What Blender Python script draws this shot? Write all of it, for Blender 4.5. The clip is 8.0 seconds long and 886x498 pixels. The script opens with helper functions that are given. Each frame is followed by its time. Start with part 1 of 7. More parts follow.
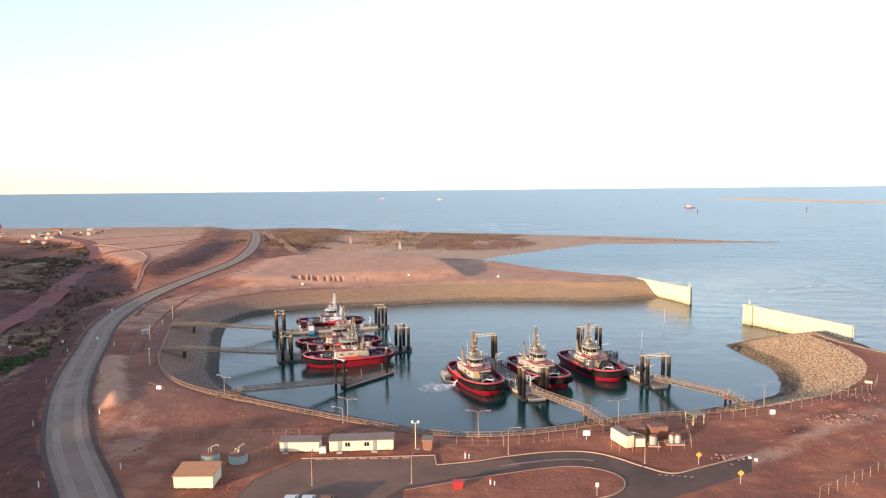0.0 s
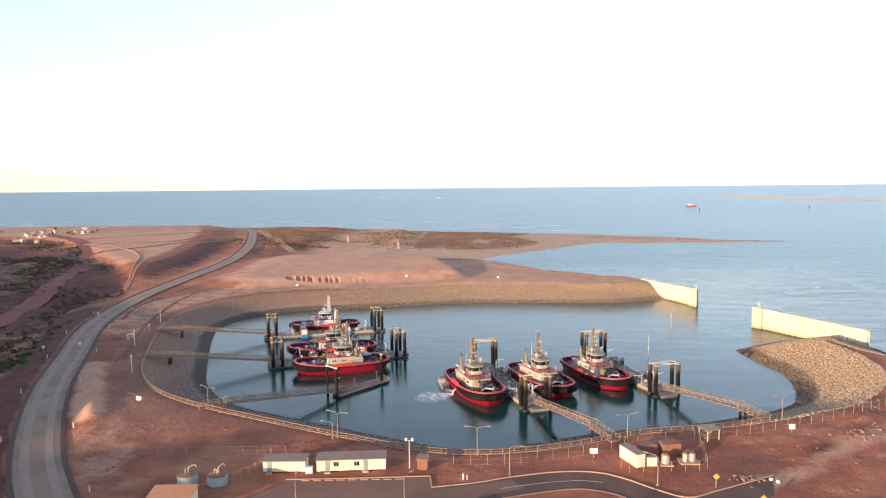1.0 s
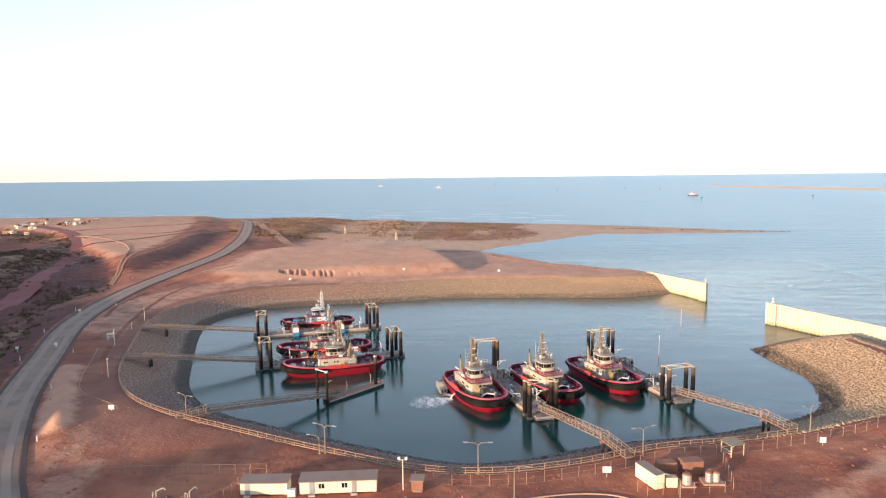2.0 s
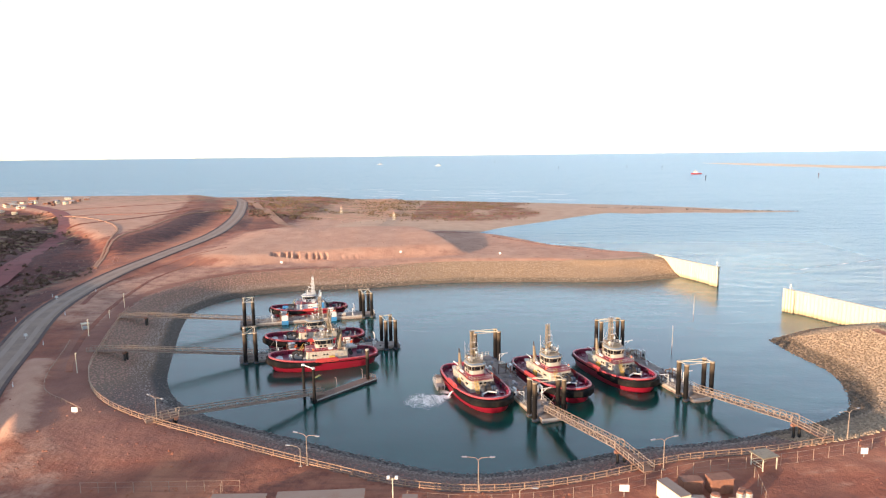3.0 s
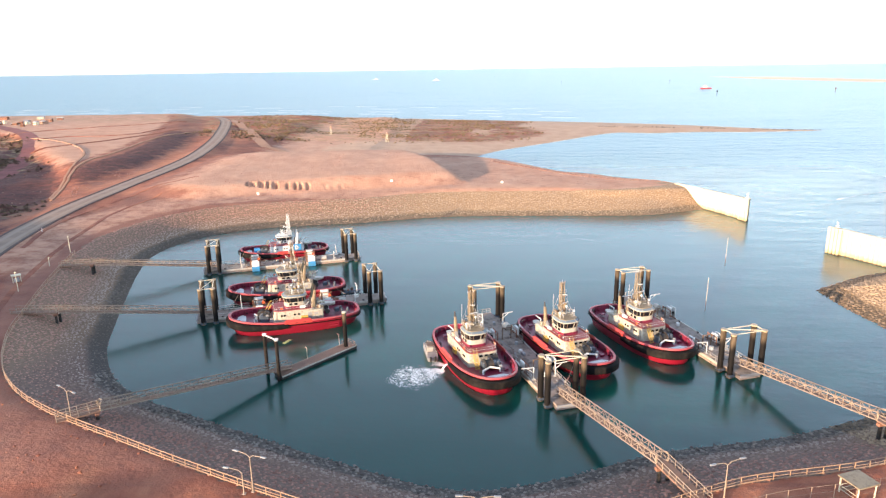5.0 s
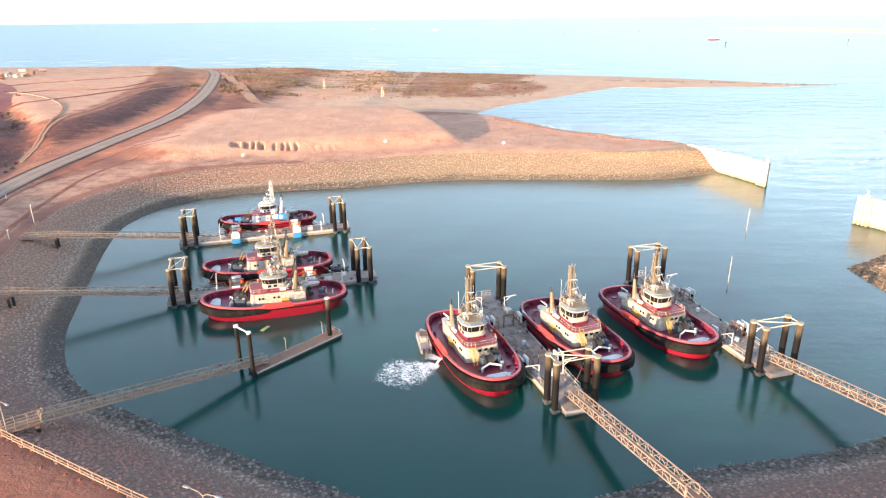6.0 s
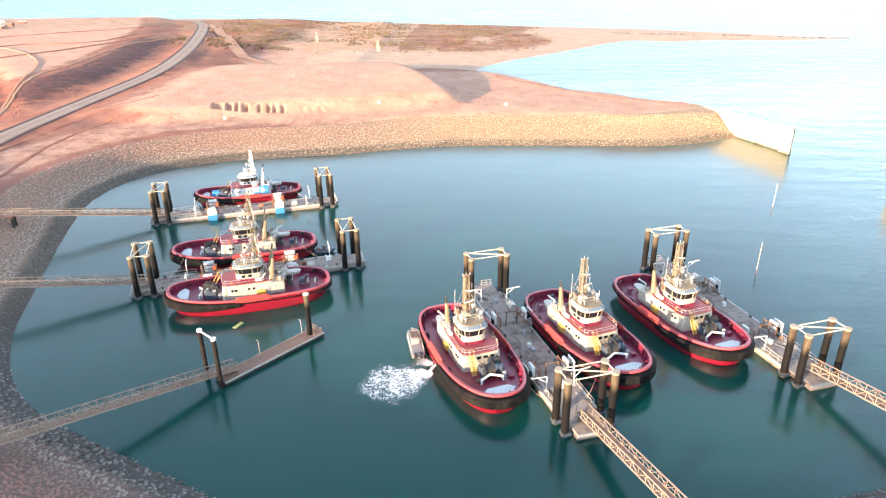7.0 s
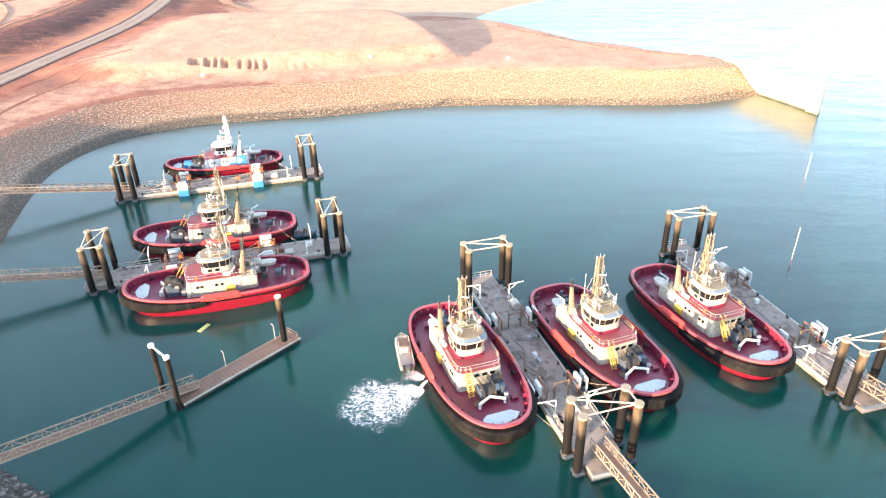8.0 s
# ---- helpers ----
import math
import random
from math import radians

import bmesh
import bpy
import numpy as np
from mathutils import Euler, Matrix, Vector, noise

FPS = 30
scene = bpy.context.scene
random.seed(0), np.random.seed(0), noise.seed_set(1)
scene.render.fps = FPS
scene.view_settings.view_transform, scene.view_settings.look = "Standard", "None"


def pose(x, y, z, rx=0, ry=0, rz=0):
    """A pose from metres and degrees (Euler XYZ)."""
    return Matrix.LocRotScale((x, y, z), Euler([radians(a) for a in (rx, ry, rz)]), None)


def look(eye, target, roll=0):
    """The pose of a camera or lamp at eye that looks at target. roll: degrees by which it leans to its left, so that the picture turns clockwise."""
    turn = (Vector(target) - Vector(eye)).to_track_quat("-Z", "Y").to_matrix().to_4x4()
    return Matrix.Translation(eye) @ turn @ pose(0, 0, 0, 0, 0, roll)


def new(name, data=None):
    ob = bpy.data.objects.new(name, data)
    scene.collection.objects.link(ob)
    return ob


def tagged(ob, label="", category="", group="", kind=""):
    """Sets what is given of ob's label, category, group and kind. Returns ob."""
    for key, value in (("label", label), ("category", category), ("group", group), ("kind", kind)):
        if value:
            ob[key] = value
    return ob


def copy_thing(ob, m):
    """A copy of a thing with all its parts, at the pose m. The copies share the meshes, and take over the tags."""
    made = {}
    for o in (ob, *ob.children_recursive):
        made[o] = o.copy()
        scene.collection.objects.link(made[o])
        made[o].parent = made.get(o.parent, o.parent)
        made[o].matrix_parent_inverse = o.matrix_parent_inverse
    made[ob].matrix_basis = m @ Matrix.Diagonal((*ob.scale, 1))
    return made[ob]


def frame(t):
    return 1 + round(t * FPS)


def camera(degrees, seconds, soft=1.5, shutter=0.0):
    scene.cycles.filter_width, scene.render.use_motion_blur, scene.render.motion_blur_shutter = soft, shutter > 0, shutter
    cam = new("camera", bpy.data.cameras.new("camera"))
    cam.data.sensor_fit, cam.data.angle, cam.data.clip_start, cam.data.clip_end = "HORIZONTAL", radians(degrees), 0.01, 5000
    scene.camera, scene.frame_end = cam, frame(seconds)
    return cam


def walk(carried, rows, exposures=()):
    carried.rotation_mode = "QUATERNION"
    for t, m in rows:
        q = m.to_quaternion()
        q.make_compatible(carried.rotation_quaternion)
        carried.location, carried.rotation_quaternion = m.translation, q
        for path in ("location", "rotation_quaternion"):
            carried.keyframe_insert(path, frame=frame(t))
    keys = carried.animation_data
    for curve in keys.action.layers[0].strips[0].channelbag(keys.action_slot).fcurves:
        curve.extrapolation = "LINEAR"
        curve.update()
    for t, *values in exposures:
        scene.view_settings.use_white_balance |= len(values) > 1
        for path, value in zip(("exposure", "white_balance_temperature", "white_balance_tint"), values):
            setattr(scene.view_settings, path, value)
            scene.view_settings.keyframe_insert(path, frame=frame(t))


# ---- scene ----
cam = camera(67.8, 8.0, 1.25)

PATH = [
    (0, (0.663, 4.276, 59.884), (0.563, 6.264, 59.682), -0.6),
    (0.5, (0.837, 8.879, 59.962), (0.737, 10.866, 59.758), -0.6),
    (1, (0.895, 14.114, 60.0), (0.795, 16.101, 59.792), -0.6),
    (1.5, (0.831, 20.182, 60.085), (0.732, 22.168, 59.866), -0.7),
    (3, (0.677, 41.748, 59.961), (0.578, 43.723, 59.656), -0.7),
    (3.5, (0.693, 49.465, 59.914), (0.595, 51.432, 59.564), -0.8),
    (4, (0.682, 57.43, 59.947), (0.585, 59.384, 59.534), -0.8),
    (4.5, (0.593, 65.457, 59.996), (0.496, 67.396, 59.516), -0.8),
    (4.7, (0.634, 68.833, 59.995), (0.537, 70.766, 59.488), -0.9),
    (5.8, (0.631, 87.09, 60.194), (0.535, 88.976, 59.535), -0.8),
    (6, (0.737, 90.375, 60.196), (0.642, 92.252, 59.514), -0.8),
    (6.5, (0.832, 98.761, 60.259), (0.737, 100.614, 59.513), -0.8),
    (7, (0.937, 107.267, 60.335), (0.842, 109.093, 59.524), -0.8),
    (7.5, (1.172, 115.745, 60.249), (1.076, 117.541, 59.373), -1.0),
    (8, (1.385, 124.359, 60.26), (1.288, 126.115, 59.307), -1.1),
]

# exposure climbs as the lens tips down towards the dark water
EXPOSURES = [(0.0, 0.78, 6050, 15), (1.5, 0.80, 6050, 15), (3.5, 1.13, 6050, 14), (4.5, 1.32, 6000, 13), (6.5, 1.82, 6000, 10), (8.0, 2.23, 6000, 9)]
walk(cam, [(t, look(eye, target, roll)) for t, eye, target, roll in PATH], EXPOSURES)

# ---- world and sun ----
SUN_EL, SUN_DIR = radians(8.0), Vector((-0.66, -0.75, 0)).normalized()
world = bpy.data.worlds.new("world")
scene.world = world
world.use_nodes = True
wn = world.node_tree.nodes
sky = wn.new("ShaderNodeTexSky")
sky.sky_type, sky.sun_disc = "NISHITA", False
sky.sun_elevation, sky.sun_rotation = SUN_EL, math.atan2(SUN_DIR.x, SUN_DIR.y)
sky.air_density, sky.dust_density, sky.ozone_density = 1.0, 0.3, 1.2
wn["Background"].inputs["Strength"].default_value = 0.129
# thin haze whitens the clear sky, thickest towards the horizon
haze = wn.new("ShaderNodeMix")
haze.data_type, haze.blend_type = "RGBA", "ADD"
height = wn.new("ShaderNodeSeparateXYZ")
world.node_tree.links.new(wn.new("ShaderNodeTexCoord").outputs["Generated"], height.inputs[0])
thin = wn.new("ShaderNodeMapRange")
thin.interpolation_type = "SMOOTHSTEP"
for slot, value in zip(("From Min", "From Max", "To Min", "To Max"), (0.165, 0.95, 1.0, 0.12)):
    thin.inputs[slot].default_value = value
world.node_tree.links.new(height.outputs["Z"], thin.inputs["Value"])
# back-scatter makes the haze brightest opposite the low sun and thinnest to the sides
away = wn.new("ShaderNodeVectorMath")
away.operation = "DOT_PRODUCT"
away.inputs[1].default_value = -SUN_DIR
world.node_tree.links.new(height.inputs[0].links[0].from_socket, away.inputs[0])
side = wn.new("ShaderNodeMath")
side.operation = "ABSOLUTE"
world.node_tree.links.new(away.outputs["Value"], side.inputs[0])
thick = wn.new("ShaderNodeMapRange")
for slot, value in zip(("From Min", "From Max", "To Min", "To Max"), (0.0, 1.0, 0.64, 1.2)):
    thick.inputs[slot].default_value = value
world.node_tree.links.new(side.outputs[0], thick.inputs["Value"])
veil = wn.new("ShaderNodeMath")
veil.operation = "MULTIPLY"
world.node_tree.links.new(thin.outputs[0], veil.inputs[0])
world.node_tree.links.new(thick.outputs[0], veil.inputs[1])
haze.clamp_factor = False
world.node_tree.links.new(veil.outputs[0], haze.inputs[0])
haze.inputs[7].default_value = (2.95, 2.98, 3.18, 1)
world.node_tree.links.new(sky.outputs[0], haze.inputs[6])
world.node_tree.links.new(haze.outputs[2], wn["Background"].inputs["Color"])
sun = new("sun", bpy.data.lights.new("sun", "SUN"))
sun.data.energy, sun.data.angle, sun.data.color = 5.0, radians(0.6), (1.0, 0.70, 0.42)
sun.matrix_basis = look(SUN_DIR * math.cos(SUN_EL) + Vector((0, 0, math.sin(SUN_EL))), (0, 0, 0))


# ---- materials ----
class Nodes:
    """A short hand for building one node material."""

    def __init__(self, name):
        self.mat = bpy.data.materials.new(name)
        self.mat.use_nodes = True
        self.tree = self.mat.node_tree
        self.bsdf = self.tree.nodes["Principled BSDF"]

    def node(self, kind, values=None, **settings):
        n = self.tree.nodes.new("ShaderNode" + kind)
        for key, value in settings.items():
            setattr(n, key, value)
        for key, value in (values or {}).items():
            self.feed(n.inputs[key], value)
        return n

    def feed(self, socket, value):
        if isinstance(value, bpy.types.NodeSocket):
            self.tree.links.new(value, socket)
        else:
            socket.default_value = value

    def place(self):
        return self.node("NewGeometry").outputs["Position"]

    def noise(self, scale, detail=4.0, rough=0.6, where=None, stretch=None):
        where = where or self.place()
        if stretch:
            where = self.node("Mapping", {"Vector": where, "Scale": stretch}).outputs[0]
        return self.node("TexNoise", {"Vector": where, "Scale": scale, "Detail": detail, "Roughness": rough}).outputs["Fac"]

    def ramp(self, fac, *stops):
        n = self.node("ValToRGB", {"Fac": fac})
        while len(n.color_ramp.elements) < len(stops):
            n.color_ramp.elements.new(0.5)
        for e, (at, colour) in zip(n.color_ramp.elements, stops):
            e.position, e.color = at, (*colour, 1) if len(colour) == 3 else colour
        return n.outputs["Color"]

    def step(self, value, low, high):
        return self.node("MapRange", {"Value": value, "From Min": low, "From Max": high}, interpolation_type="SMOOTHSTEP").outputs[0]

    def mix(self, fac, a, b, blend="MIX"):
        n = self.node("Mix", data_type="RGBA", blend_type=blend)
        for socket, value in ((n.inputs[0], fac), (n.inputs[6], a), (n.inputs[7], b)):
            if isinstance(value, tuple) and len(value) == 3:
                value = (*value, 1)
            self.feed(socket, value)
        return n.outputs[2]

    def maths(self, how, a, b=0.0):
        return self.node("Math", {0: a, 1: b}, operation=how).outputs[0]

    def attribute(self, name):
        return self.node("Attribute", attribute_name=name).outputs["Fac"]

    def bump(self, height, strength=0.4, distance=0.05):
        self.feed(self.bsdf.inputs["Normal"], self.node("Bump", {"Height": height, "Strength": strength, "Distance": distance}).outputs[0])

    def done(self, colour, rough=0.7, metal=0.0):
        if isinstance(colour, tuple):
            colour = (*colour, 1)
        self.feed(self.bsdf.inputs["Base Color"], colour)
        self.feed(self.bsdf.inputs["Roughness"], rough)
        self.feed(self.bsdf.inputs["Metallic"], metal)
        return self.mat


def plain(name, colour, rough=0.6, metal=0.0, dirt=(0.2, 0.12, 0.08), amount=0.3, scale=0.9):
    """Painted or bare material with grime patches and fine grain."""
    n = Nodes(name)
    where = n.node("TexCoord").outputs["Object"]
    big = n.noise(scale, 5, 0.65, where)
    fine = n.noise(scale * 14, 3, 0.6, where)
    c = n.mix(n.maths("MULTIPLY", n.step(big, 0.45, 0.75), amount), colour, dirt)
    c = n.mix(n.maths("MULTIPLY", n.step(fine, 0.4, 0.8), 0.25 * amount), c, tuple(v * 0.5 for v in colour))
    n.bump(fine, 0.15, 0.02)
    return n.done(c, n.maths("ADD", n.maths("MULTIPLY", big, 0.2), rough - 0.1), metal)


def make_ground():
    n = Nodes("red_earth")
    p = n.place()
    broad, mid, fine = n.noise(0.012, 6, 0.62, p), n.noise(0.09, 6, 0.65, p), n.noise(1.6, 5, 0.7, p)
    streak = n.noise(0.05, 5, 0.6, p, (1.0, 0.28, 1.0))
    c = n.ramp(mid, (0.25, (0.15, 0.042, 0.024)), (0.5, (0.30, 0.095, 0.050)), (0.75, (0.46, 0.18, 0.095)))
    c = n.mix(n.maths("MULTIPLY", n.step(streak, 0.48, 0.72), 0.6), c, (0.52, 0.22, 0.11))
    c = n.mix(n.maths("MULTIPLY", n.step(broad, 0.5, 0.72), 0.5), c, (0.145, 0.052, 0.036))
    c = n.mix(n.maths("MULTIPLY", n.step(fine, 0.55, 0.8), 0.3), c, (0.15, 0.055, 0.036))
    ruts = n.noise(0.55, 4, 0.6, p, (0.10, 1.1, 1.0))
    c = n.mix(n.maths("MULTIPLY", n.step(ruts, 0.52, 0.66), 0.4), c, (0.17, 0.062, 0.038))
    blotch = n.noise(0.03, 7, 0.7, p)
    c = n.mix(n.maths("MULTIPLY", n.step(blotch, 0.52, 0.62), 0.55), c, (0.16, 0.058, 0.036))
    dusty = n.step(n.maths("ADD", n.attribute("dusty"), n.maths("MULTIPLY", n.maths("SUBTRACT", n.noise(0.06, 6, 0.65, p), 0.5), 1.2)), 0.3, 0.85)
    c = n.mix(n.maths("MULTIPLY", dusty, 0.75), c, n.ramp(mid, (0.3, (0.205, 0.081, 0.055)), (0.7, (0.31, 0.138, 0.093))))
    # bleached sand, dark banks coloured partly for shade, low scrub and armour stone bedding, each with a ragged border
    ragged = n.maths("MULTIPLY", n.maths("SUBTRACT", n.noise(0.15, 6, 0.7, p), 0.5), 1.1)
    sand = n.step(n.maths("ADD", n.attribute("sand"), ragged), 0.35, 0.75)
    c = n.mix(n.maths("MULTIPLY", sand, 0.9), c, n.ramp(mid, (0.3, (0.47, 0.238, 0.150)), (0.7, (0.60, 0.355, 0.235))))
    beach = n.step(n.maths("ADD", n.attribute("beach"), ragged), 0.3, 0.8)
    c = n.mix(beach, c, n.ramp(mid, (0.3, (0.44, 0.275, 0.18)), (0.7, (0.56, 0.37, 0.25))))
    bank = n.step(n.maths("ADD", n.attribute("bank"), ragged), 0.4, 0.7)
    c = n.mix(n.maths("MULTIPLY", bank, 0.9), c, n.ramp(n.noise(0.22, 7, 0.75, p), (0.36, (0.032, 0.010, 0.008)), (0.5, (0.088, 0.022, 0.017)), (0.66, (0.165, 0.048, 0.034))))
    speck = n.noise(0.2, 8, 0.75, p, (0.45, 1.0, 1.0))
    scrub = n.maths("MULTIPLY", n.step(n.maths("ADD", n.attribute("scrub"), ragged), 0.3, 0.7), n.step(speck, 0.47, 0.57))
    c = n.mix(n.maths("MULTIPLY", scrub, 0.85), c, n.ramp(n.noise(0.12, 6, 0.7, p, (0.4, 1.2, 1.0)), (0.36, (0.10, 0.075, 0.038)), (0.6, (0.42, 0.28, 0.14))))
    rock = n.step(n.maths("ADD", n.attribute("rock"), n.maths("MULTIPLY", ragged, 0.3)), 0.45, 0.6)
    # bedding darkened to stand for shaded gaps between stones, paler on sunlit banks
    gap_shade_bedding = n.mix(n.attribute("sun_tone"), n.ramp(fine, (0.3, (0.10, 0.062, 0.050)), (0.7, (0.21, 0.135, 0.105))), n.ramp(fine, (0.3, (0.21, 0.133, 0.076)), (0.7, (0.36, 0.24, 0.142))))
    c = n.mix(rock, c, gap_shade_bedding)
    height = n.node("SeparateXYZ", {"Vector": p}).outputs["Z"]
    wet = n.maths("MULTIPLY", n.step(n.maths("ADD", height, n.maths("MULTIPLY", ragged, 0.8)), 1.7, 1.0), n.attribute("rock"))
    c = n.mix(wet, c, n.mix(n.attribute("sun_tone"), (0.065, 0.055, 0.048), (0.12, 0.088, 0.055)))
    n.bump(n.maths("ADD", n.maths("ADD", n.maths("MULTIPLY", mid, 2.0), n.maths("MULTIPLY", n.noise(0.4, 5, 0.65, p), 1.6)), n.maths("MULTIPLY", fine, 0.35)), 1.0, 0.2)
    return n.done(c, 0.92)


def make_stone(name, base, light, upper_low, upper_high, salt, tide, weed_low, weed_high):
    """Armour rock: each stone its own tone, weed-dark below the tide mark."""
    n = Nodes(name)
    p = n.place()
    own = n.node("NewGeometry").outputs["Random Per Island"]
    grain = n.noise(2.5, 5, 0.7, p)
    c = n.ramp(own, (0.0, base), (0.55, tuple((a + b) / 2 for a, b in zip(base, light))), (1.0, light))
    c = n.mix(n.maths("MULTIPLY", grain, 0.3), c, (0.13, 0.08, 0.055))
    height = n.node("SeparateXYZ", {"Vector": p}).outputs["Z"]
    border = n.maths("ADD", height, n.maths("MULTIPLY", n.noise(0.06, 4, 0.55, p), 1.2))
    weed = n.ramp(own, (0.0, weed_low), (1.0, weed_high))
    c = n.mix(n.maths("MULTIPLY", n.step(border, tide + 0.5, tide), 0.9), c, weed)
    c = n.mix(n.maths("MULTIPLY", n.step(border, tide + 1.4, tide + 2.3), 0.85), c, n.ramp(own, (0.0, upper_low), (1.0, upper_high)))
    silt = n.maths("MULTIPLY", n.step(border, tide + 0.2, tide + 0.6), n.step(border, tide + 1.15, tide + 0.75))
    c = n.mix(n.maths("MULTIPLY", silt, salt), c, (0.40, 0.335, 0.285))
    n.bump(grain, 0.5, 0.1)
    return n.done(c, 0.85)


def make_water():
    n = Nodes("sea_water")
    p = n.place()
    patches = n.noise(0.006, 4, 0.6, p, (0.6, 1.6, 1.0))
    c = n.mix(n.step(patches, 0.3, 0.75), (0.0042, 0.0505, 0.0422), (0.0072, 0.065, 0.0530))
    swell = n.noise(0.12, 3, 0.5, p, (0.45, 1.0, 1.0))
    chop = n.noise(0.9, 3, 0.55, p, (0.6, 1.0, 1.0))
    lull = n.step(n.noise(0.012, 4, 0.6, p, (0.35, 1.3, 1.0)), 0.35, 0.7)
    # open sea beyond the basin carries more chop
    y = n.node("SeparateXYZ", {"Vector": p}).outputs["Y"]
    x = n.node("SeparateXYZ", {"Vector": p}).outputs["X"]
    open_sea = n.step(n.maths("MAXIMUM", n.maths("SUBTRACT", y, 340.0), n.maths("SUBTRACT", x, 95.0)), -60.0, 200.0)
    size = n.maths("ADD", n.maths("MULTIPLY", lull, 0.022), n.maths("MULTIPLY", open_sea, n.maths("ADD", n.maths("MULTIPLY", lull, 0.35), 0.40)))
    height = n.maths("MULTIPLY", n.maths("ADD", n.maths("MULTIPLY", swell, 2.0), n.maths("MULTIPLY", chop, 0.5)), n.maths("ADD", size, 0.035))
    c = n.mix(open_sea, c, (0.03, 0.145, 0.225))
    n.bump(height, 1.0, 1.0)
    n.bsdf.inputs["IOR"].default_value = 1.45
    # turbid water scatters light below the surface
    n.bsdf.inputs["Subsurface Weight"].default_value = 1.0
    n.bsdf.inputs["Subsurface Radius"].default_value = (0.4, 1.0, 1.0)
    n.bsdf.inputs["Subsurface Scale"].default_value = 1.4
    return n.done(c, n.maths("ADD", n.maths("MULTIPLY", open_sea, 0.14), 0.17))


def make_asphalt(name, tone):
    n = Nodes(name)
    p = n.place()
    mid, fine = n.noise(0.12, 6, 0.65, p), n.noise(9.0, 3, 0.7, p)
    c = n.ramp(mid, (0.3, tuple(v * 0.75 for v in tone)), (0.7, tuple(v * 1.3 for v in tone)))
    c = n.mix(n.maths("MULTIPLY", n.step(n.noise(0.05, 5, 0.6, p, (1.0, 0.3, 1.0)), 0.38, 0.7), 0.5), c, (0.30, 0.17, 0.12))
    c = n.mix(n.maths("MULTIPLY", fine, 0.25), c, (0.02, 0.018, 0.017))
    n.bump(fine, 0.3, 0.02)
    return n.done(c, 0.85)


def make_pile():
    """Steel tube pile: ochre paint above, black wrap and tide line below."""
    n = Nodes("pile_steel")
    p = n.place()
    z = n.node("SeparateXYZ", {"Vector": p}).outputs["Z"]
    rough = n.noise(0.8, 5, 0.7, p, (2.0, 2.0, 0.35))
    h = n.maths("ADD", z, n.maths("MULTIPLY", rough, 1.6))
    c = n.ramp(rough, (0.3, (0.045, 0.033, 0.022)), (0.7, (0.14, 0.104, 0.070)))
    c = n.mix(n.step(h, 8.6, 6.6), c, (0.010, 0.009, 0.009))
    c = n.mix(n.maths("MULTIPLY", n.step(h, 1.7, 1.2), 0.6), c, (0.20, 0.16, 0.12))
    n.bump(rough, 0.3, 0.03)
    n.bsdf.inputs["Specular IOR Level"].default_value = 0.12
    return n.done(c, 0.7, 0.0)


def make_foam():
    n = Nodes("foam")
    n.done((0.85, 0.88, 0.88), 0.6)
    n.feed(n.bsdf.inputs["Alpha"], n.maths("ADD", n.maths("MULTIPLY", n.step(n.noise(4.5, 5, 0.75), 0.36, 0.62), 0.75), 0.25))
    n.bump(n.noise(6, 4, 0.6), 0.5, 0.05)
    return n.mat


def make_lace():
    """Thin foam whose cover varies from place to place."""
    n = Nodes("foam_lace")
    n.done((0.85, 0.89, 0.89), 0.6)
    n.feed(n.bsdf.inputs["Alpha"], n.maths("MULTIPLY", n.attribute("dense"), n.step(n.noise(7.0, 4, 0.7), 0.18, 0.5)))
    return n.mat


def make_glass():
    n = Nodes("dark_glass")
    n.bsdf.inputs["IOR"].default_value = 1.5
    return n.done((0.012, 0.016, 0.02), 0.06)


def make_wall():
    """Pale ribbed sheet piling with a weedy tide band."""
    n = Nodes("sheet_pile")
    p = n.place()
    z = n.node("SeparateXYZ", {"Vector": p}).outputs["Z"]
    streaks = n.noise(0.6, 5, 0.7, p, (1.0, 1.0, 0.12))
    c = n.ramp(streaks, (0.3, (0.52, 0.45, 0.33)), (0.7, (0.66, 0.59, 0.45)))
    h = n.maths("ADD", z, n.maths("MULTIPLY", streaks, 1.2))
    c = n.mix(n.maths("MULTIPLY", n.step(h, 2.6, 1.5), 0.8), c, (0.46, 0.38, 0.19))
    c = n.mix(n.step(h, 1.2, 0.7), c, (0.10, 0.08, 0.05))
    n.bump(streaks, 0.3, 0.05)
    return n.done(c, 0.75)


GROUND, WATER, FOAM, FOAM_LACE, GLASS, PILE, SHEETPILE = make_ground(), make_water(), make_foam(), make_lace(), make_glass(), make_pile(), make_wall()
ROAD, ASPHALT = make_asphalt("haul_road", (0.30, 0.208, 0.152)), make_asphalt("asphalt", (0.10, 0.055, 0.040))
HULL_RED = plain("hull_red", (0.215, 0.007, 0.021), 0.4, dirt=(0.16, 0.02, 0.02), amount=0.45, scale=0.35)
RAIL_RED = plain("bulwark_red", (0.40, 0.078, 0.092), 0.45, dirt=(0.34, 0.03, 0.03), amount=0.4)
DECK_RED = plain("deck_maroon", (0.20, 0.018, 0.048), 0.42, dirt=(0.09, 0.022, 0.024), amount=0.5, scale=0.4)
# deck red lightened to carry the sunlight on the upper deck
SUNLIT_DECK = plain("sunlit_deck_red", (0.27, 0.058, 0.064), 0.55, dirt=(0.16, 0.05, 0.05), amount=0.5, scale=0.5)
RUBBER = plain("black_rubber", (0.006, 0.006, 0.0065), 0.7, dirt=(0.045, 0.036, 0.030), amount=0.6, scale=0.5)
PLATE_RED = plain("plate_red", (0.46, 0.05, 0.042), 0.5, dirt=(0.34, 0.04, 0.035), amount=0.4)
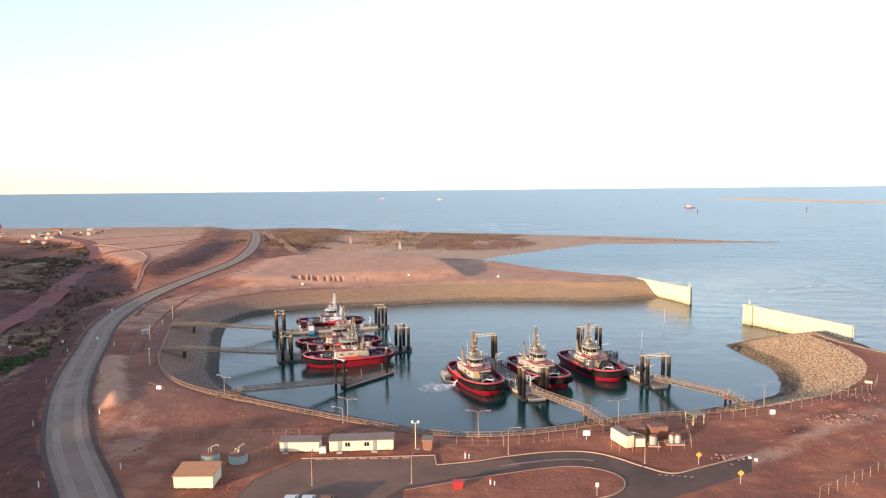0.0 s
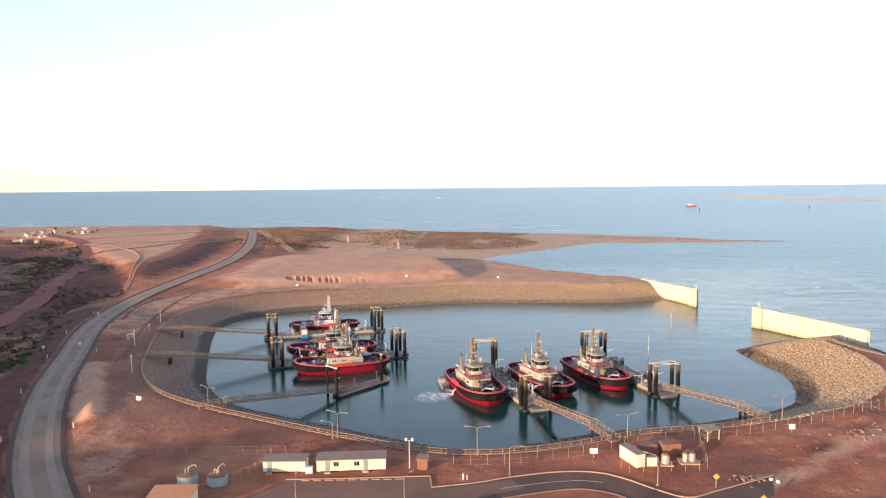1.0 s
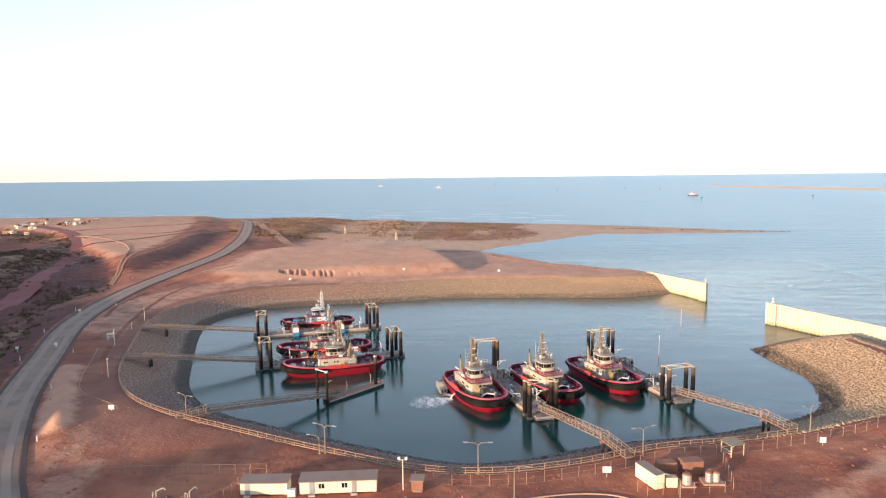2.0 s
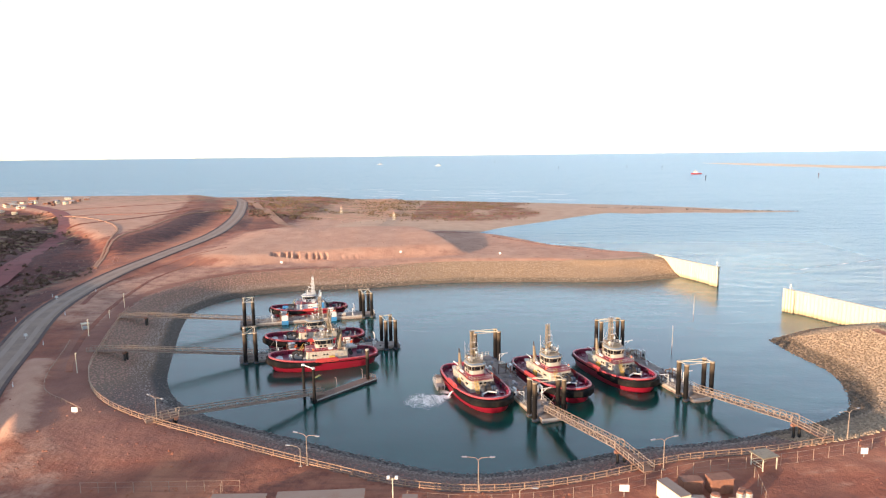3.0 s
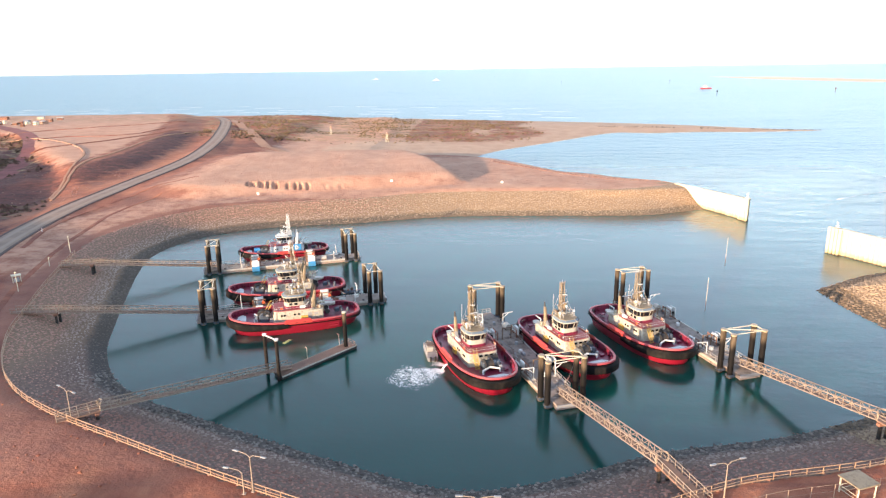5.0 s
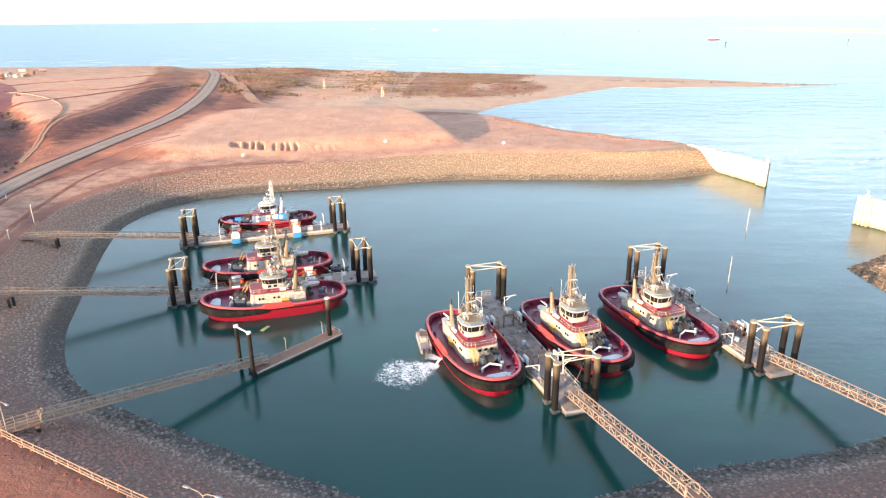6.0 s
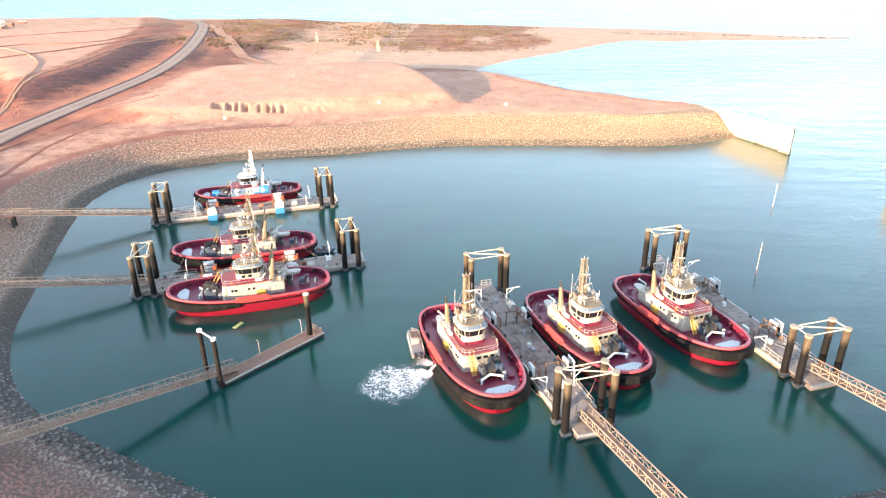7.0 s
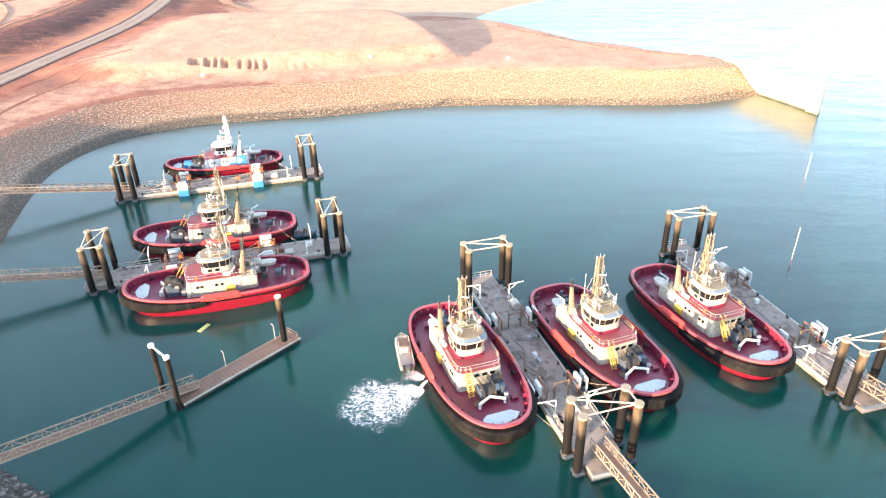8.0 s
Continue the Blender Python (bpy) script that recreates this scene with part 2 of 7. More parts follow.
RUBBER.node_tree.nodes["Principled BSDF"].inputs["Specular IOR Level"].default_value = 0.12
BROWN = plain("brown_gear", (0.14, 0.085, 0.055), 0.7, dirt=(0.30, 0.22, 0.15), amount=0.5)
STAIN = plain("oil_stain", (0.19, 0.14, 0.11), 0.7, dirt=(0.20, 0.14, 0.11), amount=0.6)
CAP = plain("pile_cap_paint", (0.38, 0.30, 0.20), 0.6, dirt=(0.30, 0.20, 0.12), amount=0.5)
PILE_BLACK = plain("pile_black", (0.016, 0.014, 0.013), 0.6, dirt=(0.07, 0.05, 0.035), amount=0.5)
PILE_BLACK.node_tree.nodes["Principled BSDF"].inputs["Specular IOR Level"].default_value = 0.12
WHITE = plain("white_paint", (0.66, 0.66, 0.64), 0.45, dirt=(0.42, 0.34, 0.26), amount=0.35)
HOUSE = plain("house_paint", (0.46, 0.42, 0.34), 0.5, dirt=(0.20, 0.14, 0.095), amount=0.85, scale=1.9)
MAST = plain("mast_paint", (0.26, 0.20, 0.125), 0.55, dirt=(0.10, 0.065, 0.042), amount=0.65, scale=1.8)
SKYLIGHT = plain("roof_glazing", (0.15, 0.20, 0.25), 0.4, dirt=(0.24, 0.25, 0.25), amount=0.3)
CREAM = plain("cream_paint", (0.62, 0.56, 0.42), 0.5, dirt=(0.42, 0.28, 0.15), amount=0.4)
GREY = plain("grey_steel", (0.30, 0.30, 0.31), 0.5, dirt=(0.16, 0.12, 0.10), amount=0.5)
WINCH = plain("winch_grey", (0.060, 0.078, 0.105), 0.5, dirt=(0.05, 0.045, 0.045), amount=0.5)
ROPE = plain("winch_drum_black", (0.03, 0.028, 0.028), 0.7, dirt=(0.13, 0.10, 0.07), amount=0.5, scale=3)
YELLOW = plain("yellow_paint", (0.52, 0.34, 0.07), 0.5, dirt=(0.35, 0.2, 0.08), amount=0.6)
ORANGE = plain("orange_plastic", (0.70, 0.13, 0.04), 0.5)
BLUE = plain("blue_panel", (0.045, 0.24, 0.50), 0.5, dirt=(0.2, 0.22, 0.22), amount=0.3)
CONCRETE = plain("pontoon_concrete", (0.32, 0.258, 0.218), 0.85, dirt=(0.105, 0.072, 0.055), amount=0.9, scale=0.45)
TIMBER = plain("timber_deck", (0.235, 0.138, 0.096), 0.8, dirt=(0.13, 0.072, 0.05), amount=0.5, scale=0.5)
TRUSS = plain("truss_paint", (0.31, 0.235, 0.175), 0.6, dirt=(0.17, 0.11, 0.075), amount=0.7)
FENCE = plain("fence_wire", (0.34, 0.24, 0.17), 0.6, dirt=(0.22, 0.12, 0.08), amount=0.5)
DRAIN = plain("drain_liner", (0.060, 0.028, 0.021), 0.7, dirt=(0.16, 0.07, 0.05), amount=0.6, scale=0.3)
GALV = plain("galvanised", (0.55, 0.51, 0.45), 0.5, 0.3, dirt=(0.33, 0.22, 0.15), amount=0.5)
RAILING = plain("railing_paint", (0.35, 0.22, 0.135), 0.55, dirt=(0.28, 0.13, 0.07), amount=0.5)
KERB = plain("kerb_concrete", (0.42, 0.26, 0.185), 0.85, dirt=(0.34, 0.17, 0.11), amount=0.6, scale=0.4)
PANEL = plain("wall_panel", (0.80, 0.71, 0.50), 0.6, dirt=(0.55, 0.36, 0.26), amount=0.35, scale=0.5)
ROOF = plain("roof_sheet", (0.25, 0.18, 0.14), 0.6, dirt=(0.22, 0.12, 0.08), amount=0.6, scale=0.4)
RUST = plain("rusty_steel", (0.26, 0.12, 0.075), 0.8, dirt=(0.12, 0.06, 0.045), amount=0.6)
TANK = plain("tank_green", (0.36, 0.48, 0.46), 0.55, dirt=(0.30, 0.20, 0.14), amount=0.4)
RED = plain("red_paint", (0.55, 0.03, 0.03), 0.5)
BLACK = plain("black_paint", (0.02, 0.02, 0.02), 0.5)
MARKING = plain("road_marking", (0.66, 0.60, 0.52), 0.8, dirt=(0.30, 0.18, 0.13), amount=0.6)
MARKING_FAINT = plain("worn_marking", (0.17, 0.12, 0.10), 0.85, dirt=(0.10, 0.075, 0.065), amount=0.8, scale=1.5)
LEAF = plain("scrub_leaf", (0.105, 0.066, 0.042), 0.8, dirt=(0.20, 0.12, 0.07), amount=0.8)
LEAF_DRY = plain("dry_scrub", (0.21, 0.14, 0.070), 0.85, dirt=(0.28, 0.19, 0.10), amount=0.8)
LEAF_GREEN = plain("green_leaf", (0.05, 0.085, 0.02), 0.8, dirt=(0.09, 0.10, 0.04), amount=0.7)
SANDBANK = plain("bank_sand", (0.80, 0.60, 0.42), 0.9, dirt=(0.55, 0.34, 0.22), amount=0.5, scale=0.01)


# ---- mesh helpers ----
def link(bm, name, mat, parent=None, smooth=False):
    me = bpy.data.meshes.new(name)
    bmesh.ops.recalc_face_normals(bm, faces=bm.faces)
    bm.to_mesh(me)
    bm.free()
    me.materials.append(mat)
    if smooth:
        me.shade_smooth()
        me.set_sharp_from_angle(angle=radians(38))
    ob = new(name, me)
    ob.parent = parent
    return ob


def part(name, bm, mat, parent, label="", smooth=False):
    """One mesh object under a thing or under a part."""
    return tagged(link(bm, name, mat, parent, smooth), label)


def thing(name, m, label, category, group="", kind=""):
    ob = new(name)
    ob.empty_display_size = 0.5
    ob.matrix_basis = m
    return tagged(ob, label, category, group, kind)


def box(bm, size, at, rz=0.0, bevel=0.0, tilt=None):
    m = Matrix.Translation(at) @ Matrix.Rotation(rz, 4, "Z")
    if tilt:
        m = m @ tilt
    made = bmesh.ops.create_cube(bm, size=1, matrix=m @ Matrix.Diagonal((*size, 1)))
    if bevel:
        edges = {e for v in made["verts"] for e in v.link_edges}
        bmesh.ops.bevel(bm, geom=list(edges), offset=bevel, segments=2, affect="EDGES", profile=0.5)
    return bm


def rod(bm, a, b, r, n=6, r2=None):
    a, b = Vector(a), Vector(b)
    turn = (b - a).to_track_quat("Z", "Y").to_matrix().to_4x4()
    bmesh.ops.create_cone(bm, cap_ends=True, segments=n, radius1=r, radius2=r if r2 is None else r2,
                          depth=(b - a).length, matrix=Matrix.Translation((a + b) / 2) @ turn)
    return bm


def rods(bm, points, r, n=6):
    for a, b in zip(points, points[1:]):
        rod(bm, a, b, r, n)
    return bm


def loft(bm, rings, closed=True, caps=True):
    """Skin between rings of equally many points."""
    made = [[bm.verts.new(p) for p in ring] for ring in rings]
    n = len(made[0])
    for lower, upper in zip(made, made[1:]):
        for i in range(n if closed else n - 1):
            j = (i + 1) % n
            bm.faces.new((lower[i], lower[j], upper[j], upper[i]))
    if caps:
        bm.faces.new(made[0][::-1])
        bm.faces.new(made[-1])
    return bm


def fresh():
    return bmesh.new()


def curve_through(points, step):
    """Even points along a smooth line through the given ones."""
    pts = [Vector(p) for p in points]
    pts = [pts[0] * 2 - pts[1]] + pts + [pts[-1] * 2 - pts[-2]]
    out = []
    for p0, p1, p2, p3 in zip(pts, pts[1:], pts[2:], pts[3:]):
        n = max(1, round((p2 - p1).length / step))
        for i in range(n):
            t = i / n
            out.append(0.5 * (2 * p1 + (p2 - p0) * t + (2 * p0 - 5 * p1 + 4 * p2 - p3) * t * t + (3 * p1 - p0 - 3 * p2 + p3) * t ** 3))
    return out + [pts[-2]]


def offset_line(line, by):
    """The line moved to its left by so many metres."""
    out = []
    for i, p in enumerate(line):
        d = (line[min(i + 1, len(line) - 1)] - line[max(i - 1, 0)]).normalized()
        out.append(p + Vector((-d.y, d.x)) * by)
    return out


# ---- the plan: shore, coast, road ----
# the basin's waterline, from the tip of the east head round by south, west and north to the gate
BASIN = curve_through([(91, 243), (92, 230), (94, 212), (87, 191), (75, 181), (51, 171.5), (30, 166.5), (11, 158.5), (-3, 156.3), (-19, 162),
                       (-43, 173), (-66, 185.2), (-78.5, 200.5), (-86.5, 219), (-100, 256.5), (-104.5, 278), (-99, 298), (-82.5, 311),
                       (-62, 317), (-43, 321), (-20, 328.5), (4, 332), (61, 331.6), (77, 335), (94.2, 342.4)], 3.0)
HEAD = curve_through([(420, 120), (230, 168), (160, 205), (141, 226), (139, 247), (128, 258), (112, 256), (91, 243)], 5.0)
COAST = curve_through([(94.2, 342.4), (101, 352), (100, 366), (80, 383), (65, 398), (38, 440), (18, 466), (3, 486), (2, 500), (20, 532), (60, 575),
                       (94, 614), (120, 636), (145, 629), (188, 634), (229, 630), (290, 639), (258, 652), (205, 689), (146, 721), (62, 753),
                       (-33, 788), (-155, 830), (-290, 872), (-440, 862), (-560, 855), (-900, 850), (-2500, 900)], 9.0)
LAND = HEAD[:-1] + BASIN[:-1] + COAST + [Vector(p) for p in ((-4900, 900), (-4900, -4900), (4900, -4900), (4900, -200))]
ROAD_LINE = curve_through([(-50, 88), (-66, 109.4), (-86.5, 136), (-108, 172), (-125, 209), (-144, 254), (-156, 309), (-160, 364), (-164, 440),
                           (-177, 510), (-199, 590), (-236, 700), (-270, 768)], 6.0)
SOUTH_RIM = 6.5


def distances(px, py, line, closed):
    """How far each point lies from the line."""
    best = np.full(px.shape, 1e9)
    pairs = list(zip(line, line[1:])) + ([(line[-1], line[0])] if closed else [])
    for a, b in pairs:
        dx, dy = b.x - a.x, b.y - a.y
        t = np.clip(((px - a.x) * dx + (py - a.y) * dy) / (dx * dx + dy * dy + 1e-9), 0, 1)
        best = np.minimum(best, (px - a.x - t * dx) ** 2 + (py - a.y - t * dy) ** 2)
    return np.sqrt(best)


def inside(px, py, poly):
    res = np.zeros(px.shape, bool)
    for a, b in zip(poly, poly[1:] + poly[:1]):
        if a.y != b.y:
            res ^= ((a.y > py) != (b.y > py)) & (px < (b.x - a.x) * (py - a.y) / (b.y - a.y) + a.x)
    return res


def smooth(v, low, high):
    t = np.clip((v - low) / (high - low), 0, 1)
    return t * t * (3 - 2 * t)


def waves(x, y, scale, seed):
    """Cheap smooth unevenness in -1..1."""
    rng = np.random.RandomState(seed)
    out = np.zeros(np.shape(x))
    for _ in range(7):
        a, k, ph = rng.uniform(0, 6.28), rng.uniform(0.6, 1.9) / scale, rng.uniform(0, 6.28)
        out += np.sin(k * (x * np.cos(a) + y * np.sin(a)) + ph)
    return out / 4.0


def terrain(x, y):
    """Height of the land and the masks of what covers it."""
    x, y = np.asarray(x, float), np.asarray(y, float)
    land = inside(x, y, LAND)
    d = distances(x, y, LAND, True)
    d = np.where(land, d, -d)
    basin_d = distances(x, y, BASIN, False)
    road_d = distances(x, y, ROAD_LINE, False)
    road_x = np.interp(y, [p.y for p in ROAD_LINE], [p.x for p in ROAD_LINE])
    west = smooth(road_x - x, 6, 30)
    beachy = smooth(y, 440, 500) * smooth(x, -150, -60)
    shore = smooth(y, 700, 800)
    soft = np.maximum(beachy, shore)
    cap = np.full(x.shape, SOUTH_RIM)
    # the graded mound north of the basin with its scarp
    scarp = np.interp(x, [-150, -112, -93, -71, -50, -25, -1], [350, 338, 348, 353, 356, 362, 368]) + 0.8 * waves(x, y, 7, 3)
    edge = np.interp(y, [360, 367, 403, 417, 445, 480], [0, -1, -14, -20, -30, -48])
    mound = smooth(y, scarp - 7.0, scarp + 11.0) * smooth(x, -165, -120) * smooth(edge - x, -1.0, 8.0)
    cap += mound * (3.6 + 0.012 * (y - 340) + 1.5 * np.exp(-((x + 22) / 18) ** 2 - ((y - 410) / 25) ** 2)) * smooth(-y, -500, -440)
    # rain-cut gullies in the scarp
    rill = np.zeros(x.shape)
    for gx0, deep in ((-98.6, 0.8), (-96.9, 1.0), (-95.6, 0.6), (-93.2, 1.0), (-91.9, 0.7), (-89.5, 0.95), (-87.1, 0.7), (-85.9, 1.0),
                      (-81.0, 0.6), (-77.6, 0.9), (-75.2, 0.6), (-72.2, 0.8), (-64.5, 0.14), (-61.0, 0.1), (-57.6, 0.16)):
        lean = np.abs(x - gx0 + 0.26 * (y - 355) + 0.25 * waves(x, y, 1.5, int(-gx0)))
        rill = np.maximum(rill, deep * (1 - smooth(lean, 0.35, 0.8)))
    cap -= 1.6 * rill * smooth(y, 350.5, 351.5) * smooth(-y, -358.0, -354.0)
    cap -= 3.7 * smooth(y, 440, 505) * smooth(x, -170, -120)
    cap += 0.8 * smooth(y, 335, 352) * smooth(x, -110, -60)
    # dunes behind the beach
    dune = smooth(y, 540, 600) * smooth(-y, -800, -740) * smooth(-x + 30 * waves(x, y, 16, 6), -75, 5) * (1 - west)
    cap += dune * (1.3 + 1.4 * waves(x, y, 14, 5))
    # raised plain and cut bank west of the road, hollow ground nearer
    low_x = np.interp(y, [200, 300, 350, 380, 400, 430, 460, 500, 540, 570, 600, 640, 660], [-148, -168, -176, -190, -204, -228, -254, -288, -316, -345, -390, -470, -900])
    low = smooth(low_x - x, -4, 20) * smooth(-y, -660, -630)
    plain_up = west * smooth(y, 330, 430) * (1 - low)
    cap += plain_up * (3.6 + 0.5 * waves(x, y, 30, 8)) * smooth(road_x - x, 10, 45)
    hollow = np.maximum(west * smooth(-y, -370, -300), low)
    cap += hollow * (np.interp(y, [300, 460, 560], [-3.2, -0.6, 0.8]) + 1.7 * waves(x, y, 13, 9) + 0.6 * waves(x, y, 5, 10))
    # unseen ridge, added out of view to shade the west ground from the low sun
    shade_ridge = distances(x, y, [Vector(p) for p in ((-128, -38), (-154, -7), (-240, 110), (-330, 225), (-450, 400))], False)
    cap += 30.0 * np.exp(-(shade_ridge / 30) ** 2)
    rough = 0.28 * waves(x, y, 9, 11) + 0.10 * waves(x, y, 3.2, 12)
    rough += 0.7 * smooth(x, 48, 70) * smooth(-y, -172, -160) * np.abs(waves(x + 0.6 * y, 3.0 * y, 9, 13))
    quiet = smooth(road_d, 5, 12) * np.maximum(smooth(y, 150, 190), smooth(np.abs(x), 54, 70))
    cap += rough * quiet
    # spoil heap inside the bend of the road
    heap = np.exp(-(((x + 88) / 13) ** 2 + ((y - 156) / 15) ** 2)) * 1.5 + np.exp(-(((x + 104) / 4) ** 2 + ((y - 180) / 16) ** 2)) * 1.2
    windrow = distances(x, y, [Vector(p) for p in ((-112, 199), (-107, 189), (-98.8, 174.7), (-87.8, 155.6))], False)
    cap += heap * 0.7 + 1.0 * np.exp(-(windrow / 2.8) ** 2)
    head = smooth(x, 72, 95) * smooth(y, 172, 200) * smooth(-y, -320, -300)
    gate_end = smooth(x, 40, 62) * smooth(y, 343, 352)
    grade = (0.375 - 0.06 * head + 0.28 * gate_end) * (1 - soft) + 0.035 * soft
    ramp = np.maximum(d, 0) * grade
    z = -np.log(np.exp(-ramp * 3) + np.exp(-np.maximum(cap, 0.3) * 3)) / 3
    # a back edge of the breakwater and the heads are steeper
    z = np.where(land, np.maximum(z, 0.02), np.maximum(-9.0, d * (0.4 * (1 - soft) + 0.08 * soft)))
    lift = smooth(-road_d, -11, -5.5)
    road_z = np.interp(y, [88, 300, 450, 560, 700, 780], [6.7, 7.0, 7.4, 8.0, 8.2, 6.0])
    z = np.where(land & (lift > 0), z * (1 - lift) + (road_z - 0.08) * lift, z)
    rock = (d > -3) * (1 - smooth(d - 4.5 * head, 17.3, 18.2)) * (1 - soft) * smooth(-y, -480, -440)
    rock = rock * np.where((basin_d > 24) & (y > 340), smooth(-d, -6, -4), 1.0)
    # the cut slope facing the road is coloured darker for its shade
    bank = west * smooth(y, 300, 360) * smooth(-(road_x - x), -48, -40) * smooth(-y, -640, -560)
    # dark red soil of hollow and verge, deepened in colour for shade
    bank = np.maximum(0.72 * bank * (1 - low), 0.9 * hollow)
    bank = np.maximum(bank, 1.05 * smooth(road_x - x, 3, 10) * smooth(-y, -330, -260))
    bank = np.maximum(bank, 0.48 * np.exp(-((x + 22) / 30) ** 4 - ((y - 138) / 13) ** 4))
    scrub = np.maximum(dune, hollow * smooth(waves(x, y, 26, 14), -0.5, 0.6))
    scrub = np.maximum(scrub, 0.6 * smooth(y, 600, 720) * west)
    sand = np.maximum(soft * (1 - dune), 0.85 * mound)
    wheel = (0.5 + 0.5 * np.sin(basin_d * 1.3 + 0.8 * waves(x, y, 15, 17))) * smooth(basin_d, 19, 22) * smooth(-basin_d, -52, -40)
    sand = np.maximum(sand, 0.3 * wheel * smooth(y, 170, 230) * (1 - west))
    sand = np.maximum(sand, 0.58 * smooth(basin_d, 18, 24) * smooth(-basin_d, -62, -42) * smooth(y, 200, 250) * (1 - west))
    sand = np.maximum(sand, 0.5 * wheel * smooth(x, 40, 60) * smooth(-y, -180, -165))
    sand = np.maximum(sand, 0.9 * np.exp(-(windrow / 5) ** 2))
    east_track = distances(x, y, curve_through([(46.4, 123.3), (58.6, 131.5), (72.2, 142.0), (81.4, 147.7), (90.6, 154.2), (112, 168)], 4), False)
    sand = np.maximum(sand, 0.62 * np.exp(-(east_track / 4.5) ** 2))
    bank = np.maximum(bank, 0.68 * np.exp(-(((x - 68) / 10 + (y - 142) / 14) ** 2 + ((y - 142 - 0.6 * (x - 68)) / 3.2) ** 2)))
    bank = np.maximum(bank, 0.62 * np.exp(-(((x - 47) / 1.6) ** 2 + ((y - 127) / 7) ** 2)))
    sand = np.maximum(sand, 0.72 * smooth(y, 318, 345) * smooth(x, -140, -105) * (1 - smooth(y, 440, 470)))
    sand = np.maximum(sand, 0.52 * np.exp(-(((0.87 * (x + 76) + 0.5 * (y - 139)) / 9.5) ** 4 + ((-0.5 * (x + 76) + 0.87 * (y - 139)) / 26) ** 4)))
    sand = np.maximum(sand, 0.8 * np.exp(-(((x + 268) / 14) ** 2 + ((y - 505) / 45) ** 2)))
    sand = np.maximum(sand, 0.8 * plain_up * smooth(road_x - x, 42, 62))
    dusty = smooth(road_d, 8, 16) * (1 - west) * (1 - smooth(y, 440, 480)) * np.maximum(np.maximum(smooth(-x, 15, 42) * (0.3 + 0.7 * smooth(y, 140, 158)), smooth(y, 300, 320)), 0.4 * smooth(x, 22, 50)) * 0.9
    # where the bedding takes its sunlit tone: north and east, half of it west
    sun_tone = np.maximum(smooth(y, 285, 305) * smooth(x, -85, -15), smooth(x, 55, 75))
    sun_tone = np.maximum(sun_tone, 0.55 * np.maximum(smooth(-x, 78, 92), smooth(y, 285, 300)))
    return z, {"sun_tone": sun_tone, "beach": beachy * (1 - dune), "rock": rock, "dusty": dusty, "bank": bank, "scrub": scrub, "sand": sand}


def ground_z(x, y):
    return float(terrain(np.array([x]), np.array([y]))[0][0])


def spread(*stops):
    """Grid lines: (from, step) pairs up to the last value."""
    out = []
    for (a, step), (b, _) in zip(stops, stops[1:]):
        n = max(1, round((b - a) / step))
        out += [a + (b - a) * i / n for i in range(n)]
    return np.array(out + [stops[-1][0]])


def sheet(name, xs, ys, heights, mat, masks=None):
    nx, ny = len(xs), len(ys)
    gx, gy = np.meshgrid(xs, ys)
    co = np.stack([gx.ravel(), gy.ravel(), heights.ravel()], 1)
    i, j = np.meshgrid(np.arange(nx - 1), np.arange(ny - 1))
    a = (j * nx + i).ravel()
    quads = np.stack([a, a + 1, a + nx + 1, a + nx], 1)
    me = bpy.data.meshes.new(name)
    me.from_pydata(co, [], quads.tolist())
    for key, values in (masks or {}).items():
        me.attributes.new(key, "FLOAT", "POINT").data.foreach_set("value", values.ravel().astype(np.float32))
    me.materials.append(mat)
    me.shade_smooth()
    return new(name, me)


xs = spread((-4800, 900), (-900, 60), (-420, 7), (-240, 3.5), (-128, 1.5), (-103, 0.4), (-68, 0.7), (-42, 1.5), (145, 5), (300, 60), (900, 900), (4800, 0))
ys = spread((-4800, 900), (-300, 50), (60, 3), (100, 1.5), (338, 0.75), (366, 1.5), (380, 3), (520, 5), (900, 60), (1500, 900), (4800, 0))
gx, gy = np.meshgrid(xs, ys)
gz, gmasks = terrain(gx, gy)
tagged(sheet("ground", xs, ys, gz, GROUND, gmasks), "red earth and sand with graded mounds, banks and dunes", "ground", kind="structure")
tagged(sheet("water", spread((-4900, 1400), (4900, 0)), spread((-4900, 1400), (4900, 0)), np.zeros((8, 8)), WATER),
       "calm teal basin water opening onto a pale blue sea", "water", kind="structure")


# ---- setting: roads, rock banks, walls ----
def ribbon(name, line, width, mat, lift, zs=None, crown=0.0, parent=None):
    """A strip that follows a line on the ground."""
    bm = fresh()
    left, right = offset_line(line, width / 2), offset_line(line, -width / 2)
    rows = []
    for i, (a, c, b) in enumerate(zip(left, line, right)):
        z = zs[i] if zs else SOUTH_RIM
        rows.append([bm.verts.new((p.x, p.y, z + lift + up)) for p, up in ((a, 0), (c, crown), (b, 0))])
    for r, s in zip(rows, rows[1:]):
        for i in (0, 1):
            bm.faces.new((r[i], r[i + 1], s[i + 1], s[i]))
    return link(bm, name, mat, parent, True)


def wall_strip(bm, line, width, low, high, zs=None):
    """A low kerb or berm along a line."""
    left, right = offset_line(line, width / 2), offset_line(line, -width / 2)
    rings = []
    for i, (a, b) in enumerate(zip(left, right)):
        z = zs[i] if zs else SOUTH_RIM
        m = a.lerp(b, 0.2), a.lerp(b, 0.8)
        rings.append([(a.x, a.y, z + low), (m[0].x, m[0].y, z + high), (m[1].x, m[1].y, z + high), (b.x, b.y, z + low)])
    return loft(bm, rings)


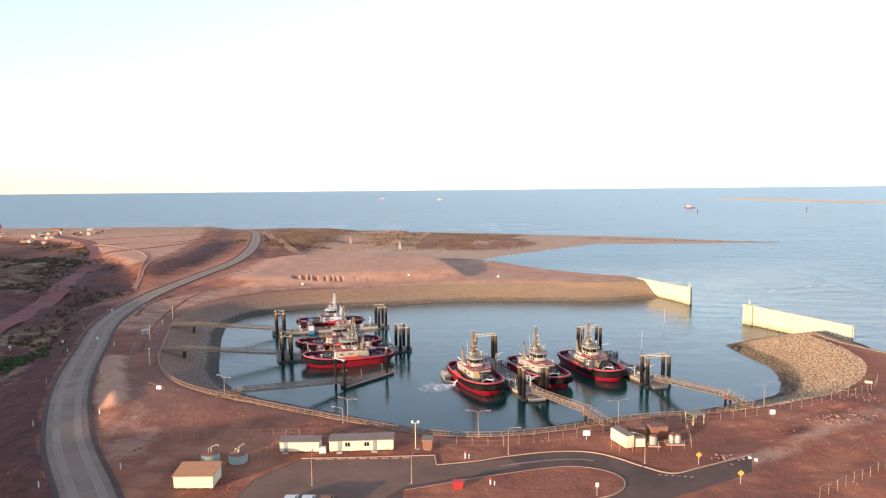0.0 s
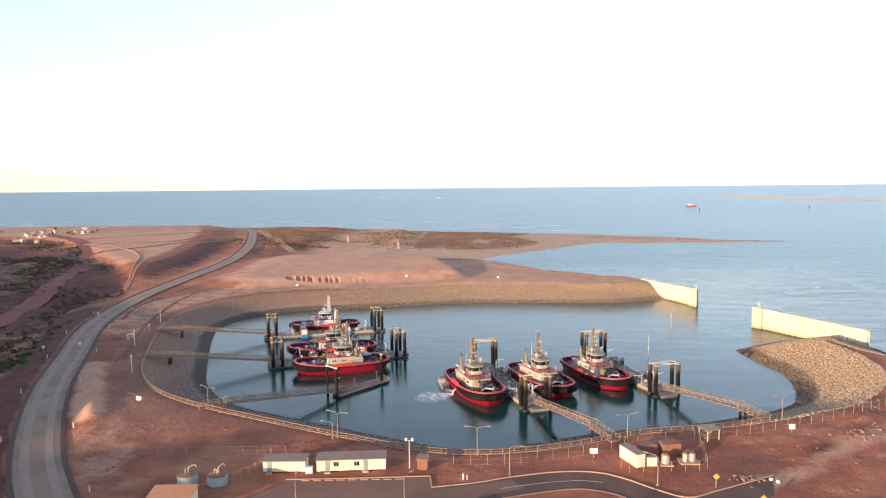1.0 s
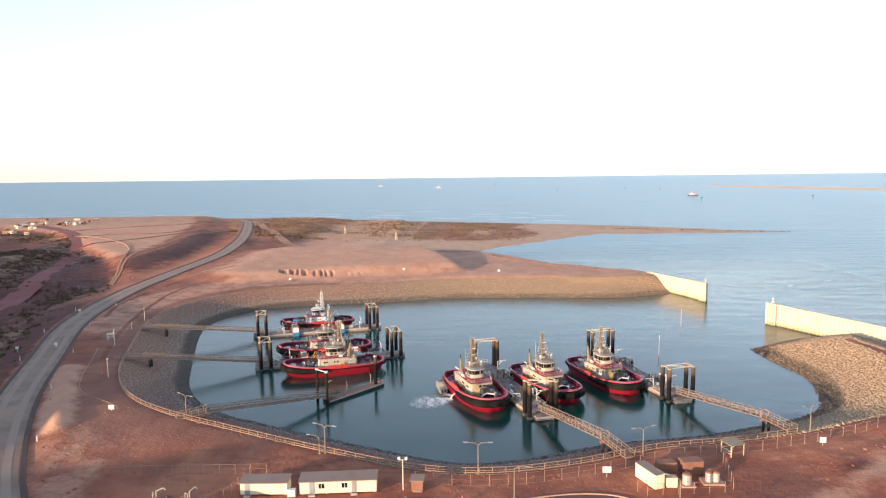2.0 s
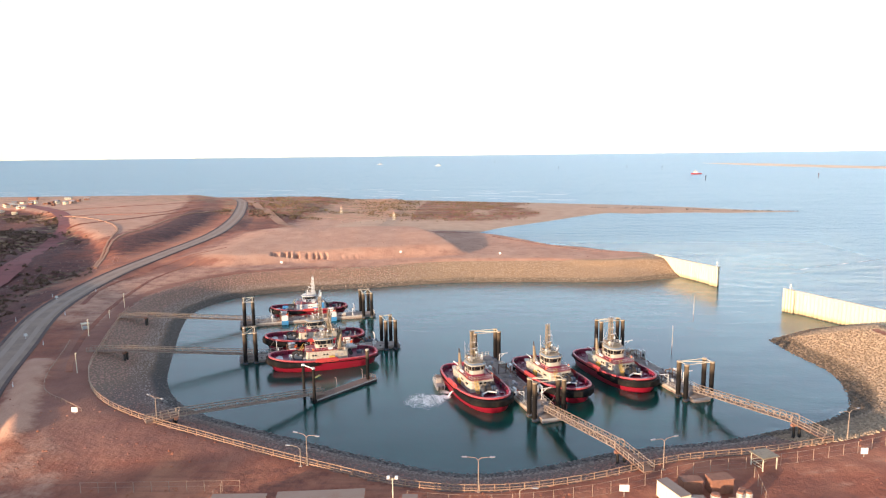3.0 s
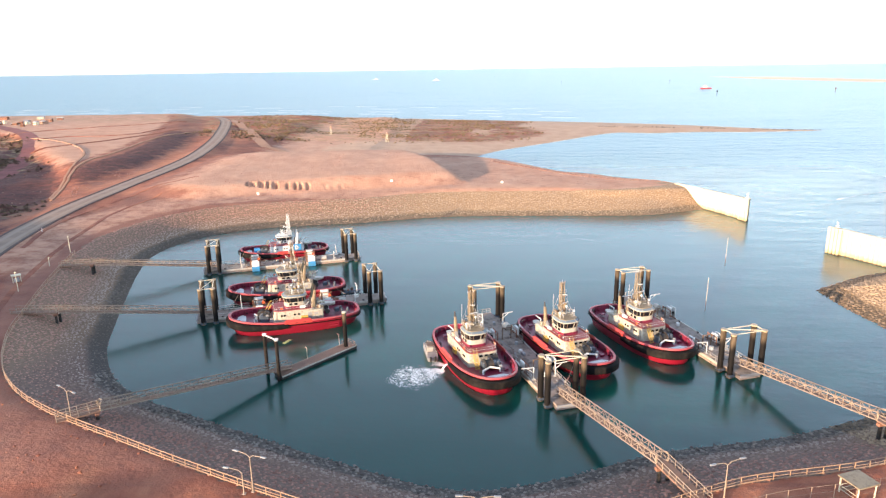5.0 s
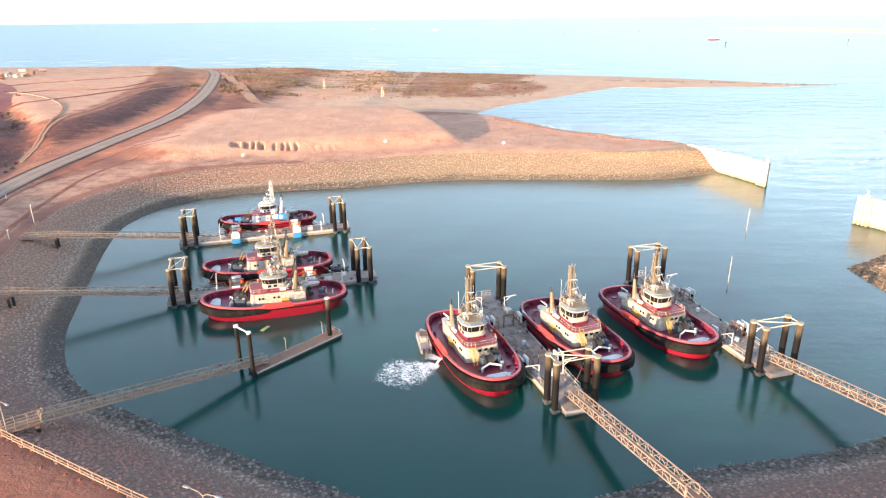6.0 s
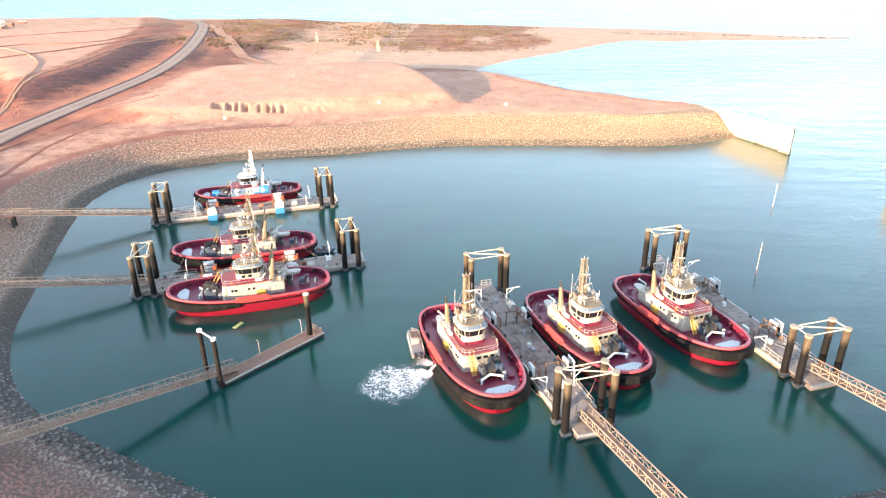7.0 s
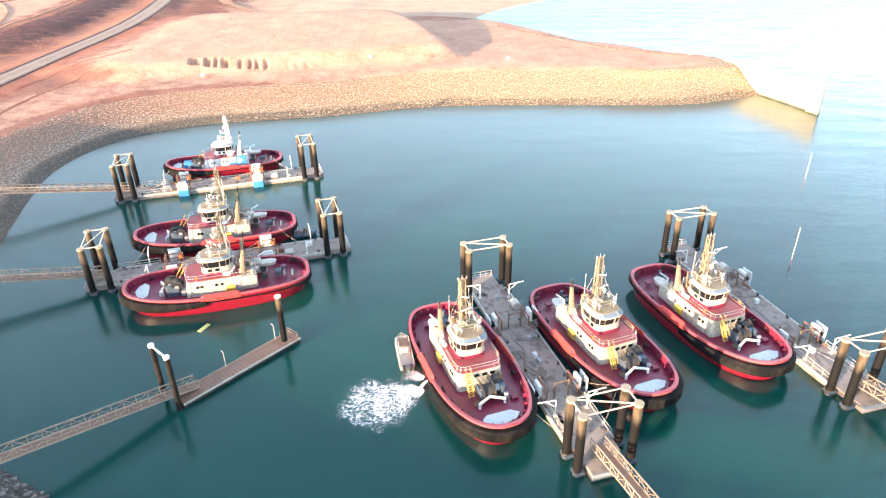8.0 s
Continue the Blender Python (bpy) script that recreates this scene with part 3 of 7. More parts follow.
road_zs = [float(np.interp(p.y, [88, 300, 450, 560, 700, 780], [6.7, 7.0, 7.4, 8.0, 8.2, 6.0])) for p in ROAD_LINE]
tagged(ribbon("road", ROAD_LINE, 8.2, ROAD, 0.02, road_zs, 0.08), "dusty grey two-lane sealed road curving towards the coast", "road", kind="structure")
for side in (-2.1, 2.1):
    line = offset_line(ROAD_LINE, side)
    tagged(ribbon("trim", line, 1.5, plain("wheel_track", (0.33, 0.24, 0.185), 0.85, dirt=(0.27, 0.18, 0.13), amount=0.6, scale=0.1), 0.075, road_zs),
           "paler worn wheel track on the road", "wheel track", kind="structure")
for side in (-4.6, 4.6):
    line = offset_line(ROAD_LINE, side)
    bm = wall_strip(fresh(), line, 1.3, -0.3, 0.16, road_zs)
    tagged(link(bm, "trim", DRAIN, None, True), "dark plastic-lined edge drain along the road", "road edge", kind="structure")


def dirt_track(points, width, mat, label):
    line = curve_through(points, 5)
    zs = [ground_z(p.x, p.y) + 0.05 for p in line]
    zs = [max(zs[max(0, i - 1):i + 2]) for i in range(len(zs))]
    tagged(ribbon("road", line, width, mat, 0.12, zs), label, "dirt track", kind="structure")


RED_TRACK = plain("red_track", (0.26, 0.080, 0.070), 0.9, dirt=(0.10, 0.034, 0.028), amount=0.6, scale=0.1)
PALE_TRACK = plain("pale_track", (0.40, 0.215, 0.13), 0.9, dirt=(0.28, 0.14, 0.09), amount=0.6, scale=0.1)
dirt_track([(-178, 215), (-190, 250), (-203, 294), (-218, 334), (-243, 392), (-272, 460), (-293, 500), (-329, 552), (-372, 600), (-431, 648)], 11, RED_TRACK, "wide dull red dirt track through the hollow ground")
dirt_track([(-236, 712), (-222, 686), (-195, 633), (-159, 556), (-143, 524)], 7, PALE_TRACK, "pale sandy track branching down from the road")
dirt_track([(-143, 524), (-123, 507), (-96, 482), (-60, 470), (-30, 460)], 5, PALE_TRACK, "pale sandy track along the back of the mound")


def berm(points, width, high, label, mat=None):
    line = curve_through(points, 3)
    line = [p + Vector((noise.noise(Vector((p.x * 0.13, p.y * 0.13, 1))), noise.noise(Vector((p.x * 0.13, p.y * 0.13, 6))))[:len(p)]) * 0.5 for p in line]
    zs = [ground_z(p.x, p.y) + 0.5 * high * noise.noise(Vector((p.x * 0.2, p.y * 0.2, 3))) for p in line]
    tagged(link(wall_strip(fresh(), line, width, -0.6, high, zs), "earth_berm", mat or PALE_TRACK, None, True), label, "earth berm", kind="structure")


berm([(-179, 340), (-209, 414), (-215, 460), (-226, 528), (-226, 586), (-223, 618)], 1.8, 0.4, "low pushed-up earth berm along the edge of the raised plain")
berm([(-349, 554), (-312, 539), (-262, 498), (-231, 455), (-205, 396), (-183, 346)], 1.8, 0.4, "low curved earth berm round a sandy cutting")
for lane in ([(-99, 192), (-109.7, 212.7), (-123.4, 250.7), (-133.3, 293.3), (-136, 320), (-132.7, 345)],
             [(-138, 262), (-146, 290), (-147, 325), (-142, 352), (-128, 372)]):
    berm(lane, 2.4, 0.08, "low graded windrow of earth between wheel lanes", GROUND)
for line in ([(-315.7, 537.2), (-299.6, 554.7), (-272.1, 556), (-256.7, 571.5), (-255.5, 615.1)], [(-360.5, 573.6), (-348.1, 599.4), (-322.6, 620.5), (-295.3, 643.0), (-266.0, 681.3)],
             [(-290, 470), (-268, 500), (-256, 520), (-243, 560), (-240, 610)]):
    berm(line, 3.0, 0.35, "low earth bank stepping across the raised plain", GROUND)


def flat_patch(name, outline, z, mat, thick=0.25):
    bm = fresh()
    top = [bm.verts.new((x, y, z)) for x, y in outline]
    low = [bm.verts.new((x, y, z - thick)) for x, y in outline]
    bm.faces.new(top)
    for i in range(len(top)):
        j = (i + 1) % len(top)
        bm.faces.new((top[j], top[i], low[i], low[j]))
    return link(bm, name, mat)


KERB_OUT = curve_through([(-7, 124.2), (0.2, 126), (6.8, 128.5), (13.6, 130.5), (19.2, 131.2), (23.8, 130.5), (27.7, 128.1), (31.5, 124.6), (36.2, 121.7), (42.2, 124.4), (54, 130.5)], 1.0)
ISLAND = curve_through([(-12, 113.6), (0.5, 118.7), (7.5, 121.2), (13, 123), (18.2, 124.1), (22.5, 123.2), (25.8, 121), (26.8, 117.6), (24.5, 113.6), (18, 110.2), (4, 104)], 1.0)
apron = [(-41, 100), (-40, 117), (-33.5, 126.3), (-7.4, 128.6)] + [(p.x, p.y) for p in KERB_OUT] + [(50.9, 123), (46, 119.5), (33.4, 112.3), (18, 101)]
tagged(flat_patch("road", apron, SOUTH_RIM + 0.05, ASPHALT), "dark asphalt car park and turning loop with dusty edges", "road", kind="structure")
DUSTY = make_asphalt("dusty_asphalt", (0.21, 0.112, 0.078))
parking = [(-40.6, 101), (-39.6, 116.8), (-33.2, 125.9), (-7.8, 128.1), (-6.6, 123.6), (0.4, 125.4), (7.0, 127.8), (9.0, 124.6), (2.0, 121.0), (-12.0, 115.4), (-17, 108), (-19, 101)]
tagged(flat_patch("road", parking, SOUTH_RIM + 0.054, DUSTY, 0.2), "brown dust-covered asphalt of the car park", "car park", kind="structure")
tagged(flat_patch("pavement", [(p.x, p.y) for p in ISLAND] + [(-12, 102)], SOUTH_RIM + 0.17, GROUND), "bare red earth traffic island inside the turning loop", "traffic island", kind="structure")
for line in (KERB_OUT, ISLAND, curve_through([(-7, 124.2), (-7.6, 128.6)], 1), curve_through([(-33.5, 126.4), (-20, 127.4), (-7.6, 128.6)], 2)):
    tagged(link(wall_strip(fresh(), line, 0.32, -0.1, 0.22), "trim", KERB, None), "concrete kerb dusted with red earth", "kerb", kind="structure")
centre = [p.lerp(q, 0.5) for p, q in zip(KERB_OUT[14:34], ISLAND[16:36])]
tagged(ribbon("trim", centre, 0.14, MARKING, 0.058), "faded white centre line on asphalt", "road marking", kind="structure")
for i in range(12):
    a = Vector((-31 + 2.1 * i, 126.2 + 0.14 * i))
    tagged(ribbon("trim", [a, a + Vector((0.7, -4.6))], 0.12, MARKING_FAINT, 0.058), "faded white parking bay line", "road marking", kind="structure")
for i in range(9):
    a = Vector((-29.9 + 2.1 * i, 126.1 + 0.14 * i))
    stop = thing("wheel_stop", pose(a.x, a.y, SOUTH_RIM + 0.05, 0, 0, 4), "pale concrete wheel stop at a parking bay", "wheel stop", "wheel stops along the car park")
    part("block", box(fresh(), (1.5, 0.2, 0.14), (0, 0, 0.07), 0, 0.03), KERB, stop)
for i in range(6):
    a = Vector((33.5 + 1.1 * i, 121.0 - 0.75 * i * (1 if i < 1 else 0.2)))
    tagged(ribbon("trim", [a, a + Vector((0.6, 0.25))], 0.2, MARKING, 0.058), "faded white give-way dash", "road marking", kind="structure")


# armour stone on the basin's slopes and both heads
def stone_shape(rng):
    bm = bmesh.new()
    bmesh.ops.create_icosphere(bm, subdivisions=1, radius=1)
    for v in bm.verts:
        v.co *= rng.uniform(0.7, 1.15)
        v.co.z *= 0.72
    co = np.array([v.co[:] for v in bm.verts])
    tri = np.array([[v.index for v in f.verts] for f in bm.faces])
    bm.free()
    return co, tri


rng = np.random.RandomState(4)
SHAPES = [stone_shape(rng) for _ in range(8)]
cx, cy = np.meshgrid(np.arange(-128, 146, 0.66), np.arange(128, 392, 0.66))
cx, cy = (cx + rng.uniform(-0.33, 0.33, cx.shape)).ravel(), (cy + rng.uniform(-0.33, 0.33, cy.shape)).ravel()
cz, cm = terrain(cx, cy)
keep = (cm["rock"] > 0.5) & (cz > -0.8)
cx, cy, cz = cx[keep], cy[keep], cz[keep]


def joined(name, px, py, pz, sizes, mat, flat=1.0):
    cos, tris, at = [], [], 0
    for i in range(len(px)):
        co, tri = SHAPES[i % 8]
        a = rng.uniform(0, 6.28)
        c, s = math.cos(a), math.sin(a)
        k = sizes[i] * np.array([1.0, rng.uniform(0.65, 1.0), flat * rng.uniform(0.7, 1.1)])
        v = co * k
        cos.append(np.stack([v[:, 0] * c - v[:, 1] * s + px[i], v[:, 0] * s + v[:, 1] * c + py[i], v[:, 2] + pz[i]], 1))
        tris.append(tri + at)
        at += len(co)
    me = bpy.data.meshes.new(name)
    me.from_pydata(np.concatenate(cos), [], np.concatenate(tris).tolist())
    me.materials.append(mat)
    return new(name, me)


# rock in lit and shaded tones: tan north and east, grey south and west
SUN_STONE = make_stone("sun_tone_rock", (0.25, 0.182, 0.124), (0.47, 0.355, 0.25), (0.26, 0.186, 0.128), (0.47, 0.35, 0.246), 0.15, 0.95, (0.15, 0.110, 0.074), (0.36, 0.27, 0.185))
# the head's dark low band is tide mark and shade together
EAST_SUN_STONE = make_stone("head_sun_rock", (0.27, 0.192, 0.122), (0.48, 0.352, 0.232), (0.28, 0.198, 0.126), (0.48, 0.35, 0.23), 0.1, 2.1, (0.060, 0.044, 0.032), (0.20, 0.145, 0.10))
SHADE_GRAVEL = make_stone("shade_rubble", (0.21, 0.14, 0.112), (0.32, 0.22, 0.175), (0.20, 0.098, 0.074), (0.39, 0.203, 0.154), 0.5, 2.2, (0.030, 0.026, 0.023), (0.25, 0.22, 0.19))
WEST_SHADE_GRAVEL = make_stone("west_shade_rubble", (0.36, 0.25, 0.205), (0.45, 0.32, 0.265), (0.34, 0.170, 0.120), (0.45, 0.232, 0.166), 0.5, 2.0, (0.050, 0.042, 0.035), (0.17, 0.14, 0.115))
size = np.where(cz < 2.2, rng.uniform(0.26, 0.46, len(cx)), rng.uniform(0.26, 0.40, len(cx)))
size = np.where((cx < -88) | (cy > 296), rng.uniform(0.38, 0.5, len(cx)), size)
size = np.where((cx > 60) & (cy <= 296), rng.uniform(0.31, 0.50, len(cx)), size)
single = (cx > -58) & (cx < -43) & (cy > 160) & (cy < 178) & (cz > 0.3) & (rng.uniform(0, 1, len(cx)) < 0.9)
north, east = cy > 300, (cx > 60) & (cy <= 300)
# shade-toned stones thin out eastwards, drawing the shadow's edge on the north bank
shade_north = north & (rng.uniform(-85, -15, len(cx)) > cx)
north = north & ~shade_north
west = ((cx < -75) & (cy <= 300)) | shade_north
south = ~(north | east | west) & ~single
for where, mat, label in ((south, SHADE_GRAVEL, "shade-toned grey-brown tipped rock on the shaded south bank, wet dark at the waterline"),
                     (west, WEST_SHADE_GRAVEL, "shade-toned grey rock armour on the west bank with a dark tide band"),
                     (north, SUN_STONE, "sunlit tan rock armour along the breakwater"),
                     (east, EAST_SUN_STONE, "sunlit golden rock armour on the rounded east head")):
    tagged(joined("rock_armour", cx[where], cy[where], cz[where] - (0.08 if mat is SHADE_GRAVEL else 0.0 if mat is EAST_SUN_STONE else 0.12) + rng.uniform(-0.1, 0.1, where.sum()) * (1.0 if mat is SHADE_GRAVEL else 0.5), size[where], mat, 0.72 if mat in (SUN_STONE, WEST_SHADE_GRAVEL) else 1.0), label, "rocks", kind="stuff")
bank = thing("rock_bank", Matrix(), "loose grey-brown armour stones on the bank below the railing", "rocks", kind="structure")
stone_meshes = []
for co, tri in SHAPES:
    me = bpy.data.meshes.new("stone")
    me.from_pydata(co, [], tri.tolist())
    me.materials.append(SHADE_GRAVEL)
    stone_meshes.append(me)
for i in np.nonzero(single)[0][:300]:
    ob = new("stone", stone_meshes[i % 8])
    ob.parent = bank
    k = float(size[i])
    ob.matrix_basis = Matrix.LocRotScale((cx[i], cy[i], cz[i]), Euler((0, 0, float(rng.uniform(0, 6.28)))), (k, k * 0.8, k * 0.9))
rest = np.nonzero(single)[0][300:]
if len(rest):
    tagged(joined("rock_armour", cx[rest], cy[rest], cz[rest], size[rest], SHADE_GRAVEL), "grey-brown tipped rock low on the south bank", "rocks", kind="stuff")


def gate_wall(a, b, top_a, top_b, label):
    """Sheet-pile training wall: a ribbed face, a cap, round king piles at the free end."""
    a, b = Vector(a), Vector(b)
    root = thing("training_wall", Matrix(), label, "harbour wall", "walls at the basin gate")
    d = (b - a).normalized()
    nrm = Vector((-d.y, d.x))
    n = int((b - a).length / 0.7)
    bm = fresh()
    for side in (0.55, -0.55):
        rows = []
        for i in range(n + 1):
            for shift in (0.0, 0.3):
                p = a + d * min((i + shift / 0.7) * 0.7, (b - a).length) + nrm * (side + (0.16 if i % 2 else -0.16))
                t = (i + shift / 0.7) / n
                rows.append([(p.x, p.y, -3.0), (p.x, p.y, top_a + (top_b - top_a) * min(t, 1))])
        loft(bm, rows, closed=False, caps=False)
    part("sheet_piling", bm, SHEETPILE, root)
    bm = fresh()
    mid = (a + b) / 2
    slope = math.atan2(top_b - top_a, (b - a).length)
    m = Matrix.Rotation(-slope, 4, "Y")
    box(bm, ((b - a).length + 0.4, 1.7, 0.45), (mid.x, mid.y, (top_a + top_b) / 2 + 0.1), math.atan2(d.y, d.x), 0.05, m)
    part("capping_beam", bm, CREAM, root)
    for i in range(4):
        p = b + d * (0.7 - 1.15 * i) - nrm * 1.2 if nrm.y > 0 else b + d * (0.7 - 1.15 * i) + nrm * 1.2
        part("king_pile", rod(fresh(), (p.x, p.y, -3), (p.x, p.y, top_b + 0.45), 0.5, 14), SHEETPILE, root, smooth=True)
    p = b - d * 0.8
    bm = rod(fresh(), (p.x, p.y, top_b), (p.x, p.y, top_b + 1.8), 0.12, 8)
    box(bm, (0.5, 0.5, 0.5), (p.x, p.y, top_b + 1.9), 0, 0.06)
    rods(bm, [(p.x - 0.5, p.y, top_b + 0.3), (p.x - 0.5, p.y, top_b + 1.1), (p.x + 0.5, p.y, top_b + 1.1), (p.x + 0.5, p.y, top_b + 0.3)], 0.05)
    part("gate_light", bm, WHITE, root, "small pale navigation light on a post")


# a line of armour stones, coloured dark for shade, caps the breakwater's seaward edge
back_edge = []
for i, p in enumerate(curve_through([(86.5, 364.5), (74, 369), (62, 375), (50, 384), (38, 396), (24, 413), (10, 432)], 0.55)):
    for _ in range(3):
        back_edge.append((p.x + float(rng.normal(0, 0.7)), p.y + float(rng.normal(0, 0.7))))
ex, ey = np.array([p[0] for p in back_edge]), np.array([p[1] for p in back_edge])
ez, _ = terrain(ex, ey)
tagged(joined("rock_armour", ex, ey, ez + 0.1, rng.uniform(0.3, 0.6, len(ex)), SHADE_GRAVEL), "shade-dark rock along the seaward edge of the breakwater", "rocks", kind="stuff")


gate_wall((87.6, 360.2), (103.3, 321.8), 7.4, 8.2, "pale cream sheet-pile wall closing the breakwater at the gate")
gate_wall((133.5, 240.0), (112.6, 278.6), 7.6, 8.0, "pale cream sheet-pile wall running out from the east head")


# ---- tugs ----
HL, HB, NR = 15.1, 6.1, 64


def hull_ring(kl, kb, z):
    """One level line of the hull; z may depend on the length."""
    out = []
    for i in range(NR):
        a = 2 * math.pi * i / NR
        c, s = math.cos(a), math.sin(a)
        n = 2.35 if c > 0 else 3.1
        x = HL * kl * math.copysign(abs(c) ** (2 / n), c)
        y = HB * kb * math.copysign(abs(s) ** (2 / n), s)
        out.append((x, y, z(x) if callable(z) else z))
    return out


def sheer(x):
    return 2.95 + (1.05 * (x / HL) ** 2 if x > 0 else -0.25 * (x / HL) ** 2)


def rounded(hx, hy, z, n=4.5, k=28, cx=0.0, cy=0.0):
    out = []
    for i in range(k):
        a = 2 * math.pi * (i + 0.5) / k
        c, s = math.cos(a), math.sin(a)
        out.append((cx + hx * math.copysign(abs(c) ** (2 / n), c), cy + hy * math.copysign(abs(s) ** (2 / n), s), z))
    return out


def rail_run(bm, points, height=1.0, r=0.035):
    for up in (height, height * 0.5):
        rods(bm, [(x, y, z + up) for x, y, z in points], r, 5)
    for x, y, z in points:
        rod(bm, (x, y, z), (x, y, z + height), r, 5)
    return bm


def build_tug(label, m, house, top, mast_mat, box_mat):
    root = thing("tugboat", m, label, "tugboat", "tugs moored in the basin")
    hull = part("hull", loft(fresh(), [hull_ring(0.86, 0.80, -1.6), hull_ring(0.92, 0.91, 0.0), hull_ring(0.965, 0.97, 1.4),
                                       hull_ring(0.985, 0.985, lambda x: sheer(x) - 0.9), hull_ring(1, 1, sheer)], caps=False), HULL_RED, root, "bright red hull plating", True)
    bm = loft(fresh(), [hull_ring(0.955, 0.925, lambda x: sheer(x) - 1.15), hull_ring(0.962, 0.935, sheer)], caps=False)
    part("bulwark_lining", bm, DECK_RED, root, smooth=True)
    bm = loft(fresh(), [hull_ring(0.966, 0.942, lambda x: sheer(x) + 0.02), hull_ring(0.966, 0.942, lambda x: sheer(x) + 0.12),
                        hull_ring(1.004, 1.004, lambda x: sheer(x) + 0.12), hull_ring(1.004, 1.004, lambda x: sheer(x) - 0.22)], caps=False)
    part("bulwark_rail", bm, RAIL_RED, root, "coral red rail cap", True)
    inner = hull_ring(0.955, 0.925, 0.0)
    for i in range(1, NR, 2):
        x, y, _ = inner[i]
        ang = math.atan2(y / HB ** 2, x / HL ** 2)
        c, sn = math.cos(ang), math.sin(ang)
        p = (x - c * 0.2, y - sn * 0.2, sheer(x) - 0.55)
        part("bulwark_stay", box(fresh(), (0.42, 0.07, 0.95), p, ang), DECK_RED, root)
    # deck laid in strips from side to side
    bm = fresh()
    ring = hull_ring(0.958, 0.93, lambda x: sheer(x) - 1.05)
    half = NR // 2
    pairs = [(bm.verts.new(ring[i]), bm.verts.new(ring[(NR - i) % NR])) for i in range(1, half)]
    for (a, b), (c, d) in zip(pairs, pairs[1:]):
        bm.faces.new((a, c, d, b))
    part("deck", bm, DECK_RED, root, "maroon painted steel deck")
    # heavy rubber round the bow, tapering into the side strakes
    outer = hull_ring(1.0, 1.0, 0.0)
    rings = []
    for i in [i % NR for i in range(-15, 16)]:
        x, y, _ = outer[i]
        t = min(1.0, max(0.0, (x - 2.0) / 9.0))
        d = Vector((x / HL ** 2, y / HB ** 2)).normalized()
        th = 0.34 + 0.4 * t
        hi = sheer(x) - 0.34
        lo = hi - 1.05 - 0.75 * t
        prof = [(-0.35, lo), (th * 0.6, lo + 0.06), (th, lo + 0.35), (th, hi - 0.3), (th * 0.7, hi - 0.06), (-0.05, hi)]
        rings.append([(x + d.x * o, y + d.y * o, z) for o, z in prof])
    part("bow_fender", loft(fresh(), rings), RUBBER, root, "thick scuffed black rubber bow fender", True)
    rings = []
    for i in [i % NR for i in range(15, NR - 14)]:
        x, y, _ = outer[i]
        d = Vector((x / HL ** 2, y / HB ** 2)).normalized()
        aft = min(1, max(0, (-x - 11) / 3))
        th, half = 0.14 + 0.22 * aft, 0.13 + 0.12 * aft
        z = sheer(x) - 0.75
        rings.append([(x + d.x * o, y + d.y * o, z + h) for o, h in ((-0.3, -half), (th, -half * 0.7), (th, half * 0.7), (-0.3, half))])
    part("stern_fender", loft(fresh(), rings), RUBBER, root, smooth=True)
    for side in (1, -1):
        for z, y in ((0.75, 5.42), (1.35, 5.58)):
            bm = fresh()
            rods(bm, [(5.5, side * (y - 0.3), z + 0.1), (2.0, side * y, z), (-9.5, side * y, z)], 0.13, 8)
            part("rubbing_strake", bm, HULL_RED, root, smooth=True)
        for i in range(9):
            part("lettering_bar", box(fresh(), (0.28, 0.05, 0.2), (-6.2 - 0.5 * i, side * 5.72, 2.6)), BLACK, root)
        # raised plate amidships where the pilots climb over
        bm = fresh()
        rings = []
        for x in (-3.4, -2.9, -1.0, 1.0, 2.4, 2.9):
            up = 0.0 if x in (-3.4, 2.9) else 0.34
            y = side * HB
            rings.append([(x, y * 1.012, sheer(x) - 0.5), (x, y * 1.012, sheer(x) + 0.02 + up * 0.3), (x, y * 0.93, sheer(x) + 0.16 + up), (x, y * 0.92, sheer(x) - 0.2)])
        part("pilot_plate", loft(bm, rings), PLATE_RED, root, "orange-red raised bulwark plate")
        for x in (-1.6, 0.2):
            part("plate_slot", box(fresh(), (0.7, 0.06, 0.12), (x, side * (HB * 1.015), 2.75), 0, 0.02), BLACK, root)
    for x, y, rz in ((13.4, 3.2, -0.7), (13.4, -3.2, 0.7), (-13.7, 2.6, 0.6), (-13.7, -2.6, -0.6), (7.5, 4.9, -0.1), (7.5, -4.9, 0.1)):
        part("fairlead", box(fresh(), (0.9, 0.16, 0.36), (x, y, sheer(x) - 0.3), rz, 0.05), BLACK, root)
    # deckhouse and its upper deck
    bm = loft(fresh(), [rounded(4.75, 3.3, 1.9, 7, 32, 0.1), rounded(4.65, 3.2, 4.75, 7, 32, 0.1)])
    dh = part("deckhouse", bm, house, root, smooth=True)
    for side in (1, -1):
        part("engine_casing", box(fresh(), (4.2 if side > 0 else 5.2, 1.7, 2.5), (-4.2 if side > 0 else -4.7, side * 2.4, 3.1), 0, 0.35), house, root, smooth=True)
        part("louvre", box(fresh(), (0.9, 0.06, 0.6), (-4.6, side * 3.27, 3.4), 0, 0.02), GREY, root)
        part("cowl_vent", rod(fresh(), (-5.6, side * 2.45, 4.3), (-5.6, side * 2.45, 5.2), 0.25, 12, 0.35), house, root, smooth=True)
        for x in (-0.6, 0.3, 2.6, 3.3):
            part("porthole", rod(fresh(), (x, side * 3.2, 3.7), (x, side * 3.36, 3.7), 0.24, 10), GLASS, dh)
        part("door", box(fresh(), (0.85, 0.1, 1.9), (-3.1, side * 3.3, 2.95), 0, 0.03), GREY, dh)
        part("vent_box", box(fresh(), (1.6, 0.5, 1.1), (-1.9, side * 3.45, 2.7), 0, 0.06), box_mat, dh)
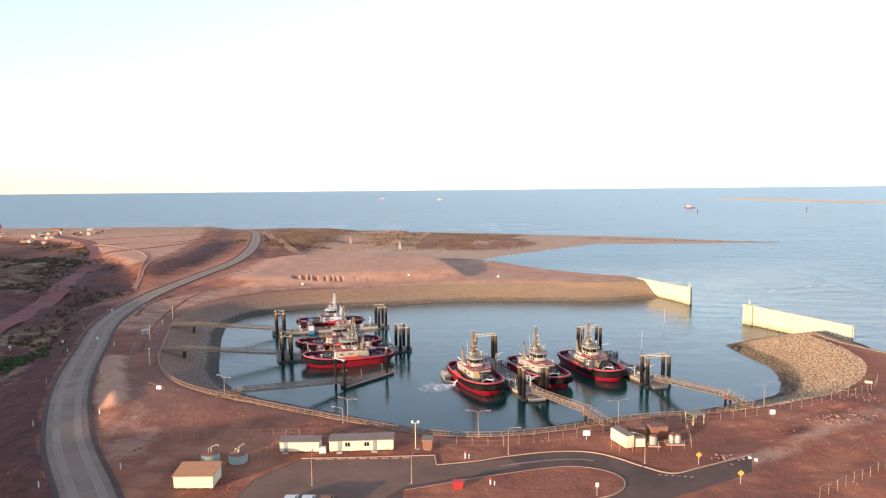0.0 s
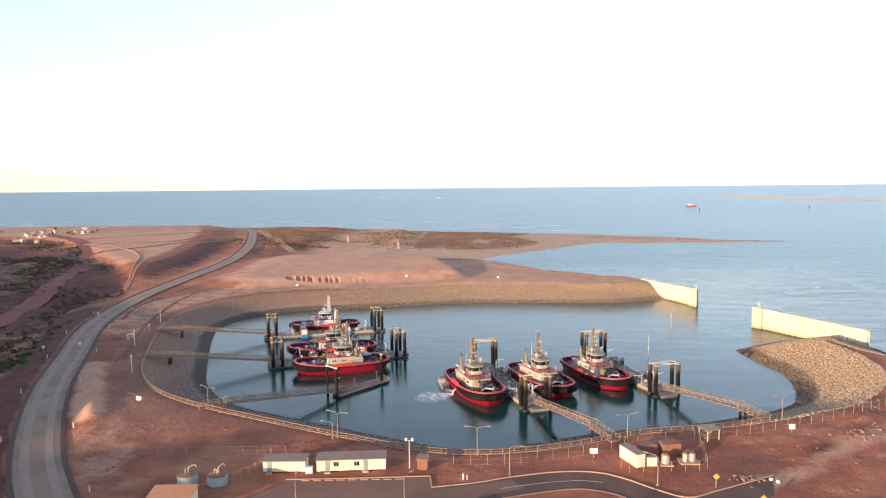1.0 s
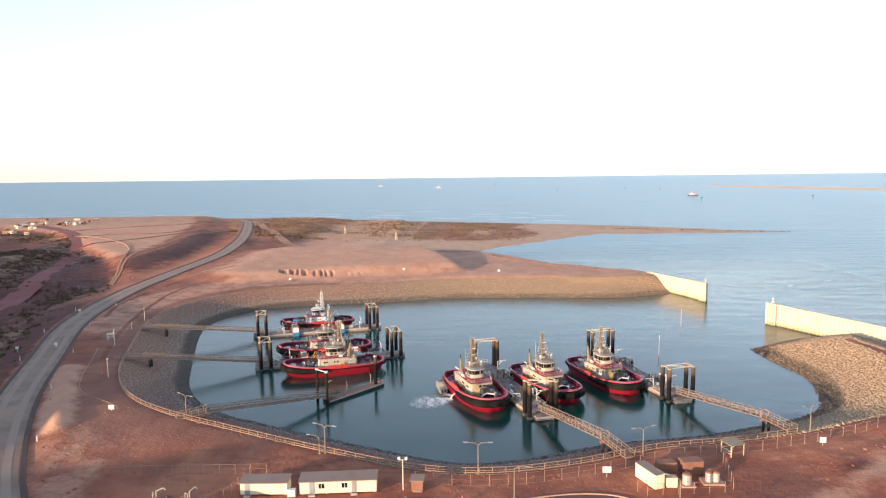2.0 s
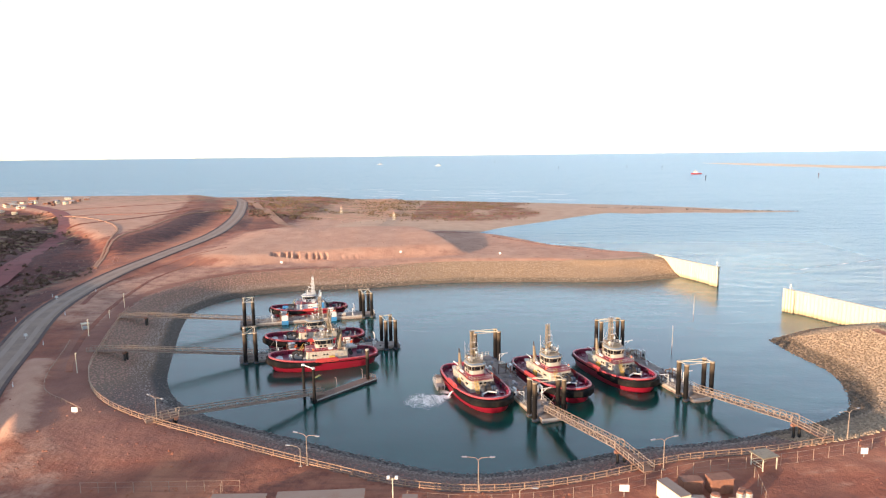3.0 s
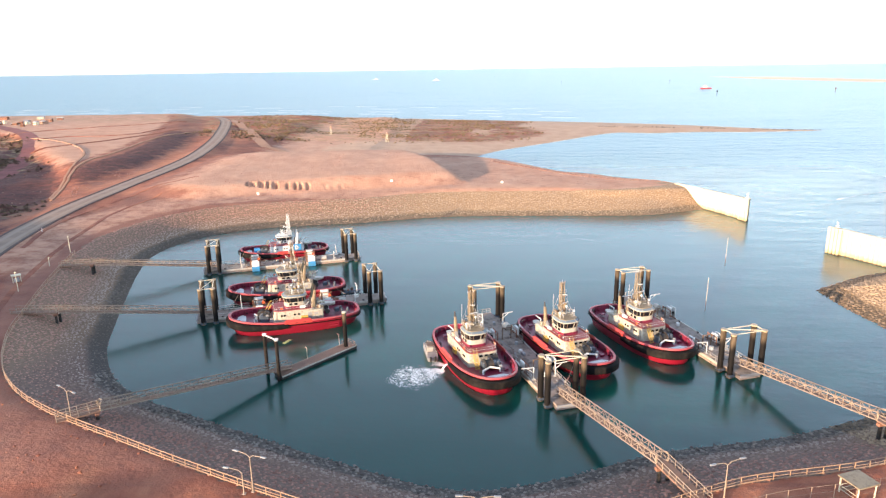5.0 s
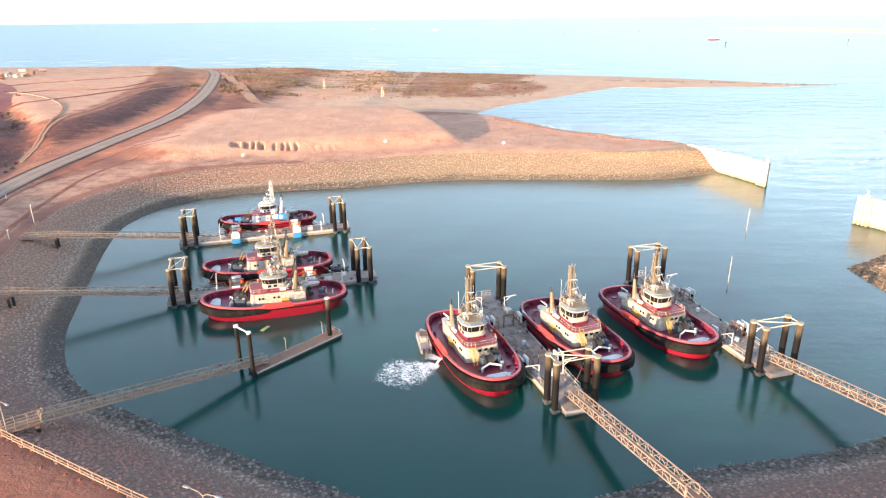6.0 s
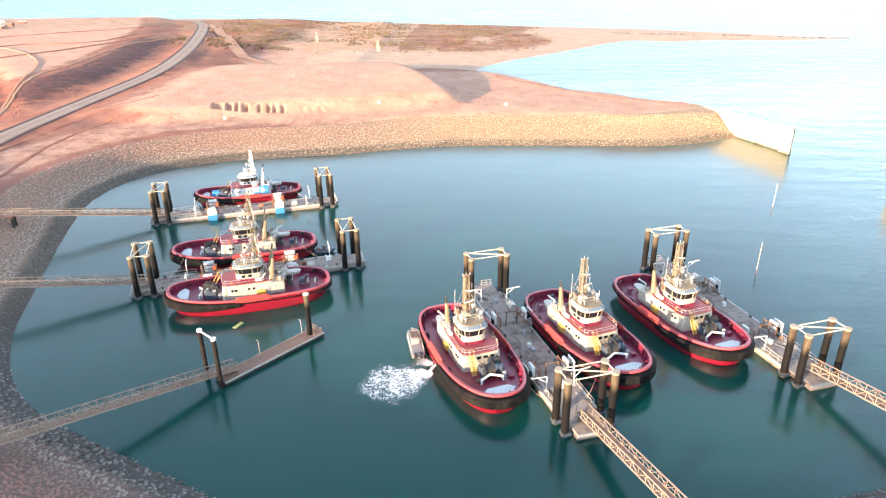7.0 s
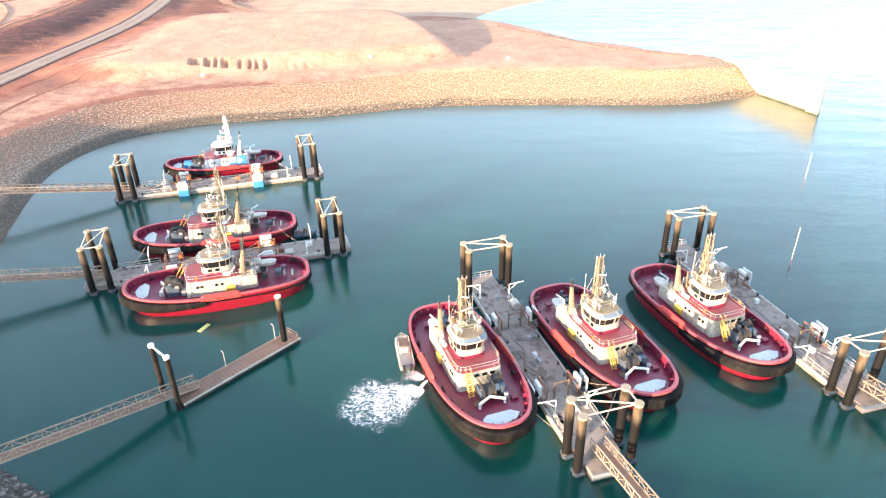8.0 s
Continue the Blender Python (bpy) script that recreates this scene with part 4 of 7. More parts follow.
    part("upper_deck", loft(fresh(), [rounded(4.75, 3.22, 4.7, 7, 28, 0.35), rounded(4.75, 3.22, 4.86, 7, 28, 0.35)]), SUNLIT_DECK, root, "upper deck in a sunlit rose-red tone")
    bm = fresh()
    pts = [(x, y, 4.8) for x, y, _ in rounded(4.7, 3.15, 0, 7, 16, 0.35)]
    rail_run(bm, pts + pts[:1], 0.95, 0.018)
    part("upper_railing", bm, WHITE, root)
    bm = loft(fresh(), [rounded(0.75, 3.2, 2.0, 5, 24, 4.65), rounded(0.6, 3.1, 3.6, 5, 24, 4.55), rounded(0.45, 3.05, 4.72, 5, 24, 4.5)])
    part("forward_casing", bm, house, root, smooth=True)
    bm = loft(fresh(), [rounded(2.62, 2.12, 5.3, 4, 28, -0.15), rounded(2.5, 2.05, 6.24, 4, 28, -0.15)])
    part("wheelhouse_base", bm, house, root, smooth=True)
    bm = loft(fresh(), [rounded(2.66, 2.16, 4.8, 4, 28, -0.15), rounded(2.66, 2.16, 5.36, 4, 28, -0.15)])
    part("base_band", bm, DECK_RED, root, "maroon band at the wheelhouse foot", True)
    # wheelhouse: windows raked outwards under a white rim, sloped roof lights above it, gear-laden roof
    wh = part("wheelhouse", loft(fresh(), [rounded(2.46, 2.04, 6.2, 3.2, 32, -0.15), rounded(2.72, 2.3, 7.42, 3.2, 32, -0.05)]), GLASS, root, "dark glazed wheelhouse with raked windows", True)
    low, high = rounded(2.49, 2.07, 6.2, 3.2, 32, -0.15), rounded(2.75, 2.33, 7.42, 3.2, 32, -0.05)
    for i in range(0, 32, 2):
        part("mullion", rod(fresh(), low[i], high[i], 0.065, 5), BROWN if i % 4 else top, wh)
    part("window_sill", loft(fresh(), [rounded(2.56, 2.14, 6.14, 3.4, 32, -0.15), rounded(2.56, 2.14, 6.28, 3.4, 32, -0.15)]), top, wh)
    roof = part("wheelhouse_roof", loft(fresh(), [rounded(2.72, 2.3, 7.38, 3, 32, -0.05), rounded(2.9, 2.46, 7.5, 3, 32, -0.02), rounded(2.9, 2.46, 7.64, 3, 32, -0.02),
                                                  rounded(2.84, 2.4, 7.72, 3, 32, -0.02), rounded(2.84, 2.4, 7.5, 3, 32, -0.02)]), top, root, "white rim round the wheelhouse", True)
    part("roof_light", loft(fresh(), [rounded(2.8, 2.38, 7.6, 3, 32, -0.02), rounded(2.3, 1.95, 8.05, 3, 32, -0.1)]), SKYLIGHT, roof, "blue-grey sloped roof glazing", True)
    low, high = rounded(2.82, 2.4, 7.66, 3, 32, -0.02), rounded(2.31, 1.97, 8.06, 3, 32, -0.1)
    for i in range(1, 32, 4):
        part("glazing_bar", rod(fresh(), low[i], high[i], 0.05, 5), top, roof)
    part("roof_panel", loft(fresh(), [rounded(2.34, 2.0, 8.0, 3, 28, -0.1), rounded(2.34, 2.0, 8.12, 3, 28, -0.1)]), mast_mat, roof, "tan roof plating")
    bm = fresh()
    pts = [(x, y, 8.1) for x, y, _ in rounded(1.7, 1.9, 0, 4, 14, -1.0)]
    rail_run(bm, pts + pts[:1], 0.95, 0.04)
    part("roof_railing", bm, house, roof)
    # monkey island, mast, radar and aerials
    part("instrument_house", box(fresh(), (1.3, 1.5, 0.55), (-1.5, 0, 8.4), 0, 0.1), house, root)
    part("mast_platform", box(fresh(), (1.1, 1.2, 0.1), (-1.2, 0, 10.6)), mast_mat, root)
    part("mast_platform", box(fresh(), (1.0, 1.1, 0.08), (-1.6, 0, 12.0)), mast_mat, root)
    bm = fresh()
    feet = [(-1.25, 0.46), (-1.25, -0.46), (-2.1, 0.46), (-2.1, -0.46)]
    tops = [(-1.4, 0.34), (-1.4, -0.34), (-2.1, 0.34), (-2.1, -0.34)]
    legs = []
    for (ax, ay), (bx, by) in zip(feet, tops):
        rod(bm, (ax, ay, 8.1), (bx, by, 14.9), 0.075, 6)
        legs.append([Vector((ax + (bx - ax) * t, ay + (by - ay) * t, 8.1 + 6.8 * t)) for t in (0.1, 0.3, 0.5, 0.7, 0.86, 1.0)])
    for k in range(5):
        for a, b in ((0, 1), (1, 3), (3, 2), (2, 0)):
            rod(bm, legs[a][k], legs[b][k + 1], 0.045, 4)
            rod(bm, legs[a][k + 1], legs[b][k + 1], 0.045, 4)
    box(bm, (0.26, 0.3, 6.4), (-1.75, 0, 11.3), 0, 0.05)
    part("mast", bm, mast_mat, root, "tan lattice mast")
    for z, w in ((9.9, 2.2), (13.3, 1.0), (14.9, 1.3)):
        part("yard", box(fresh(), (0.16, w, 0.12), (-1.7, 0, z), 0, 0.03), mast_mat, root)
        for sy in (-1, 1):
            part("mast_light", rod(fresh(), (-1.7, sy * w * 0.46, z), (-1.7, sy * w * 0.46, z + 0.36), 0.10, 8), GREY, root)
    for x, y, z, length, turn, post in ((-0.2, 0, 11.0, 1.7, 0.25, 0.16), (-1.0, 0.2, 12.4, 1.0, -0.5, 0.12)):
        base = part("radar", rod(fresh(), (x, y, z - 0.5), (x, y, z), post, 8), mast_mat, root)
        part("scanner", box(fresh(), (post, length, 0.13), (x, y, z + 0.06), turn, 0.02), WHITE, base)
    for x, y, z0, z1 in ((-1.8, 0, 14.9, 15.5), (-2.3, 1.7, 8.1, 11.8), (-2.3, -1.7, 8.1, 12.4), (0.6, 1.8, 8.1, 10.0), (0.9, -1.8, 8.1, 9.7), (-1.9, 1.0, 12.0, 13.4)):
        part("aerial", rod(fresh(), (x, y, z0), (x, y, z1), 0.032, 5), WHITE, root)
    for x, y, z in ((0.4, 1.7, 9.1), (0.4, -1.7, 9.2), (-1.2, 0.9, 9.7)):
        bm = rod(fresh(), (x, y, 8.1), (x, y, z), 0.05, 5)
        bmesh.ops.create_icosphere(bm, subdivisions=2, radius=0.27, matrix=Matrix.Translation((x, y, z)))
        part("dome", bm, WHITE, root, smooth=True)
    for y in (1.2, -1.2):
        bm = rod(fresh(), (1.0, y, 8.1), (1.0, y, 8.8), 0.06, 6)
        rod(bm, (0.8, y, 8.9), (1.2, y, 8.8), 0.2, 10)
        part("searchlight", bm, GREY, root)
    # stays, pipes and small gear crowded round the mast and abaft the wheelhouse
    for x, y in ((0.9, 1.6), (0.9, -1.6), (-2.6, 1.8), (-2.6, -1.8)):
        part("stay", rod(fresh(), (-1.8, 0, 13.6), (x, y, 8.1), 0.02, 4), GALV, root)
    r = random.Random(8)
    for i in range(12):
        x, y = r.uniform(-4.6, -2.8), r.uniform(-2.2, 2.2)
        high = r.uniform(0.8, 3.0)
        bm = rod(fresh(), (x, y, 4.8), (x + r.uniform(-0.3, 0.3), y, 4.8 + high), r.uniform(0.06, 0.14), 6)
        if i % 2:
            rod(bm, (x, y, 4.8 + high), (x + r.uniform(-0.9, 0.9), y + r.uniform(-0.8, 0.8), 4.8 + high), 0.06, 5)
        part("vent_pipe", bm, r.choice([mast_mat, house, RUST, GALV]), root, smooth=True)
    for i in range(12):
        x, y = r.uniform(-2.4, 0.2), r.uniform(-1.6, 1.6)
        part("instrument", box(fresh(), (r.uniform(0.15, 0.5), r.uniform(0.15, 0.5), r.uniform(0.2, 0.7)), (x, y, 8.1 + r.uniform(0.3, 1.1)), r.uniform(0, 3), 0.03), r.choice([mast_mat, house, GREY, BROWN, BROWN]), root)
    bm = fresh()
    for y in (-0.18, 0.18):
        rod(bm, (-2.3, y, 8.1), (-2.3, y, 13.8), 0.03, 4)
    for k in range(18):
        rod(bm, (-2.3, -0.18, 8.3 + 0.3 * k), (-2.3, 0.18, 8.3 + 0.3 * k), 0.02, 4)
    part("mast_ladder", bm, mast_mat, root)
    for k in range(6):
        part("window_blind", box(fresh(), (0.06, 0.3, r.uniform(0.3, 0.7)), (2.25, -1.25 + 0.5 * k, 6.85), 0, 0), BROWN, wh)
    for side in (1, -1):
        bm = loft(fresh(), [rounded(0.6, 0.45, 4.2, 4, 16, -4.0, side * 2.3), rounded(0.42, 0.36, 6.4, 4, 16, -4.3, side * 2.3), rounded(0.25, 0.23, 8.9, 4, 16, -4.7, side * 2.3)])
        fun = part("funnel", bm, mast_mat, root, smooth=True)
        part("exhaust_pipe", rod(fresh(), (-4.7, side * 2.3, 8.7), (-4.95, side * 2.3, 10.0), 0.16, 10), BLACK, fun, smooth=True)
    # fore deck: towing winch, staple, mat, ladder
    bm = box(fresh(), (1.9, 0.3, 1.5), (7.2, 2.35, 2.95), 0, 0.08)
    box(bm, (1.9, 0.3, 1.5), (7.2, -0.95, 2.95), 0, 0.08)
    box(bm, (1.2, 3.4, 0.5), (6.9, 0.7, 2.35), 0, 0.06)
    wi = part("towing_winch", bm, WINCH, root, "black towing winch with two reels")
    for x, z, rad, y0, y1 in ((7.6, 3.35, 1.15, -0.75, 0.75), (6.5, 3.75, 0.95, 0.75, 2.2)):
        part("drum", rod(fresh(), (x, y0, z), (x, y1, z), rad * 0.78, 22), ROPE, wi, smooth=True)
        for y in (y0 - 0.06, y1 - 0.06):
            part("flange", rod(fresh(), (x, y, z), (x, y + 0.12, z), rad, 26), BLACK, wi)
        for s, y in ((-1, y0), (1, y1)):
            part("hub", rod(fresh(), (x, y, z), (x, y + s * 0.26, z), rad * 0.36, 16), GREY, wi, smooth=True)
            for k in range(6):
                a = k * math.pi / 3
                part("spoke", box(fresh(), (rad * 0.5, 0.05, 0.09), (x + 0.62 * rad * math.cos(a), y + s * 0.08, z - 0.62 * rad * math.sin(a)), 0, 0, Matrix.Rotation(a, 4, "Y")), WINCH, wi)
    part("gearbox", box(fresh(), (1.3, 0.7, 1.5), (7.7, 1.9, 3.3), 0, 0.2), WINCH, wi, smooth=True)
    part("motor", rod(fresh(), (7.6, 1.0, 3.5), (7.6, 1.6, 3.5), 0.5, 14), GREY, wi, smooth=True)
    part("control_stand", box(fresh(), (0.4, 0.5, 1.1), (8.9, 2.1, 2.9), 0, 0.05), GREY, root)
    part("rope_coil", rod(fresh(), (8.6, -1.6, 2.25), (8.6, -1.6, 2.55), 0.6, 14), BROWN, root, smooth=True)
    bm = fresh()
    rods(bm, [(9.4, 1.75, 2.2), (9.35, 1.7, 3.0), (8.6, 0.0, 3.2), (9.35, -1.7, 3.0), (9.4, -1.75, 2.2)], 0.19, 10)
    for x, y in ((9.35, 1.7), (8.6, 0), (9.35, -1.7)):
        bmesh.ops.create_icosphere(bm, subdivisions=2, radius=0.2, matrix=Matrix.Translation((x, y, 3.0 if y else 3.2)))
    part("towing_staple", bm, WHITE, root, "white tubular towing staple", True)
    bm = loft(fresh(), [[(11.3, -1.6, z), (12.1, -2.6, z), (13.0, -1.7, z), (13.4, 0, z), (13.0, 1.7, z), (12.1, 2.6, z), (11.3, 1.6, z)] for z in (2.3, 2.8)])
    part("bow_mat", bm, WHITE, root, "pale grey-white bow platform")
    bm = fresh()
    for y in (-2.25, -1.55):
        rod(bm, (5.4, y, 4.9), (7.0, y, 2.2), 0.07, 6)
        rods(bm, [(5.2, y, 5.8), (5.5, y, 5.8), (7.1, y, 3.2)], 0.04, 5)
    for i in range(9):
        t = (i + 0.5) / 9
        box(bm, (0.22, 0.7, 0.06), (5.4 + 1.6 * t, -1.9, 4.9 - 2.7 * t))
    part("ladder", bm, YELLOW, root, "yellow inclined ladder")
    # after deck gear
    bm = box(fresh(), (1.2, 1.2, 0.9), (-9.8, 0, 2.6), 0, 0.1)
    rod(bm, (-10.9, -0.7, 2.2), (-10.9, -0.7, 3.1), 0.25, 10)
    rod(bm, (-10.9, 0.7, 2.2), (-10.9, 0.7, 3.1), 0.25, 10)
    rod(bm, (-10.9, -1.2, 2.8), (-10.9, 1.2, 2.8), 0.16, 8)
    part("towing_hook", bm, WINCH, root)
    for x, y in ((11.4, 4.0), (11.4, -4.0), (4.5, 5.0), (4.5, -5.0), (-6.5, 5.0), (-6.5, -5.0), (-12.6, 3.8), (-12.6, -3.8)):
        bm = fresh()
        for dx in (-0.3, 0.3):
            rod(bm, (x + dx, y, 1.9), (x + dx, y, 2.85), 0.14, 8)
        rod(bm, (x - 0.55, y, 2.6), (x + 0.55, y, 2.6), 0.09, 6)
        part("bollard", bm, BLACK, root, smooth=True)
    bm = loft(fresh(), [rounded(1.7, 0.75, 3.3, 2.6, 18, -7.9, -2.0), rounded(1.9, 0.9, 3.9, 2.6, 18, -7.9, -2.0)])
    part("rescue_boat", bm, GALV, root, "pale grey rescue boat", True)
    bm = fresh()
    rods(bm, [(-6.9, -2.0, 2.1), (-6.9, -2.0, 5.2), (-8.3, -2.6, 5.6)], 0.13, 8)
    rod(bm, (-7.9, -2.0, 2.0), (-7.9, -2.0, 3.3), 0.2, 6)
    part("davit", bm, WHITE, root)
    for side in (1, -1):
        part("liferaft", rod(fresh(), (-2.2, side * 2.85, 5.25), (-1.0, side * 2.85, 5.25), 0.35, 12), WHITE, root, smooth=True)
        part("lifebuoy", rod(fresh(), (3.2, side * 3.22, 5.4), (3.2, side * 3.3, 5.4), 0.27, 14), ORANGE, root)
    for side in (1, -1):
        bm = rods(fresh(), [(-6.2, side * 3.1, 4.35), (-6.2, side * 3.1, 5.2), (-4.4, side * 3.1, 5.2)], 0.03, 5)
        rods(bm, [(-6.2, side * 3.1, 4.8), (-4.4, side * 3.1, 4.8)], 0.03, 5)
        part("casing_rail", bm, house, root)
        part("stairway", box(fresh(), (2.0, 0.6, 0.12), (-2.4, side * 2.75, 5.6), 0, 0, Matrix.Rotation(0.8, 4, "Y")), GREY, root)
        for x in (1.2, 2.4):
            part("side_window", box(fresh(), (0.7, 0.08, 0.5), (x - 1.4, side * 2.12, 5.85), 0, 0.02), GLASS, root)
        part("cable_reel", rod(fresh(), (-7.4, side * 1.1, 2.9), (-7.4, side * 1.6, 2.9), 0.55, 14), ROPE, root, smooth=True)
    for y in (-0.5, 0.6, 1.7):
        part("front_window", box(fresh(), (0.08, 0.7, 0.45), (5.12, y, 4.0), 0, 0.02), GLASS, root)
    part("front_locker", box(fresh(), (0.7, 1.2, 0.9), (5.6, 2.2, 2.7), 0, 0.08), GREY, root)
    part("capstan", rod(fresh(), (-12.3, 0.8, 2.1), (-12.3, 0.8, 3.1), 0.35, 12, 0.25), WINCH, root, smooth=True)
    part("hatch", box(fresh(), (1.0, 1.0, 0.3), (-10.8, -2.4, 2.25), 0, 0.06), DECK_RED, root)
    part("hatch", box(fresh(), (0.9, 0.9, 0.3), (9.0, 3.2, 2.55), 0, 0.06), DECK_RED, root)
    # deck clutter
    r = random.Random(3)
    for _ in range(10):
        bm = box(fresh(), (r.uniform(0.3, 0.9), r.uniform(0.3, 0.8), r.uniform(0.3, 0.9)), (r.uniform(-6.4, -4.6), r.uniform(-2.6, 2.6), r.uniform(4.5, 4.9)), r.uniform(0, 3))
        part("deck_locker", bm, r.choice([GREY, house, BROWN]), root)
    return root


def placed(x, y, heading):
    return pose(x, y, 0, 0, 0, heading)


AXIS_SOUTH = math.degrees(math.atan2(-0.946, 0.325))
AXIS_EAST = math.degrees(math.atan2(0.326, 0.946))
tug = build_tug("red-hulled tug with cream house, moored alongside pontoon, pumping water", placed(0.34, 197.95, AXIS_SOUTH + 2.5), HOUSE, HOUSE, MAST, YELLOW)
for x, y, heading, label in ((19.6, 204.15, AXIS_SOUTH + 4.5, "red-hulled tug with cream house, moored behind pile frame"),
                             (36.85, 210.95, AXIS_SOUTH + 4.0, "red-hulled tug with cream house, moored by the outer pontoon"),
                             (-42.1, 218.8, AXIS_EAST + 180, "red-hulled tug moored broadside beside a pontoon with pile frames"),
                             (-49.2, 237.95, AXIS_EAST + 180, "red-hulled tug lying between two pontoons")):
    tagged(copy_thing(tug, placed(x, y, heading)), label)
far_tug = build_tug("red tug with bright white house and blue logo box", placed(-60.6, 275.7, AXIS_EAST + 180) @ Matrix.Scale(0.91, 4), WHITE, WHITE, WHITE, BLUE)
part("logo_box", box(fresh(), (2.6, 0.5, 2.3), (-4.2, 3.5, 3.9), 0, 0.05), BLUE, far_tug, "blue panel with a plain white mark")
bm = box(fresh(), (0.35, 0.08, 1.5), (-3.6, 3.78, 3.9))
box(bm, (0.3, 0.08, 1.0), (-4.2, 3.78, 4.2), 0, 0, Matrix.Rotation(0.7, 4, "Y"))
box(bm, (0.3, 0.08, 1.0), (-4.2, 3.78, 3.6), 0, 0, Matrix.Rotation(-0.7, 4, "Y"))
part("logo_mark", bm, WHITE, far_tug)
part("blue_winch", box(fresh(), (2.2, 2.2, 1.4), (9.4, 0.4, 3.2), 0, 0.2), BLUE, far_tug)


# ---- pontoons, pile frames, gangways ----
def dolphin(m, label):
    root = thing("pile_frame", m, label, "mooring piles", "pile frames round the pontoons")
    tops = []
    for x in (-1.45, 1.45):
        for y in (-3.5, 3.5):
            pile = part("column", rod(fresh(), (x, y, -5), (x, y, 8.9), 0.55, 18), PILE, root, smooth=True)
            part("pile_cap", rod(fresh(), (x, y, 8.75), (x, y, 9.05), 0.58, 18), CAP, pile, "pale pile cap", True)
            part("pile_guide", box(fresh(), (1.36, 1.36, 0.5), (x, y * 0.96, 0.42), 0, 0.14), WINCH, root, "dark steel pile guide collar")
            tops.append(Vector((x, y, 8.95)))
    a, b, c, d = tops
    for p, q in ((a, b), (c, d), (a, c), (b, d), (a, d)):
        part("brace", rod(fresh(), p, q, 0.09, 8), CREAM, root, smooth=True)
    return root


def fender(m, label, blue):
    """Tall facing panel on a frame with a rubber cone behind it."""
    root = thing("fender_panel", m, label, "fender", "fender panels along the pontoons")
    part("panel", box(fresh(), (2.2, 0.22, 2.9), (0, 0.55, 1.6), 0, 0.08), WHITE, root)
    if blue:
        part("lower_sheet", box(fresh(), (2.24, 0.1, 1.5), (0, 0.69, 0.75), 0, 0.03), BLUE, root, "blue lower facing")
    for x in (-0.45, 0.45):
        part("rubber_cone", rod(fresh(), (x, -0.25, 1.7), (x, 0.5, 1.7), 0.42, 14, 0.3), RUBBER, root, smooth=True)
    part("frame", box(fresh(), (1.7, 0.5, 2.2), (0, -0.45, 2.0), 0, 0.12), WHITE, root, "white fender backing box")
    return root


def railing_parts(points, height, r, mat, parent):
    """A handrail whose posts and rails are parts of their own."""
    for x, y, z in points:
        part("post", rod(fresh(), (x, y, z), (x, y, z + height), r, 5), mat, parent)
    for up in (height, height * 0.5):
        (ax, ay, az), (bx, by, bz) = points[0], points[-1]
        part("rail", rod(fresh(), (ax, ay, az + up), (bx, by, bz + up), r, 5), mat, parent)


def tube(points, radius, n):
    """One bent tube through the points."""
    pts = [Vector(p) for p in points]
    rings = []
    for i, p in enumerate(pts):
        d = (pts[min(i + 1, len(pts) - 1)] - pts[max(i - 1, 0)]).normalized()
        side = d.cross(Vector((0, 0, 1))).normalized()
        up = side.cross(d)
        rings.append([p + side * (radius * math.cos(2 * math.pi * k / n)) + up * (radius * math.sin(2 * math.pi * k / n)) for k in range(n)])
    return loft(fresh(), rings)


def davit_frame(m):
    root = thing("mooring_davit", m, "white triangular tubular davit frame on the pontoon edge", "davit", "davits on the pontoons")
    bm = rods(fresh(), [(0, 0, 1.05), (0, 0, 3.6), (0, 2.5, 3.75)], 0.09, 7)
    rod(bm, (0, 0, 2.5), (0, 1.4, 3.65), 0.07, 7)
    part("arm", bm, WHITE, root, smooth=True)
    part("foot_plate", box(fresh(), (0.6, 0.6, 0.1), (0, 0, 1.1), 0, 0.02), GALV, root)
    return root


